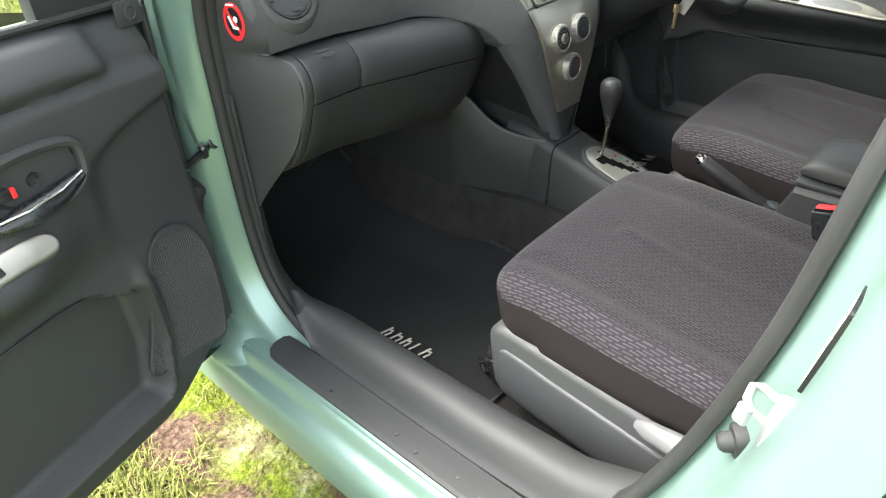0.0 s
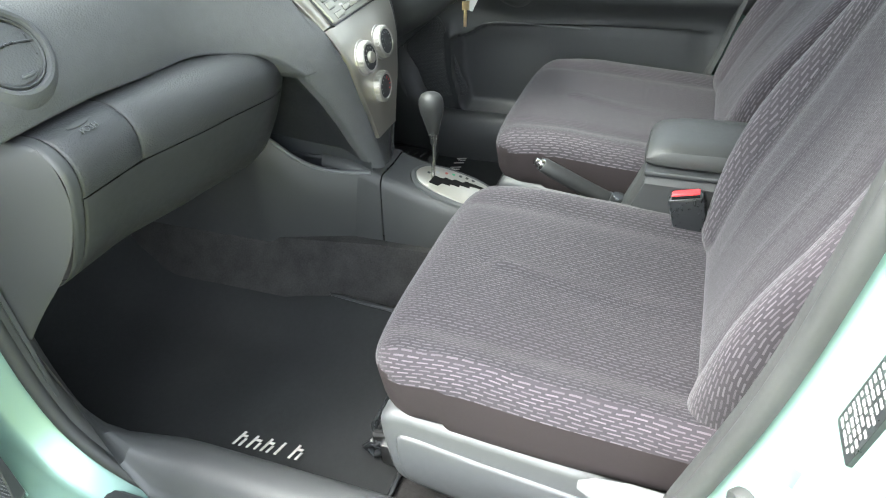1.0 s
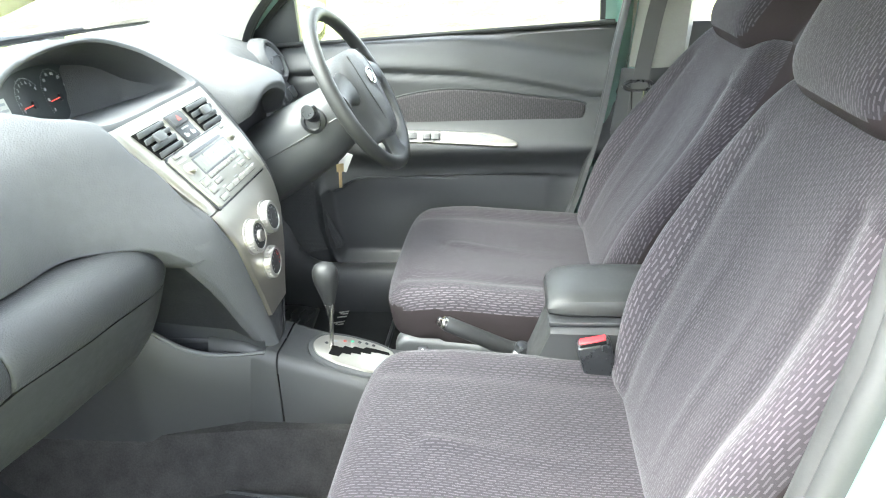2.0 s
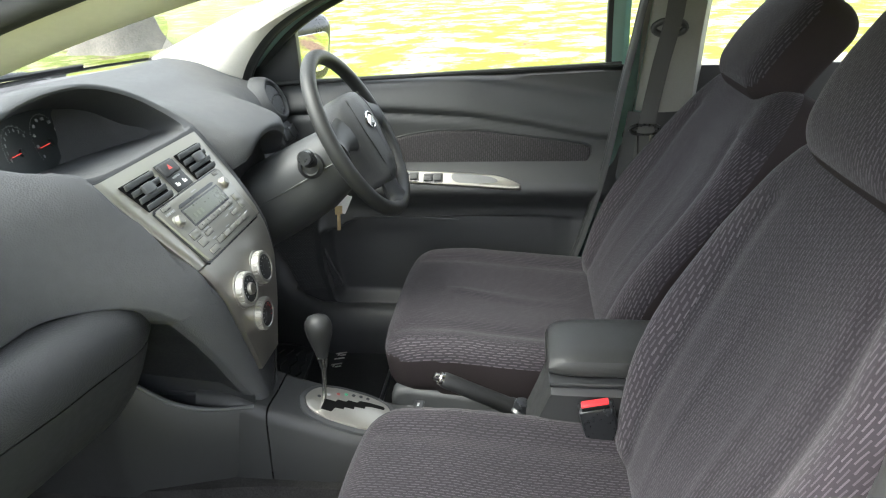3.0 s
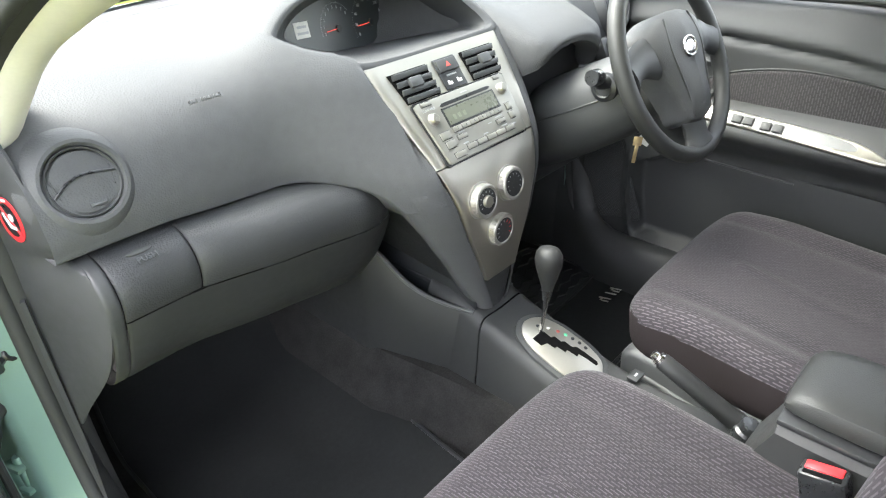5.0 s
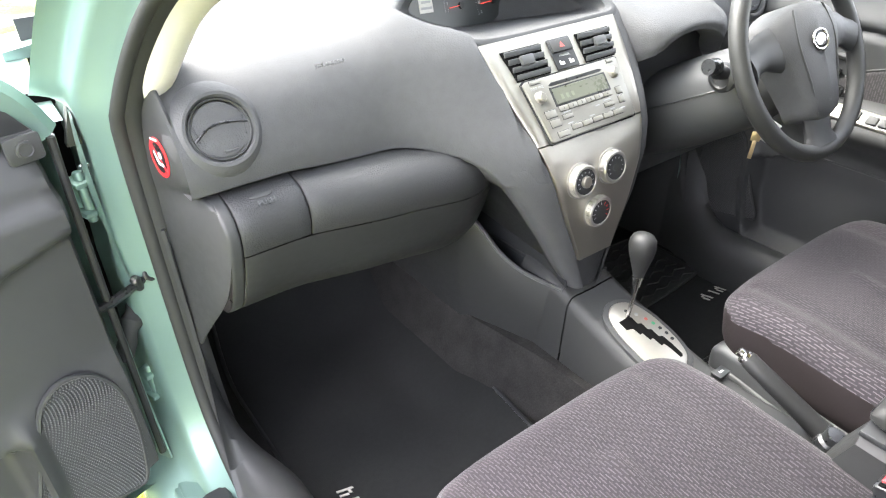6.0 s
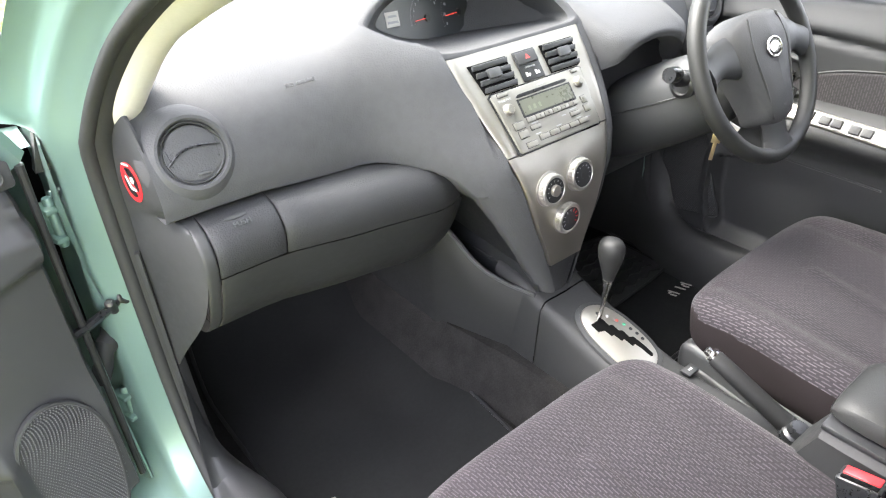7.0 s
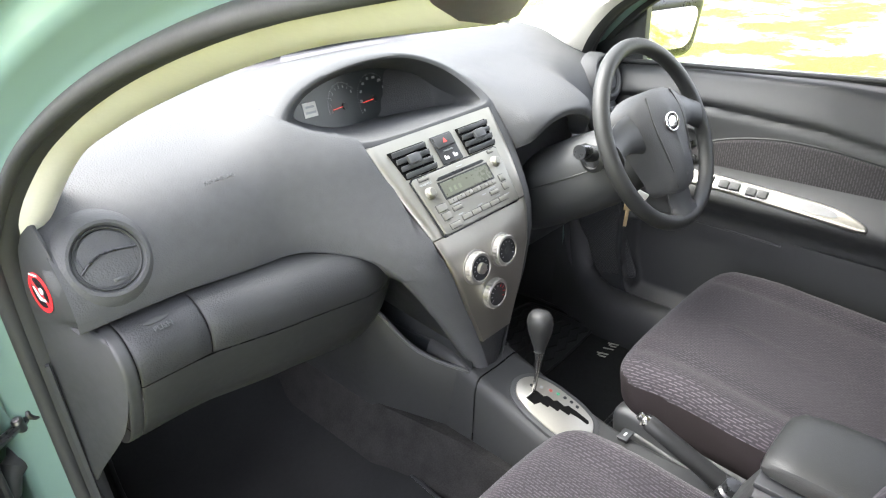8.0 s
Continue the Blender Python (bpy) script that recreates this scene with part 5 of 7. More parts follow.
seat = thing("front_seat", (-0.320, -0.14, 0.27), "dark grey front seat in dashed woven cloth", "car seat", "front seats")
S = Matrix.Translation((-0.320, 0, 0))

# cushion: x across, y ahead, z up
cv, cf = soft_block((0.255, 0.285, 0.085), 0.058, (44, 48, 14))
cush, cuv = [], []
for x, y, z in cv:
    t = (z + 0.085) / 0.17                    # 0 underside, 1 top
    yy = y - 0.168
    ax = abs(x)
    top = 0.583 - 0.030 * max(0, -yy - 0.05) / 0.35 + 0.004 * bell(yy, 0.04, 0.09)
    top += 0.011 * max(0.0, (ax - 0.150) / 0.08) ** 1.5 * min(1, max(0, (0.10 - yy) / 0.12)) - 0.006 * bell(ax, 0.168, 0.016) * (yy < 0.08)
    top -= 0.012 * bell(ax, 0.0, 0.11) * bell(yy, -0.22, 0.16)
    if yy < 0.0:
        top += 0.0090 * bell(x, 0.006 * math.sin(9 * yy), 0.0075) * min(1, -yy / 0.02) * max(0.0, 1 + yy / 0.34)
    top -= 0.006 * bell(x, 0.0, 0.012) * bell(yy, 0.008, 0.008)
    bottom = 0.425 + 0.02 * (yy > 0)
    zz = bottom + (top - 0.003 - bottom) * t
    nose = 0.985 if yy > 0.0 else 0.985 + 0.015 * min(1, -yy / 0.15)
    xx = x * nose * (1.02 - 0.04 * (1 - t))
    yy2 = yy - 0.022 * (x / 0.25) ** 4 * (yy > -0.1) * min(1, (yy + 0.1) / 0.2) + (0.012 * (t - 0.5) if yy > 0.05 else 0)
    cush.append((xx, yy2, zz))
    drop = max(0.0, top - 0.012 - zz)
    cuv.append((yy2 + (drop if yy > 0.10 else 0), xx + math.copysign(drop, xx) * (ax > 0.21)))


def sort_cushion(c):
    x, y, z = c
    if z < 0.040 and (abs(x) > 0.22 or abs(y) > 0.25 or z < -0.07):
        return "side"
    return ("bolster" if x > 0 else "bolster2") if abs(x) > 0.216 else "centre"


split_parts(cush, cf, cuv, sort_cushion, {"side": ("cushion_side", PLAIN_CLOTH, "plain dark brown cushion side"), "bolster": ("cushion_bolster", CLOTH_BIG, "coarse dashed cloth bolster"), "bolster2": ("cushion_bolster", CLOTH_BIG, "coarse dashed cloth bolster"), "centre": ("cushion", CLOTH, "fine dashed cloth cushion")}, seat, S, cv)

# backrest: x across, y the height along the back, z out of its face
TILT_B = 18.2
B = S @ basis((0, -0.376, 0.500), (-1, 0, 0), (0, -math.sin(radians(TILT_B)), math.cos(radians(TILT_B))))
bv, bf = soft_block((0.25, 0.305, 0.07), 0.05, (40, 44, 12))
back, buv = [], []
for x, y, z in bv:
    hgt = y + 0.305
    t = (z + 0.07) / 0.14
    ax = abs(x)
    wide = float(np.interp(hgt, [0, 0.15, 0.30, 0.42, 0.53, 0.61], [0.86, 0.95, 1.0, 0.96, 0.80, 0.60]))
    face = 0.070 + 0.012 * bell(hgt, 0.17, 0.14)
    face += 0.042 * max(0.0, (ax - 0.145) / 0.09) ** 1.4 * bell(hgt, 0.23, 0.22) - 0.006 * bell(ax, 0.160, 0.016) * (0.05 < hgt < 0.5)
    face -= 0.010 * bell(x, 0, 0.10) * bell(hgt, 0.33, 0.2)
    face += 0.003 * bell(ax, 0.062, 0.006) * bell(hgt, 0.22, 0.14)
    zz = -0.05 + (face + 0.05) * t
    if hgt > 0.45:
        zz -= 0.02 * ((hgt - 0.45) / 0.16) ** 2
    back.append((x * wide * (1.02 - 0.06 * (1 - t)), hgt, zz))
    buv.append((hgt, x * wide + math.copysign(max(0.0, face - zz) * (ax > 0.2), x)))


def sort_back(c):
    x, y, z = c
    if z < 0.012 and (abs(x) > 0.2 or abs(y) > 0.26 or z < -0.055):
        return "side"
    return ("bolster" if x > 0 else "bolster2") if abs(x) > 0.172 and y < 0.20 else "centre"


split_parts(back, bf, buv, sort_back, {"side": ("backrest_side", PLAIN_CLOTH, "plain dark backrest side"), "bolster": ("backrest_bolster", CLOTH_BIG, "coarse dashed cloth bolster"), "bolster2": ("backrest_bolster", CLOTH_BIG, "coarse dashed cloth bolster"), "centre": ("backrest", CLOTH, "fine dashed cloth backrest")}, seat, B, bv)

# headrest
hv, hf = soft_block((0.135, 0.105, 0.055), 0.048, (22, 18, 12))
head, huv = [], []
for x, y, z in hv:
    w = 1.0 - 0.16 * max(0, y / 0.105) ** 2 - 0.05 * max(0, -y / 0.105) ** 2
    head.append((x * w, y, z + 0.012 * bell(y, -0.02, 0.08) - 0.012 * (x / 0.135) ** 2))
    huv.append((y, x))
HM = B @ pose(0, 0.665, 0.035, -6)
split_parts(head, hf, huv, lambda c: "f" if c[2] > 0.038 else "s", {"f": ("headrest", CLOTH, "fine dashed cloth headrest"), "s": ("headrest_side", PLAIN_CLOTH, "plain dark headrest side")}, seat, HM, hv)
for sx in (-1, 1):
    ob_mesh("headrest_post", *moved(tube([(sx * 0.065, 0.58, 0.01), (sx * 0.065, 0.68, 0.022)], 0.006, 10), B), CHROME, seat)

# plastic side cover, recliner lever and rail
cover = smooth_line([(0.088, 0.470), (0.095, 0.455), (0.094, 0.42), (0.088, 0.365), (0.078, 0.338), (0.05, 0.322), (0.0, 0.312), (-0.10, 0.298), (-0.25, 0.285), (-0.40, 0.285), (-0.40, 0.42), (-0.33, 0.437), (-0.20, 0.452), (-0.05, 0.468), (0.04, 0.478), (0.07, 0.479)], 4, True)
yz = Matrix(((0, 0, -1, -0.320 - 0.228), (1, 0, 0, 0), (0, 1, 0, 0), (0, 0, 0, 1)))
shield = ob_mesh("side_cover", *moved(plate([(a, b) for a, b in cover], -0.01, 0.024, 0.014, 5), yz), TRIM_LIGHT, seat, "grey plastic seat side cover")
inner_c = smooth_line([(0.066, 0.436), (0.070, 0.41), (0.066, 0.362), (0.05, 0.342), (0.0, 0.330), (-0.10, 0.316), (-0.25, 0.303), (-0.37, 0.303), (-0.37, 0.372), (-0.20, 0.404), (-0.05, 0.425), (0.04, 0.440)], 4, True)
ob_mesh("cover_panel", *moved(plate([(a, b) for a, b in inner_c], 0.012, 0.029, 0.006, 3), yz), TRIM_LIGHT, shield)
ob_mesh("recline_lever", *moved(tube([(-0.006, -0.195, 0.455), (-0.012, -0.215, 0.462), (-0.014, -0.26, 0.464), (-0.012, -0.35, 0.460)], [0.006, 0.014, 0.018, 0.014], 14, squash=0.5), S @ pose(-0.262, 0, 0)), LEVER_GREY, seat, "pale grey recline lever")
for sx in (-1, 1):
    rail = ob_mesh("seat_rail", *rbox(-0.320 + sx * 0.19, -0.12, 0.312, 0.035, 0.50, 0.05, 0.006), STEEL, seat, "black steel seat rail")
    ob_mesh("rail_foot", *moved(tube([(0, 0.128, 0.300), (0, 0.150, 0.286), (0, 0.165, 0.300), (0, 0.150, 0.316), (0, 0.12, 0.318)], 0.007, 8), pose(-0.320 + sx * 0.19, 0, 0)), SATIN, seat)
    ob_mesh("rail_bolt", *moved(tube([(0, 0.10, 0.345), (0, 0.145, 0.330)], [0.010, 0.009], 10), pose(-0.320 + sx * 0.185, 0, 0)), STEEL, seat)
ob_mesh("slide_bar", *tube([(-0.517, 0.10, 0.33), (-0.517, 0.14, 0.322), (-0.482, 0.16, 0.32), (-0.182, 0.16, 0.32), (-0.137, 0.10, 0.33)], 0.006, 8), SATIN, seat)
ob_mesh("seat_pan", *rbox(-0.320, -0.14, 0.40, 0.44, 0.48, 0.06, 0.02), DARK, seat)
copy_thing(seat, Matrix.Translation((0.352, -0.122, 0.27)))
driver_seat = tagged(bpy.data.objects["front_seat.001"], "dark grey driver's seat in dashed woven cloth")
lean_back = Matrix.Translation((0, -0.380, 0.50)) @ Matrix.Rotation(radians(9.3), 4, "X") @ Matrix.Translation((0, 0.376, -0.50))
for piece in driver_seat.children:
    if piece.name.startswith(("backrest", "headrest")):
        piece.matrix_basis = lean_back @ piece.matrix_basis

# rear bench, low and dark behind the seats
bench = thing("rear_bench", (XC, -1.2, 0.27), "dark grey cloth rear bench seat", "car seat")
ev, ef = soft_block((0.62, 0.26, 0.13), 0.06, (30, 14, 8))
ob_mesh("bench_cushion", ev, ef, PLAIN_CLOTH, bench, m=pose(XC, -1.2, 0.40))
ev, ef = soft_block((0.62, 0.30, 0.09), 0.06, (30, 14, 8))
ob_mesh("bench_back", ev, ef, PLAIN_CLOTH, bench, m=pose(XC, -1.52, 0.74, 68))

# buckles beside the console
def buckle(x, y, z, lean):
    b = thing("seat_belt_buckle", (x, y, z - 0.12), "black seat belt buckle with red release button", "seat belt buckle", "buckles")
    m = pose(x, y, z, -14, lean, 0)
    ob_mesh("buckle_body", *moved(rbox(0, 0, -0.048, 0.030, 0.056, 0.108, 0.006), m), SATIN, b)
    ob_mesh("buckle_mouth", *moved(rbox(-0.008, 0, 0.0055, 0.006, 0.044, 0.003, 0.001), m), VOID, b)
    ob_mesh("release_button", *moved(rbox(0.004, 0, 0.0055, 0.015, 0.044, 0.005, 0.002), m), RED, b, "red release button")
    ob_mesh("buckle_stalk", *moved(tube([(0, 0, -0.09), (0.0, -0.01, -0.2)], 0.009, 8), m), SATIN, b)


buckle(-0.118, -0.275, 0.618, -6)
buckle(0.070, -0.262, 0.640, 6)

# driver's seat belt on the centre pillar
belt = thing("seat_belt", (0.60, -0.47, 0.85), "dark grey seat belt hanging on the centre pillar", "seat belt")
band = [[(0.600, y + 0.019 * w, z) for w in (-1, 1)] for y, z in ((-0.478, 1.30), (-0.475, 1.15), (-0.462, 1.05), (-0.450, 0.95), (-0.441, 0.88), (-0.43, 0.70), (-0.42, 0.40))]
band = [[(0.600 - 0.30 * max(0, z - 1.0) - 0.016, yy, z) for _, yy, z in r] for r in band]
ob_mesh("webbing", *thick(band, (0.0015, 0, 0)), BELT, belt)
ob_mesh("belt_guide", *moved(tube([(0, 0.034 * math.cos(a), 0.016 * math.sin(a)) for a in [2 * math.pi * j / 20 for j in range(20)]], 0.007, 8, closed=True), pose(0.555, -0.470, 1.125, 0, -12, 0)), TRIM, belt)
ob_mesh("belt_tongue", *moved(tube([(0, 0.034 * math.cos(a), 0.012 * math.sin(a)) for a in [2 * math.pi * j / 16 for j in range(16)]], 0.0055, 8, closed=True), pose(0.588, -0.441, 0.892)), SATIN, belt)
ob_mesh("tongue_plate", *moved(tube([(0, 0.014, 0), (0, 0.012, -0.045), (0, -0.012, -0.045), (0, -0.014, 0)], 0.0025, 6), pose(0.585, -0.440, 0.880)), CHROME, belt)


# ---------------------------------------------------------------- front doors
def belt_z(s):
    return 0.998 + 0.033 * s


def door_bottom(s):
    return 0.40 - 0.085 * smooth_step(0.0, 0.22, s)


def in_pocket(s, z):
    top = 0.600 + 0.042 * smooth_step(0.185, 0.29, s)
    right = 0.175 + 0.22 * max(0, 0.50 - z)
    low = 0.395
    return smooth_step(right - 0.010, right + 0.012, s) * smooth_step(low - 0.008, low + 0.008, z) * (1 - smooth_step(top - 0.006, top + 0.006, z)) * (1 - smooth_step(0.80, 0.86, s))


def door_n(s, z):
    """How far the trim stands into the cabin."""
    crest = float(np.interp(s, [0.05, 0.20, 0.37, 0.58, 0.75, 0.90], [0.925, 0.934, 0.934, 0.920, 0.890, 0.856]))
    n = 0.016 + 0.020 * smooth_step(0.090, 0.118, s) * smooth_step(crest - 0.005, crest + 0.010, z)       # upper pad
    n += 0.020 * smooth_step(0.66, 0.80, z) * smooth_step(0.100, 0.145, s + 0.25 * bell(z, crest - 0.01, 0.05) - 0.06 * smooth_step(0.88, 0.80, z)) * smooth_step(crest + 0.01, crest - 0.02, z)
    arm = smooth_step(0.20, 0.36, s) * (1 - smooth_step(0.93, 0.99, s))
    n += 0.052 * arm * bell(z, 0.735, 0.045)
    n += 0.012 * (1 - smooth_step(0.60, 0.68, z))
    rim = 0.175 + 0.22 * max(0, 0.50 - z)
    n += 0.012 * bell(s, rim - 0.012, 0.012) * smooth_step(0.37, 0.40, z) * (1 - smooth_step(0.60, 0.66, z))
    n += 0.012 * bell(z, 0.388, 0.012) * smooth_step(rim - 0.02, rim, s)
    n -= 0.040 * in_pocket(s, z)
    n -= 0.030 * (1 - smooth_step(0.0, 0.014, s)) + 0.02 * smooth_step(1.0, 1.02, s)
    n -= 0.03 * (1 - smooth_step(0.0, 0.03, z - door_bottom(s)))
    n -= 0.062 * max(0.0, min(1.0, (z - crest - 0.015) / 0.085)) ** 1.3      # the upper pad leans out
    n -= 0.020 * smooth_step(-0.012, 0.0, z - belt_z(s) + 0.004)
    return n


def car_door(name, origin, s_axis, n_axis, label):
    M = Matrix(((s_axis[0], n_axis[0], 0, origin[0]), (s_axis[1], n_axis[1], 0, origin[1]), (0, 0, 1, 0), (0, 0, 0, 1)))
    d = thing(name, tuple(M @ Vector((0, -0.06, 0.33))), label, "car door", "front doors")
    svals = [0, 0.004, 0.008, 0.014, 0.03, 0.05, 0.07] + [0.085 + 0.01 * j for j in range(5)] + [0.135 + 0.0075 * j for j in range(16)] + [0.26 + 0.025 * j for j in range(28)] + [0.96, 0.99, 1.005, 1.02]
    rings = []
    for s in svals:
        zb, zt = door_bottom(s), belt_z(s)
        rings.append([(s, door_n(s, zb + (zt - zb) * j / 90), zb + (zt - zb) * j / 90) for j in range(91)])
    trim = ob_mesh("door_trim", *thick(rings, (0, -0.012, 0)), TRIM, d, "dark grey moulded door trim", m=M, sharp=60)
    # outer skin and shut faces
    skin = [[(s, n, z) for n, z in ((-0.030, 0.325), (-0.060, 0.31), (-0.120, 0.30), (-0.138, 0.45), (-0.142, 0.70), (-0.125, 0.90), (-0.085, belt_z(s) - 0.006), (-0.030, belt_z(s) - 0.003))] for s in (-0.025, 0.0, 0.25, 0.5, 0.75, 1.03)]
    ob_mesh("door_skin", *loft(skin, caps=True), GREEN, d, "mint green outer door skin", m=M, sharp=50)
    ob_mesh("front_shut_face", *thick([[(-0.024 + 0.004 * math.sin(k), n, z) for n in (-0.12, -0.085, -0.05, -0.022)] for k, z in enumerate((0.36, 0.5, 0.7, 0.9, 0.985))], (-0.003, 0, 0)), GREEN, d, m=M)
    edge = smooth_line([(-0.014, -0.020, 0.39), (-0.016, -0.020, 0.6), (-0.018, -0.020, 0.8), (-0.022, -0.018, 0.985)], 6)
    ob_mesh("edge_seal", *moved(tube(edge, 0.006, 8), M), RUBBER, d)
    # window frame and glass
    frame_line = [(-0.020, 0.985), (0.015, 1.045), (0.105, 1.130), (0.19, 1.187), (0.29, 1.234), (0.40, 1.274), (0.53, 1.308), (0.68, 1.332), (0.82, 1.340), (0.905, 1.320), (0.938, 1.24), (0.945, 1.12), (0.950, belt_z(0.95))]
    fl = smooth_line(frame_line, 4)
    lean = lambda z: 0.27 * max(0.0, z - 1.0) - 0.030
    sect = ((0.012, 0.008), (0.020, 0.002), (0.020, -0.010), (0.0, -0.030), (-0.020, -0.022), (-0.022, 0.0), (-0.008, 0.010))
    rings, rings_g = [], []
    for i, (s, z) in enumerate(fl):
        a, b = fl[max(i - 1, 0)], fl[min(i + 1, len(fl) - 1)]
        t = np.subtract(b, a)
        t = t / np.linalg.norm(t)
        inn = np.array([t[1], -t[0]])
        rings.append([(s + inn[0] * o, lean(z) + nn, z + inn[1] * o) for o, nn in sect])
        rings_g.append([(s + inn[0] * o, lean(z) + nn, z + inn[1] * o) for o, nn in ((0.018, 0.004), (0.030, 0.002), (0.032, -0.008), (0.018, -0.014))])
    ob_mesh("window_frame", *loft(rings, closed=True, caps=True), GREEN, d, "mint green window frame", m=M)
    ob_mesh("window_channel", *loft(rings_g, closed=True, caps=True), RUBBER, d, "black rubber glass channel", m=M)
    pane_line = [(s, z) for s, z in fl if z > belt_z(s)]
    pane = [(0.10, 1.0), (0.10, 1.11)] + [(s, z - 0.015) for s, z in pane_line if s > 0.12]
    gl = ob_mesh("window_glass", [(s, lean(z) - 0.004, z) for s, z in pane], [tuple(range(len(pane)))], GLASS, d, "clear side window glass", m=M)
    gl.visible_shadow = False
    ob_mesh("window_sill_seal", *moved(tube([(0.0, -0.012, belt_z(0) + 0.002), (0.5, -0.012, belt_z(0.5) + 0.002), (0.955, -0.012, belt_z(0.955) + 0.002)], 0.006, 8), M), RUBBER, d)
    sail = [(-0.005, 0.998), (0.150, 1.000), (0.150, 1.135), (0.105, 1.118), (0.02, 1.035)]
    YZ = Matrix(((1, 0, 0, 0), (0, 0, 1, 0), (0, 1, 0, 0), (0, 0, 0, 1)))
    ob_mesh("mirror_sail", *moved(plate(sail, -0.02, 0.002, 0.003), M @ Matrix.Translation((0, -0.012, 0)) @ Matrix.Shear("XY", 4, (0, 0)) @ YZ), DARK, d, "black triangular mirror base")
    # mirror
    MM = M @ pose(0.105, -0.205, 1.060, 0, 0, 0)
    mir = ob_mesh("side_mirror", *moved(soft_shell(0.140, 0.098, 0.05), MM @ pose(-0.035, 0, 0, 0, 0, 110) @ pose(0, 0, 0, 10)), SATIN, d, "black-backed side mirror housing")
    face_m = MM @ pose(-0.035, 0, 0, 0, 0, 110) @ pose(0, 0, 0, 10) @ Matrix.Translation((0, -0.0525, 0)) @ pose(0, 0, 0, 3)
    ob_mesh("mirror_glass", *moved(plate(rounded(0.188, 0.112, 0.03, 6), 0, 0.002, 0.0005, 1), face_m @ basis((0, 0, 0), (1, 0, 0), (0, 0, 1))), MIRROR, mir, "mirror glass")
    ob_mesh("mirror_arm", *moved(tube([(0.04, -0.02, 1.02), (0.045, -0.08, 1.012), (0.045, -0.15, 1.020)], [0.03, 0.026, 0.03], 10, squash=0.7), M), SATIN, mir)
    # cloth insert
    ins = smooth_line([(0.285, 0.805), (0.33, 0.840), (0.40, 0.868), (0.50, 0.885), (0.60, 0.884), (0.70, 0.872), (0.80, 0.857), (0.875, 0.845), (0.888, 0.825), (0.875, 0.775), (0.855, 0.758), (0.78, 0.762), (0.60, 0.775), (0.45, 0.788), (0.33, 0.797)], 4, True)
    inv, inf = plate([(a, b) for a, b in ins], 0.020, 0.041, 0.008, 3)
    ob_mesh("cloth_insert", inv, inf, DOOR_CLOTH, d, "dark dashed cloth door insert", 60, [(z, s) for s, z, _ in inv], M @ YZ)
    groove = tube([(s, 0.034, z) for s, z in ins], 0.0045, 6, closed=True)
    ob_mesh("insert_groove", *moved(groove, M), DARK, d)
    # silver armrest bezel with switches and a grip well
    arm = smooth_line([(0.285, 0.765), (0.32, 0.778), (0.45, 0.772), (0.60, 0.762), (0.66, 0.752), (0.705, 0.730), (0.715, 0.716), (0.700, 0.708), (0.60, 0.716), (0.45, 0.728), (0.34, 0.733), (0.29, 0.735)], 4, True)
    arm = [(a, 0.744 + 0.80 * (b - 0.744)) for a, b in arm]
    slope = Matrix.Rotation(radians(42), 4, "X")
    A = M @ Matrix.Translation((0, 0.066, 0.764)) @ slope @ Matrix.Translation((0, 0, -0.742)) @ YZ
    bez = ob_mesh("armrest_bezel", *moved(plate([(a, b) for a, b in arm], -0.012, 0.006, 0.005, 3), A), SILVER, d, "silver armrest bezel")
    ob_mesh("grip_well", *moved(plate([(a, b) for a, b in smooth_line([(0.545, 0.757), (0.625, 0.750), (0.655, 0.739), (0.65, 0.731), (0.61, 0.730), (0.55, 0.734)], 4, True)], 0.003, 0.0066, 0), A), LEVER_GREY, bez)
    for j in range(2):
        ob_mesh("switch_well", *moved(plate(rounded(0.052, 0.027, 0.004, 3, 0.43 + 0.062 * j, 0.749 - 0.004 * j), 0.003, 0.0066, 0), A), SATIN, bez)
        for q in (-1, 1):
            ob_mesh("window_switch", *moved(rbox(0.43 + 0.062 * j + q * 0.012, 0.749 - 0.004 * j, 0.008, 0.021, 0.018, 0.006, 0.002), A), TRIM, bez)
    for q in range(2):
        ob_mesh("lock_switch", *moved(rbox(0.368 + 0.018 * q, 0.753, 0.007, 0.013, 0.020, 0.007, 0.002), A), SATIN, bez)
    # speaker grille with fine ribs
    spk = smooth_line([(a + 0.009, b - 0.006) for a, b in [(0.066, 0.667), (0.095, 0.671), (0.124, 0.652), (0.140, 0.615), (0.158, 0.560), (0.180, 0.500), (0.197, 0.462), (0.194, 0.444), (0.170, 0.436), (0.10, 0.423), (0.050, 0.410), (0.032, 0.416), (0.022, 0.455), (0.015, 0.53), (0.020, 0.60), (0.040, 0.645)]], 5, True)
    gv_s, gf_s = plate([(p, q) for p, q in spk], 0.018, 0.0278, 0)
    ob_mesh("grille_back", gv_s, gf_s, DARK, d, m=M @ YZ)
    cells, faces_g = [], []
    for row in range(66):
        z = 0.408 + 0.0041 * row
        cut = sorted(s for (s, a), (s2, b) in zip(spk, spk[1:] + spk[:1]) for s in [s + (s2 - s) * (z - a) / (b - a)] if (a - z) * (b - z) < 0)
        if len(cut) < 2:
            continue
        s = cut[0] + 0.003 + 0.0023 * (row % 2)
        while s < cut[-1] - 0.003:
            i = len(cells)
            cells += [(s - 0.0021, 0.0276, z), (s, 0.0276, z - 0.0019), (s + 0.0021, 0.0276, z), (s, 0.0276, z + 0.0019), (s, 0.0298, z)]
            faces_g += [(i, i + 1, i + 4), (i + 1, i + 2, i + 4), (i + 2, i + 3, i + 4), (i + 3, i, i + 4)]
            s += 0.0046
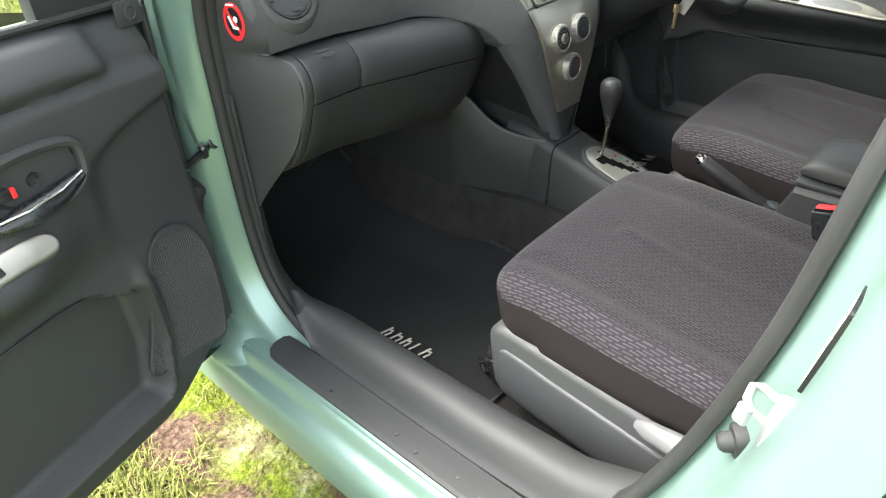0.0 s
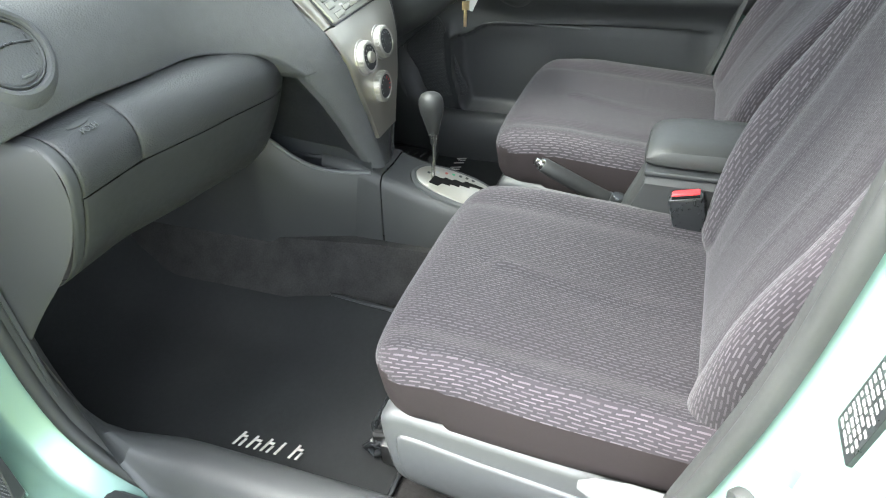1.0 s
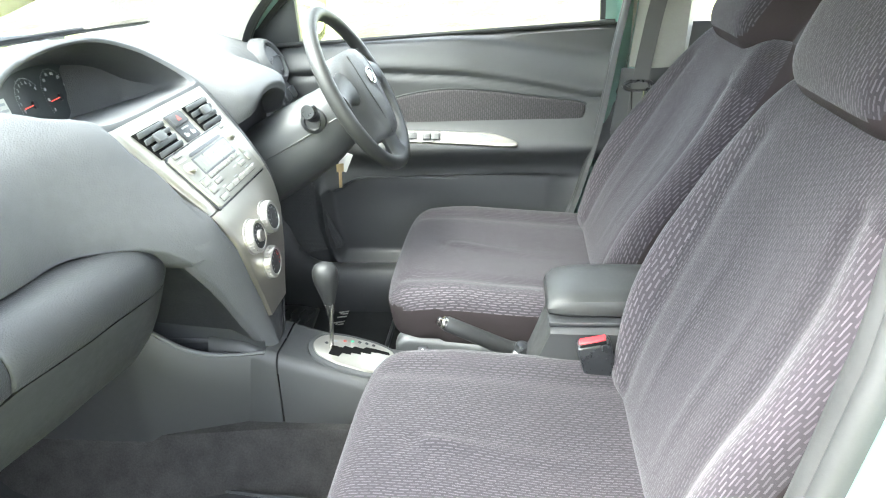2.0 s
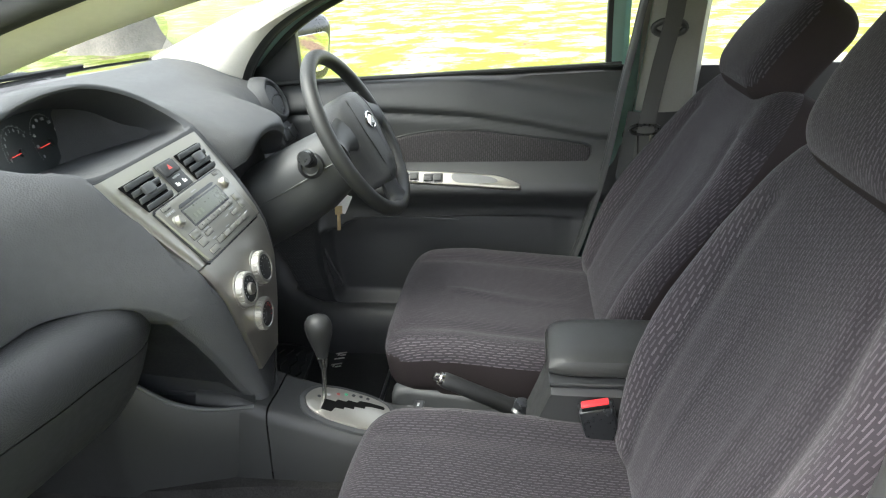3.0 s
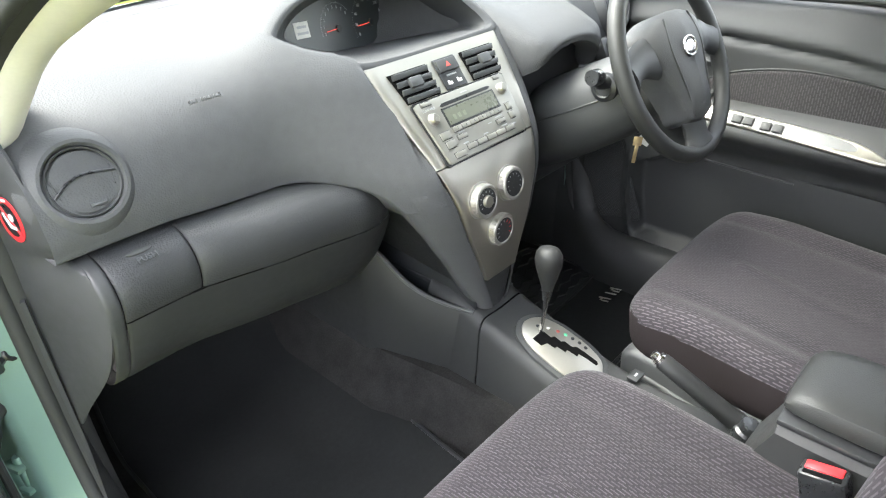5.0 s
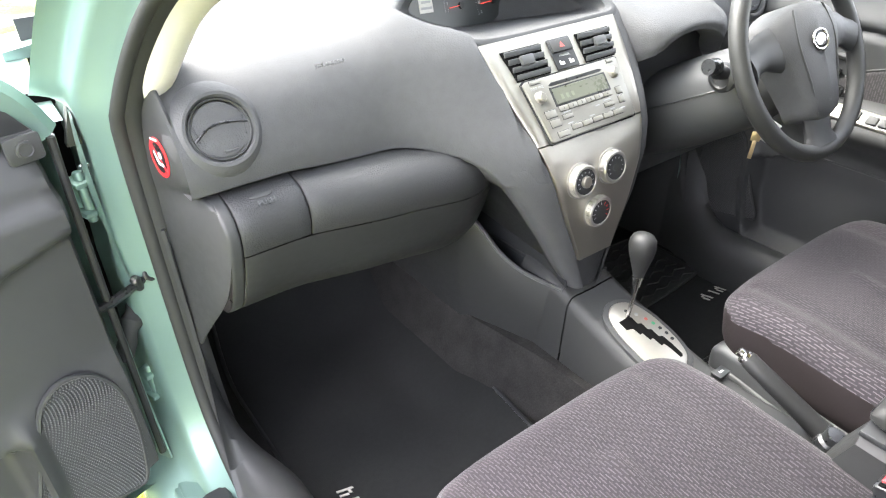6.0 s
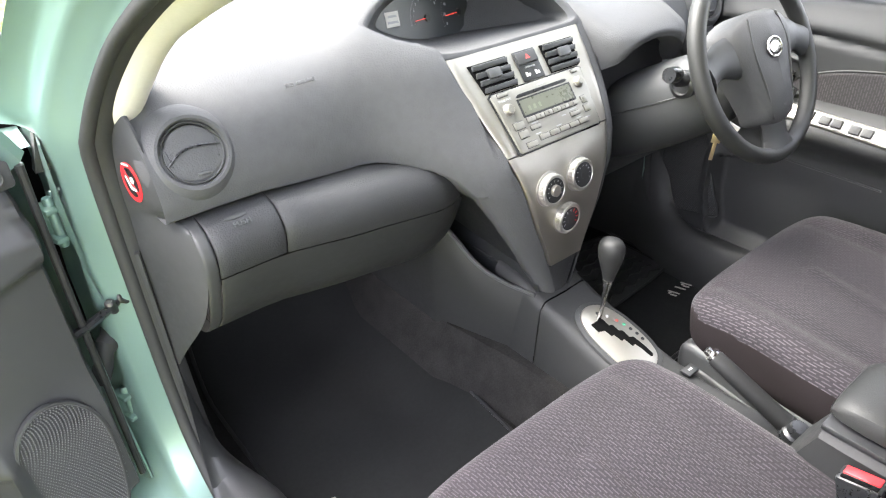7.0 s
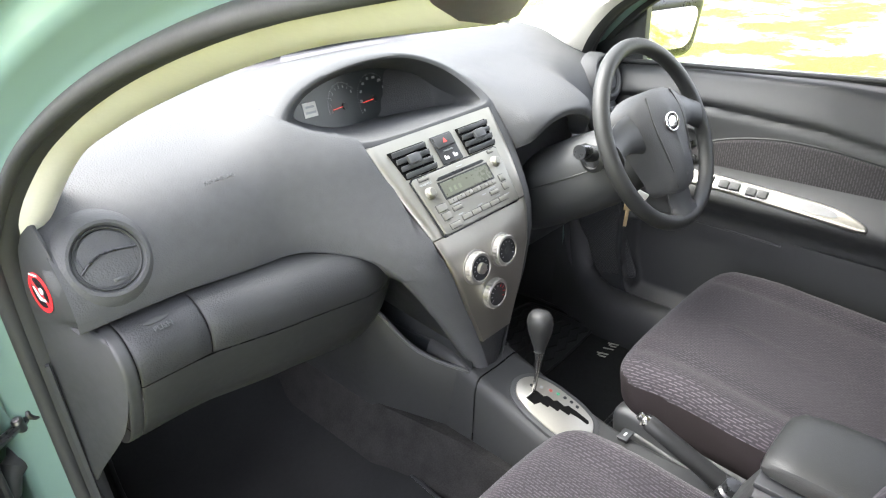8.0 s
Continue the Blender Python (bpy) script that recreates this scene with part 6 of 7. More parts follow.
    ob_mesh("speaker_grille", cells, faces_g, GRILLE, d, "black embossed speaker grille", m=M, sharp=10)
    ob_mesh("grille_rim", *moved(tube([(s, 0.0265, z) for s, z in spk], 0.004, 6, closed=True), M), TRIM, d)
    # inner handle in its bowl
    bowl = smooth_line([(0.204, 0.872), (0.27, 0.884), (0.34, 0.876), (0.356, 0.848), (0.346, 0.812), (0.30, 0.797), (0.235, 0.800), (0.205, 0.814), (0.194, 0.842)], 5, True)
    ob_mesh("handle_surround", *moved(tube([(s, 0.040, z) for s, z in bowl], 0.0075, 8, closed=True), M), TRIM, d)
    hb = ob_mesh("handle_bowl", *moved(plate([(a, b) for a, b in bowl], 0.02, 0.036, 0.002), M @ YZ), SATIN, d, "dark door handle bowl")
    ob_mesh("inner_handle", *moved(tube([(0.205, 0.043, 0.826), (0.25, 0.052, 0.818), (0.30, 0.052, 0.813), (0.335, 0.044, 0.812)], [0.005, 0.009, 0.010, 0.006], 12, squash=1.6), M), SATIN, hb, "black pull handle")
    ob_mesh("handle_edge", *moved(tube([(0.208, 0.050, 0.832), (0.25, 0.060, 0.826), (0.30, 0.060, 0.822), (0.333, 0.050, 0.820)], 0.0022, 8), M), CHROME, hb)
    ob_mesh("lock_knob", *moved(rbox(0.312, 0.042, 0.846, 0.020, 0.010, 0.016, 0.003), M), SATIN, hb)
    ob_mesh("lock_mark", *moved(rbox(0.300, 0.046, 0.846, 0.006, 0.006, 0.014, 0.001), M), RED, hb)
    ob_mesh("handle_screw", *moved(lathe([(0.010, 0), (0.009, 0.003), (0.005, 0.003), (0.004, 0.001)], 14), M @ Matrix.Translation((0.265, 0.037, 0.845)) @ pose(0, 0, 0, -90)), STEEL, hb)
    # pocket lip line and blanking plug
    ob_mesh("pocket_seam", *moved(tube(smooth_line([(0.182, 0.022, 0.602), (0.225, 0.022, 0.628), (0.29, 0.022, 0.645), (0.40, 0.024, 0.645), (0.55, 0.024, 0.640)], 4), 0.0025, 6), M), DARK, d)
    ob_mesh("trim_plug", *moved(join(plate(rounded(0.045, 0.036, 0.006, 3), 0, 0.004, 0.002), lathe([(0.012, 0.004), (0.012, 0.0065), (0.009, 0.0075), (0.008, 0.006)], 20)), M @ Matrix.Translation((0.020, 0.002, 0.988)) @ pose(0, 0, 0, -90)), TRIM, d)
    return d, M


def soft_shell(a, b, c):
    verts, faces = soft_block((a, c, b), 0.045, (16, 10, 12))
    return [(x * (1 - 0.12 * max(0, y / c)), y, z) for x, y, z in verts], faces


MIRROR = bpy.data.materials.new("mirror_silver")
MIRROR.use_nodes = True
mb = MIRROR.node_tree.nodes["Principled BSDF"]
mb.inputs["Metallic"].default_value, mb.inputs["Roughness"].default_value, mb.inputs["Base Color"].default_value = 1.0, 0.02, (0.85, 0.87, 0.86, 1)
GRILLE = material("grille_plastic", (0.055, 0.056, 0.056), 0.5, var=0.1)

car_door("driver_door", (XC + 0.700, 0.565), (0, -1), (-1, 0), "closed dark grey driver's door with silver armrest")
OPEN = radians(73)
pd, PM = car_door("passenger_door", (-0.803, 0.562), (-math.sin(OPEN), -math.cos(OPEN)), (math.cos(OPEN), -math.sin(OPEN)), "open mint green passenger door with dark grey trim")

# door check strap and hinges
strap = thing("door_check_strap", (-0.72, 0.62, 0.71), "black door check strap between jamb and open door", "door check")
ob_mesh("strap_arm", *tube([(-0.722, 0.612, 0.728), (-0.740, 0.604, 0.722), (-0.764, 0.597, 0.717), (-0.790, 0.588, 0.713), (-0.820, 0.580, 0.711)], [0.007, 0.006, 0.0075, 0.0078, 0.007], 8, squash=1.5), SATIN, strap)
ob_mesh("strap_bracket", *moved(rbox(0, 0, 0, 0.022, 0.018, 0.034, 0.005), pose(-0.732, 0.618, 0.718, 20, 10, 30)), STEEL, strap)
ob_mesh("strap_eye", *moved(tube([(0.010 * math.cos(j * 0.5236), 0.010 * math.sin(j * 0.5236), 0) for j in range(12)], 0.0042, 8, closed=True), pose(-0.720, 0.604, 0.732, 70, 0, 20)), SATIN, strap)
ob_mesh("strap_pin", *moved(lathe([(0.007, -0.012), (0.008, 0.0), (0.008, 0.012), (0.005, 0.016)], 14), pose(-0.744, 0.602, 0.722, 20, -10, 0)), STEEL, strap)
for z in (0.497, 0.868):
    # pressed bracket: a foot on the pillar, two lugs round the pin, a leaf on the door
    hinge = ob_mesh("door_hinge", *moved(rbox(0, 0, 0, 0.030, 0.010, 0.078, 0.004), pose(-0.752, 0.668, z, 0, 6, 20)), GREEN, pd, "mint green painted steel door hinge")
    for dz in (-0.026, 0.022):
        ob_mesh("hinge_lug", *moved(rbox(0, 0, 0, 0.040, 0.034, 0.010, 0.004), pose(-0.766, 0.650, z + dz, 8, 6, 25)), GREEN, hinge)
    ob_mesh("hinge_leaf", *moved(rbox(0, 0, 0, 0.034, 0.008, 0.034, 0.003), pose(-0.782, 0.652, z - 0.002, 0, 0, -18)), GREEN, hinge)
    ob_mesh("hinge_knuckle", *moved(lathe([(0.006, -0.043), (0.0075, -0.041), (0.0075, 0.036), (0.006, 0.039)], 14), pose(-0.768, 0.646, z)), GREEN, hinge)
    ob_mesh("hinge_bolt", *moved(lathe([(0.009, 0), (0.008, 0.006)], 6), pose(-0.750, 0.661, z + 0.032, 90, 0, 20)), STEEL, hinge)
boot = thing("cable_boot", (-0.77, 0.64, 0.62), "ribbed black rubber cable boot at the door hinge", "cable boot")
ob_mesh("boot_sleeve", *tube([(-0.738, 0.66, 0.655), (-0.752, 0.640, 0.655), (-0.760, 0.632, 0.652), (-0.768, 0.626, 0.645), (-0.776, 0.620, 0.635), (-0.786, 0.615, 0.615), (-0.80, 0.61, 0.59)], [0.019, 0.020, 0.015, 0.019, 0.014, 0.016, 0.015], 12), RUBBER, boot)

# striker and marks on the centre pillar
STRIKER = material("pale_plated_steel", (0.24, 0.26, 0.25), 0.45, var=0.15)
striker = thing("door_striker", (-0.715, -0.365, 0.61), "black rubber door stop beside a pale striker loop", "door striker")
sm = basis((-0.702, -0.3550, 0.646), (-0.80, -0.60, 0), (0, 0.15, 1))
ob_mesh("stop_block", *moved(plate(rounded(0.032, 0.038, 0.013, 5), -0.006, 0.008, 0.003), sm), RUBBER, striker)
ob_mesh("stop_cone", *moved(lathe([(0.012, 0.006), (0.011, 0.018), (0.008, 0.022), (0.004, 0.020), (0.003, 0.016)], 20), sm), RUBBER, striker)
sm = basis((-0.744, -0.3850, 0.732), (-0.95, -0.31, 0), (0, -0.17, 1))
ob_mesh("striker_plate", *moved(plate(rounded(0.030, 0.060, 0.008, 4), -0.006, 0.003, 0.001), sm), STRIKER, striker, "pale striker base")
ob_mesh("striker_loop", *moved(tube([(-0.014, -0.016, 0.000), (-0.026, -0.016, 0.016), (-0.024, -0.014, 0.024), (-0.004, -0.012, 0.028), (0.004, -0.008, 0.024), (0.004, 0.010, 0.024), (-0.006, 0.014, 0.028), (-0.024, 0.014, 0.024), (-0.026, 0.016, 0.016), (-0.014, 0.016, 0.000)], 0.0042, 10), sm), STRIKER, striker, "pale striker loop")
lab = thing("pillar_label", (-0.752, -0.380, 0.80), "black tyre pressure label with white print on the pillar", "label")
lb = basis((-0.730, -0.4035, 0.835), (-0.9995, -0.02, 0.0), (0.0, -0.17, 1.0))
ob_mesh("label_field", *moved(plate(rounded(0.045, 0.098, 0.003, 3), -0.004, 0.0006, 0.0002, 1), lb), SATIN, lab)
LABEL_PRINT = material("label_print", (0.40, 0.40, 0.39), 0.6)
rng_l = random.Random(3)
for j in range(15):
    x0 = -0.018
    while x0 < 0.016:
        wj = rng_l.uniform(0.003, 0.009)
        ob_mesh("print_bar", *moved(rbox(min(x0 + wj / 2, 0.017), 0.043 - 0.0061 * j, 0.0007, wj, 0.0026, 0.0004, 0.0001, 1), lb), LABEL_PRINT, lab)
        x0 += wj + rng_l.uniform(0.0015, 0.005)


# ---------------------------------------------------------------- steering wheel and column
wheel = thing("steering_wheel", (0.31, 0.165, 0.975), "black three-spoke steering wheel with grained rim", "steering wheel")
W = basis((0.312, 0.180, 0.962), (1, 0, 0), (0, 0.45, 0.893))      # x to the right, y up the rim, z towards the driver
ring = [(0.171 * math.cos(a), 0.171 * math.sin(a), 0.0) for a in [2 * math.pi * j / 72 for j in range(72)]]
ob_mesh("rim", *moved(tube(ring, 0.0150, 18, closed=True), W), ARM_LEATHER, wheel, "grained black rim")


def spoke(path, widths, thick_z):
    rings = []
    p = [np.array(q, float) for q in path]
    for i, q in enumerate(p):
        d = p[min(i + 1, len(p) - 1)] - p[max(i - 1, 0)]
        d = d / np.linalg.norm(d)
        side = np.array([-d[1], d[0], 0])
        rings.append([tuple(q + side * widths[i] * math.cos(a) + np.array([0, 0, 1]) * thick_z * math.sin(a)) for a in [2 * math.pi * j / 14 for j in range(14)]])
    return loft(rings, closed=True, caps=True)


for sx in (-1, 1):
    ob_mesh("spoke", *moved(spoke([(sx * 0.075, 0.020, 0.004), (sx * 0.115, 0.022, 0.0), (sx * 0.142, 0.012, -0.003), (sx * 0.160, 0.005, 0)], [0.040, 0.030, 0.026, 0.034], 0.016), W), TRIM, wheel)
ob_mesh("spoke", *moved(spoke([(0, -0.075, 0.002), (0, -0.12, 0.0), (0, -0.142, -0.002), (0, -0.160, 0)], [0.045, 0.036, 0.036, 0.052], 0.015), W), TRIM, wheel)
pad = smooth_line([(0.0, 0.083), (0.050, 0.078), (0.088, 0.058), (0.092, 0.020), (0.075, -0.02), (0.052, -0.075), (0.040, -0.108), (0.0, -0.118), (-0.040, -0.108), (-0.052, -0.075), (-0.075, -0.02), (-0.092, 0.020), (-0.088, 0.058), (-0.050, 0.078)], 4, True)
pr = []
for k, h in ((1.0, -0.030), (1.0, 0.006), (0.985, 0.016), (0.94, 0.023), (0.80, 0.030), (0.55, 0.035), (0.3, 0.037), (0.02, 0.0375)):
    pr.append([(a * k, b * k, h - 0.004 * abs(a) / 0.09) for a, b in pad])
hub = ob_mesh("airbag_cover", *moved(loft(pr, closed=True, caps=True), W), DASH, wheel, "dark grey airbag cover")
for sx in (-1, 1):
    line = smooth_line([(sx * 0.045, 0.072, 0.026), (sx * 0.055, 0.02, 0.030), (sx * 0.042, -0.05, 0.029), (sx * 0.030, -0.105, 0.022)], 5)
    ob_mesh("cover_crease", *moved(tube(line, 0.002, 6), W), TRIM, hub)
ob_mesh("emblem_ring", *moved(tube([(0.0215 * math.cos(a), 0.014 + 0.0165 * math.sin(a), 0.0355) for a in [2 * math.pi * j / 40 for j in range(40)]], 0.0024, 8, closed=True), W), CHROME, hub, "plain oval chrome badge")
ob_mesh("emblem_disc", *moved(plate([(0.015 * math.cos(a), 0.014 + 0.0105 * math.sin(a)) for a in [2 * math.pi * j / 32 for j in range(32)]], 0.034, 0.0372, 0.001), W), CHROME, hub)
ob_mesh("cover_mark", *moved(join(rbox(0.0, -0.070, 0.0325, 0.020, 0.002, 0.001, 0.0003, 1), rbox(0.0, -0.062, 0.033, 0.010, 0.007, 0.001, 0.0003, 1), rbox(0.0, -0.085, 0.031, 0.008, 0.007, 0.001, 0.0003, 1)), W), TRIM_LIGHT, hub)

column = thing("steering_column", (0.31, 0.40, 0.85), "dark grey steering column shroud with stalks", "steering column")
cr = []
for t, w, up, dn in ((0.03, 0.060, 0.055, 0.055), (0.06, 0.075, 0.058, 0.075), (0.12, 0.095, 0.060, 0.095), (0.20, 0.110, 0.062, 0.105), (0.30, 0.115, 0.060, 0.110), (0.40, 0.11, 0.055, 0.105)):
    prof = []
    for j in range(28):
        a = 2 * math.pi * j / 28
        ca, sa = math.cos(a), math.sin(a)
        rr = (abs(ca) ** 2.6 + abs(sa) ** 2.6) ** (-1 / 2.6)
        prof.append((w * ca * rr, (up if sa > 0 else dn) * sa * rr, -t))
    cr.append(prof)
ob_mesh("shroud", *moved(loft(cr, closed=True, caps=True), W @ Matrix.Translation((0.0, -0.015, 0))), TRIM, column, "dark grey column shroud")
ob_mesh("column_seam", *moved(tube([(sx * q, -0.02, -t) for sx in (-1,) for t, q in ((0.05, 0.071), (0.12, 0.0955), (0.20, 0.1105), (0.30, 0.1155))], 0.0015, 6), W), DARK, column)
for sx, ln in ((-1, 0.010), (1, 0.07)):
    st = ob_mesh("stalk", *moved(tube([(sx * 0.08, 0.004, -0.085), (sx * 0.125, 0.012, -0.075), (sx * (0.125 + ln), 0.022, -0.068)], [0.012, 0.012, 0.010], 14), W), SATIN, column, "black control stalk")
    ob_mesh("stalk_tip", *moved(tube([(sx * (0.120 + ln), 0.022, -0.068), (sx * (0.128 + ln), 0.023, -0.067), (sx * (0.150 + ln), 0.026, -0.065)], [0.0115, 0.0145, 0.0135], 16), W), SATIN, st)
ob_mesh("stalk_socket", *moved(lathe([(0.026, -0.004), (0.026, 0.006), (0.018, 0.010), (0.016, 0.006)], 24), W @ Matrix.Translation((-0.092, 0.0, -0.09)) @ pose(0, 0, 0, 0, -90, 0)), DARK, column)
key = thing("ignition_key", (0.40, 0.27, 0.80), "ignition key with white tag hanging from the column", "key")
ob_mesh("key_head", *moved(rbox(0, 0, 0, 0.028, 0.008, 0.036, 0.004), pose(0.395, 0.275, 0.795, 0, 12, -30)), SATIN, key)
ob_mesh("key_tag", *moved(rbox(0, 0, 0, 0.026, 0.003, 0.046, 0.002), pose(0.428, 0.264, 0.764, 0, 28, -62)), WHITE, key, "white key tag")
ob_mesh("spare_key", *moved(join(rbox(0, 0, 0.012, 0.018, 0.002, 0.020, 0.002), rbox(0, 0, -0.016, 0.008, 0.002, 0.042, 0.001)), pose(0.385, 0.266, 0.752, 0, 5, -55)), material("brass", (0.55, 0.43, 0.24), 0.35, metal=0.9), key, "hanging brass key")

# driver's side of the dash: binnacle hump, knee panel
KNEE = [(0.47, 0.905), (0.445, 0.88), (0.425, 0.84), (0.415, 0.79), (0.420, 0.73), (0.435, 0.68), (0.46, 0.645), (0.52, 0.63), (0.62, 0.63)]
ob_mesh("knee_panel", *strip_x(KNEE, 0.115, 0.640, 10, 0.004), TRIM, dash, "dark plastic knee panel")
ob_mesh("knee_seam", *tube([(0.14, 0.4135, 0.742), (0.35, 0.413, 0.752), (0.62, 0.413, 0.765)], 0.0022, 6), DARK, dash)
ob_mesh("side_tray", *moved(rbox(0, 0, 0, 0.10, 0.03, 0.05, 0.006), pose(0.545, 0.435, 0.90, -25)), DARK, dash)
for j in range(2):
    ob_mesh("dash_switch", *moved(rbox(0, 0, 0, 0.036, 0.012, 0.03, 0.003), pose(0.527 + 0.042 * j, 0.418, 0.905, -25)), SATIN, dash)

# pedals
pedal = thing("brake_pedal", (0.28, 0.80, 0.45), "black rubber brake pedal", "pedal", "pedals")
ob_mesh("pedal_pad", *moved(rbox(0, 0, 0, 0.12, 0.016, 0.06, 0.006), pose(0.27, 0.78, 0.44, -30)), RUBBER, pedal)
ob_mesh("pedal_arm", *tube([(0.27, 0.79, 0.45), (0.27, 0.86, 0.60), (0.27, 0.88, 0.75)], 0.010, 8), STEEL, pedal)
pedal = thing("accelerator_pedal", (0.42, 0.82, 0.40), "black rubber-faced accelerator pedal", "pedal", "pedals")
ob_mesh("pedal_pad", *moved(rbox(0, 0, 0, 0.05, 0.014, 0.16, 0.006), pose(0.41, 0.82, 0.40, -35)), RUBBER, pedal)
ob_mesh("pedal_arm", *tube([(0.41, 0.83, 0.42), (0.41, 0.90, 0.58), (0.41, 0.92, 0.72)], 0.008, 8), STEEL, pedal)

# ---------------------------------------------------------------- floor mats
def floor_mat(name, left, right, y0, y1, label):
    """A carpet mat that follows the floor. left, right: its side edges as functions of y."""
    mat_ob = thing(name, ((left(y0) + right(y0)) / 2, y0, 0.265), label, "floor mat", "floor mats")
    rows, edge_l, edge_r = [], [], []
    n = 24
    for j in range(n + 1):
        y = y0 + (y1 - y0) * j / n
        pinch = 0.03 * (max(0, 1 - 4 * j / n) ** 2 + max(0, 1 - 4 * (n - j) / n) ** 2)
        a, b = left(y) + pinch, right(y) - pinch
        rows.append([(a + (b - a) * k / 20, y, floor_z(a + (b - a) * k / 20, y) + 0.010) for k in range(21)])
    ob_mesh("mat", *thick(rows, (0, 0, -0.008)), MAT, mat_ob)
    rim_m = [r[0] for r in rows] + rows[-1][1:-1] + [r[-1] for r in rows[::-1]] + rows[0][-2:0:-1]
    ob_mesh("mat_binding", *tube(rim_m, 0.0048, 6, closed=True), DARK, mat_ob)
    return mat_ob


pmat = floor_mat("passenger_mat", lambda y: -0.610, lambda y: -0.190 + 0.035 * (y > 0.3) * min(1, (y - 0.3) / 0.4), 0.10, 0.97, "black carpet floor mat with pale embroidered badge")
dmat = floor_mat("driver_mat", lambda y: 0.115 - 0.02 * (y > 0.3) * min(1, (y - 0.3) / 0.4), lambda y: 0.600, 0.10, 0.95, "black carpet floor mat with rubber heel pad")


def badge(parent, m):
    """Rows of plain pale slanted bars stitched into the mat."""
    for k, (w, h) in enumerate(((0.012, 0.030), (0.015, 0.027), (0.012, 0.028), (0.006, 0.027), (0.013, 0.029))):
        lean = 0.3 * h
        strokes = [plate([(0.0, 0.0), (0.0045, 0.0), (0.0045 + lean, h), (lean, h)], -0.0005, 0.0014, 0.0006, 1)]
        if w > 0.008:
            strokes.append(plate([(w, 0.0), (w + 0.0045, 0.0), (w + 0.0045 + 0.55 * lean, 0.55 * h), (w + 0.55 * lean, 0.55 * h)], -0.0005, 0.0014, 0.0006, 1))
            strokes.append(plate([(0.7 * lean, 0.62 * h), (w + 0.7 * lean, 0.62 * h), (w + 0.9 * lean, 0.78 * h), (0.9 * lean, 0.78 * h)], -0.0005, 0.0014, 0.0006, 1))
        ob_mesh("badge_stitching", *moved(join(*strokes), m @ Matrix.Translation((0.0275 * k, 0, 0))), LOGO, parent, "pale grey stitched bars")


badge(pmat, basis((-0.560, 0.405, 0.2762), (0.03, -1, 0), (1, 0.15, 0)))
badge(dmat, basis((0.598, 0.335, 0.2762), (-0.97, 0.0, 0), (0, 1, 0)))
heel = smooth_line([(0.27, 0.45), (0.27, 0.62), (0.30, 0.66), (0.55, 0.66), (0.595, 0.62), (0.595, 0.46), (0.56, 0.425), (0.30, 0.415)], 4, True)
hp_ob = ob_mesh("heel_pad", *moved(plate([(a, b) for a, b in heel], 0, 0.004, 0.002), pose(-0.03, 0.0, 0.275)), DARK, dmat, "black rubber heel pad")
ob_mesh("heel_rim", *tube([(a - 0.03, b, 0.2785) for a, b in heel], 0.004, 6, closed=True), RUBBER, hp_ob)
for j in range(8):
    zig = [(0.265 + 0.0275 * k, 0.435 + 0.028 * j + (0.012 if k % 2 else 0), 0.2795) for k in range(11)]
    ob_mesh("heel_tread", *tube(zig, 0.003, 5), RUBBER, hp_ob)

# ---------------------------------------------------------------- visors and rear-view mirror
visor = thing("sun_visor", (-0.35, 0.05, 1.30), "beige perforated sun visor folded against the roof", "sun visor", "sun visors")
ob_mesh("visor_panel", *moved(plate(rounded(0.42, 0.17, 0.03, 5), -0.009, 0.009, 0.008, 3), pose(-0.36, -0.06, 1.338, -8, -3, 6)), HEADLINER, visor)
copy_thing(visor, Matrix.Translation((0.37, 0.04, 1.335)))
rear_m = thing("rear_view_mirror", (XC, 0.16, 1.24), "black rear-view mirror hanging below the roof edge", "mirror")
vv, ff = soft_block((0.115, 0.022, 0.034), 0.02, (18, 6, 8))
ob_mesh("mirror_housing", vv, ff, SATIN, rear_m, m=pose(XC, 0.19, 1.318, 0, 0, -14))
ob_mesh("mirror_glass", *moved(plate(rounded(0.21, 0.055, 0.02, 5), 0, 0.001, 0), basis((XC - 0.005, 0.167, 1.318), (0.97, -0.24, 0), (0, 0, 1))), MIRROR, rear_m)
ob_mesh("mirror_stem", *tube([(XC, 0.20, 1.33), (XC, 0.21, 1.345)], 0.008, 8), SATIN, rear_m)

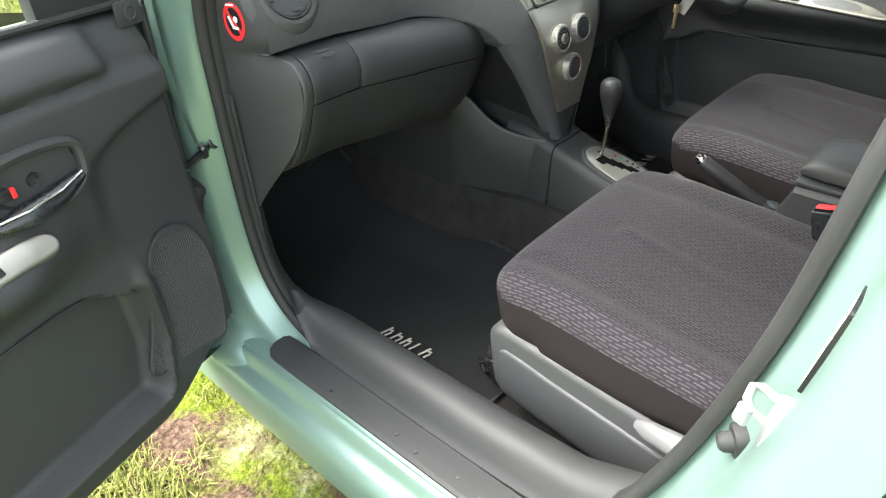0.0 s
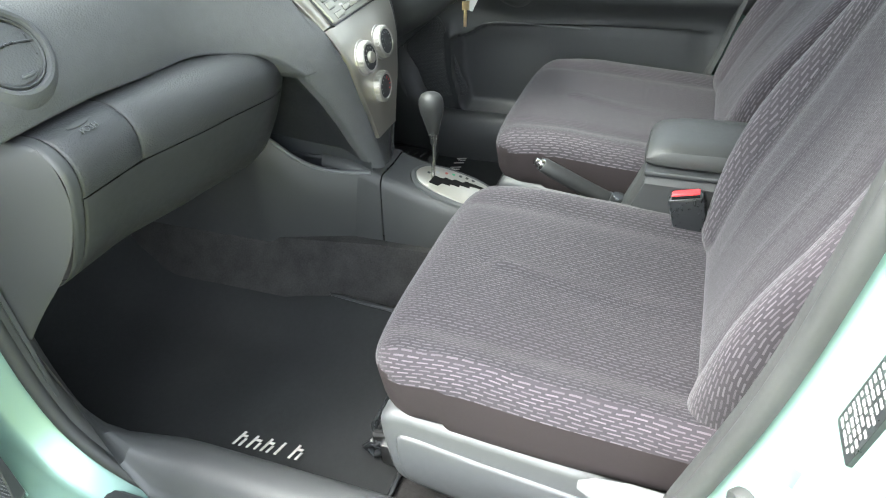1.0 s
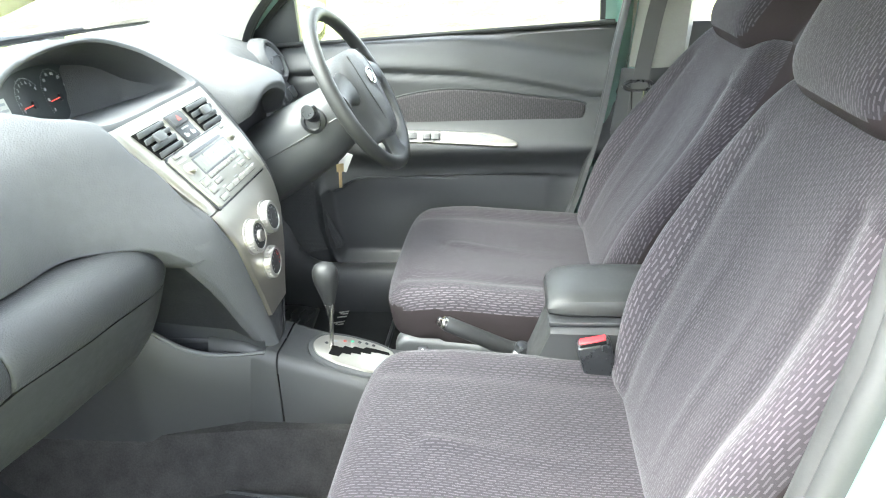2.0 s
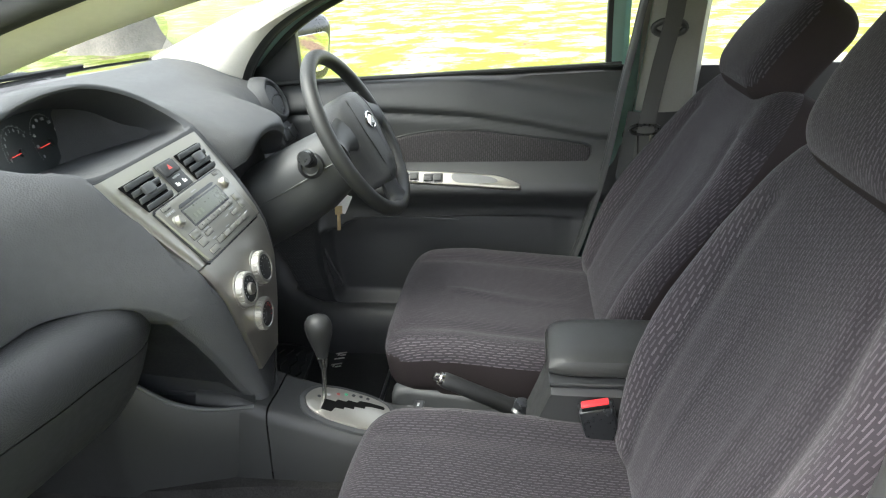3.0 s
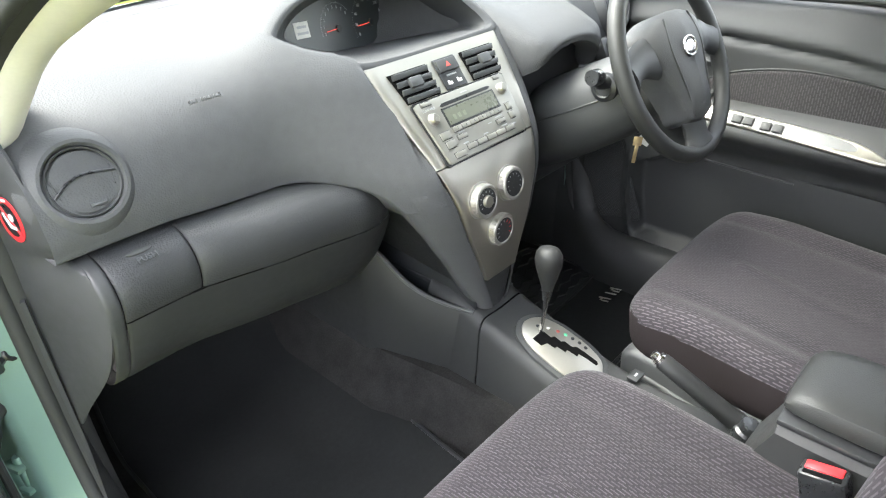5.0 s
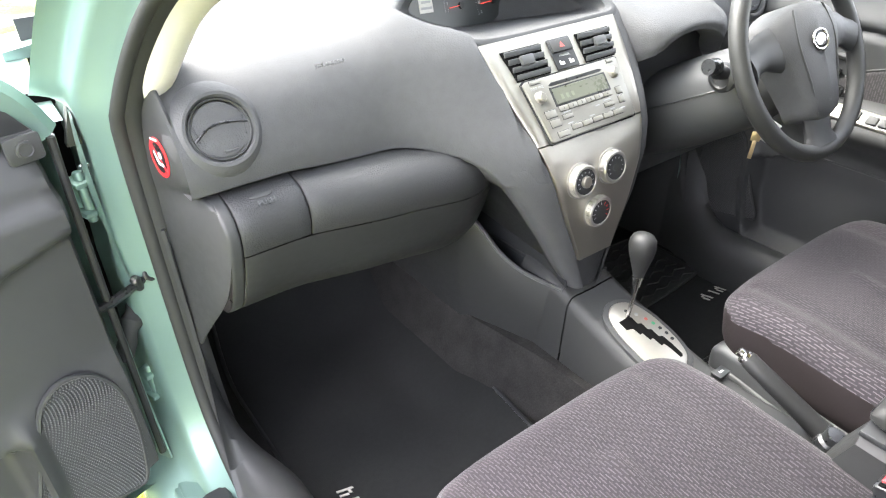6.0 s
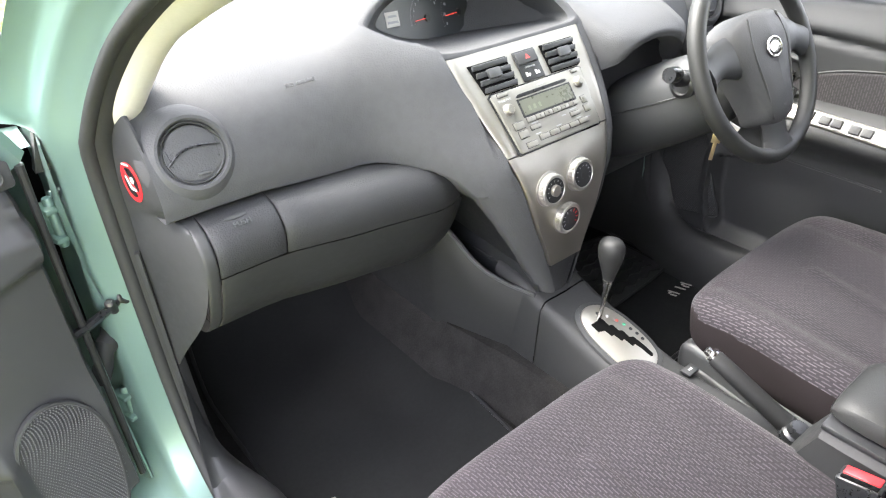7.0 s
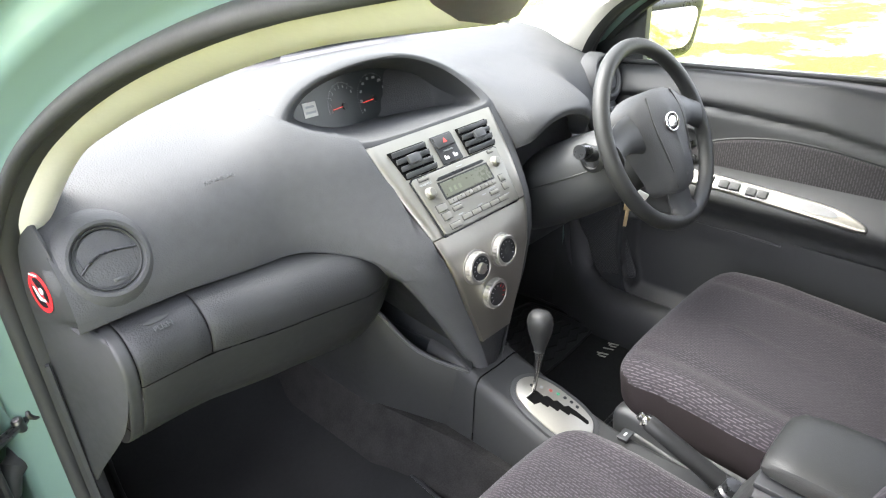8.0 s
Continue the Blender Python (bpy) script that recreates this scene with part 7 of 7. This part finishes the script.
# ---------------------------------------------------------------- outside: tree and grass
BARK = material("grey_bark", (0.135, 0.122, 0.105), 0.95, var=0.5, grain=1.0, grain_size=0.05, var_size=0.35)
tree = thing("tree", (10.38, 6.9, 0), "large old tree trunk with flared grey bark base", "tree")
tr = []
for z, r in ((-0.05, 0.84), (0.08, 0.76), (0.25, 0.68), (0.5, 0.62), (0.9, 0.58), (1.6, 0.54), (2.6, 0.50), (4.0, 0.45)):
    tr.append([(10.38 + (r * (1 + 0.12 * math.cos(5 * a + 1.0) * math.exp(-z / 0.5) + 0.05 * noise.noise(Vector((3 * math.cos(a), 3 * math.sin(a), z))))) * math.cos(a), 6.9 + r * (1 + 0.12 * math.cos(5 * a + 1.0) * math.exp(-z / 0.5)) * math.sin(a), z) for a in [2 * math.pi * j / 40 for j in range(40)]])
ob_mesh("trunk", *loft(tr, closed=True, caps=True), BARK, tree, "furrowed grey trunk")

rng = random.Random(5)
gv, gf = [], []


def blade(x, y, h, w, a, bend):
    i = len(gv)
    dx, dy = math.cos(a), math.sin(a)
    z0 = ground_z(x, y) - 0.004
    for t, ww in ((0, 1.0), (0.5, 0.8), (1.0, 0.08)):
        ox, oy = bend * t * t * dx, bend * t * t * dy
        z = z0 + h * (t - 0.25 * t * t * min(1.0, bend / h))
        gv.append((x + ox - dy * w * ww, y + oy + dx * w * ww, z))
        gv.append((x + ox + dy * w * ww, y + oy - dx * w * ww, z))
    gf.extend([(i, i + 1, i + 3, i + 2), (i + 2, i + 3, i + 5, i + 4)])


count = 0
while count < 150000:
    x, y = rng.gauss(-1.35, 0.75), rng.gauss(0.75, 0.85)
    if x > -0.62:
        continue
    patch = noise.noise(Vector((x * 2.3 + 4.0, y * 2.3, 1.7))) + 0.5 * noise.noise(Vector((x * 7, y * 7, 3.1)))
    count += 1
    if patch < rng.uniform(-0.30, 0.20):
        continue
    blade(x, y, rng.uniform(0.02, 0.06), rng.uniform(0.0012, 0.0026), rng.uniform(0, 6.28), rng.uniform(0.005, 0.05))
BLADES = material("grass_blades", (0.085, 0.150, 0.012), 0.6, var=0.35, spec=0.3, var_size=0.05, alt=(0.34, 0.33, 0.10))
grass = ob_mesh("grass", gv, gf, BLADES, sharp=180)
tagged(grass, "short green and straw-coloured grass beside the car", "grass", kind="stuff")
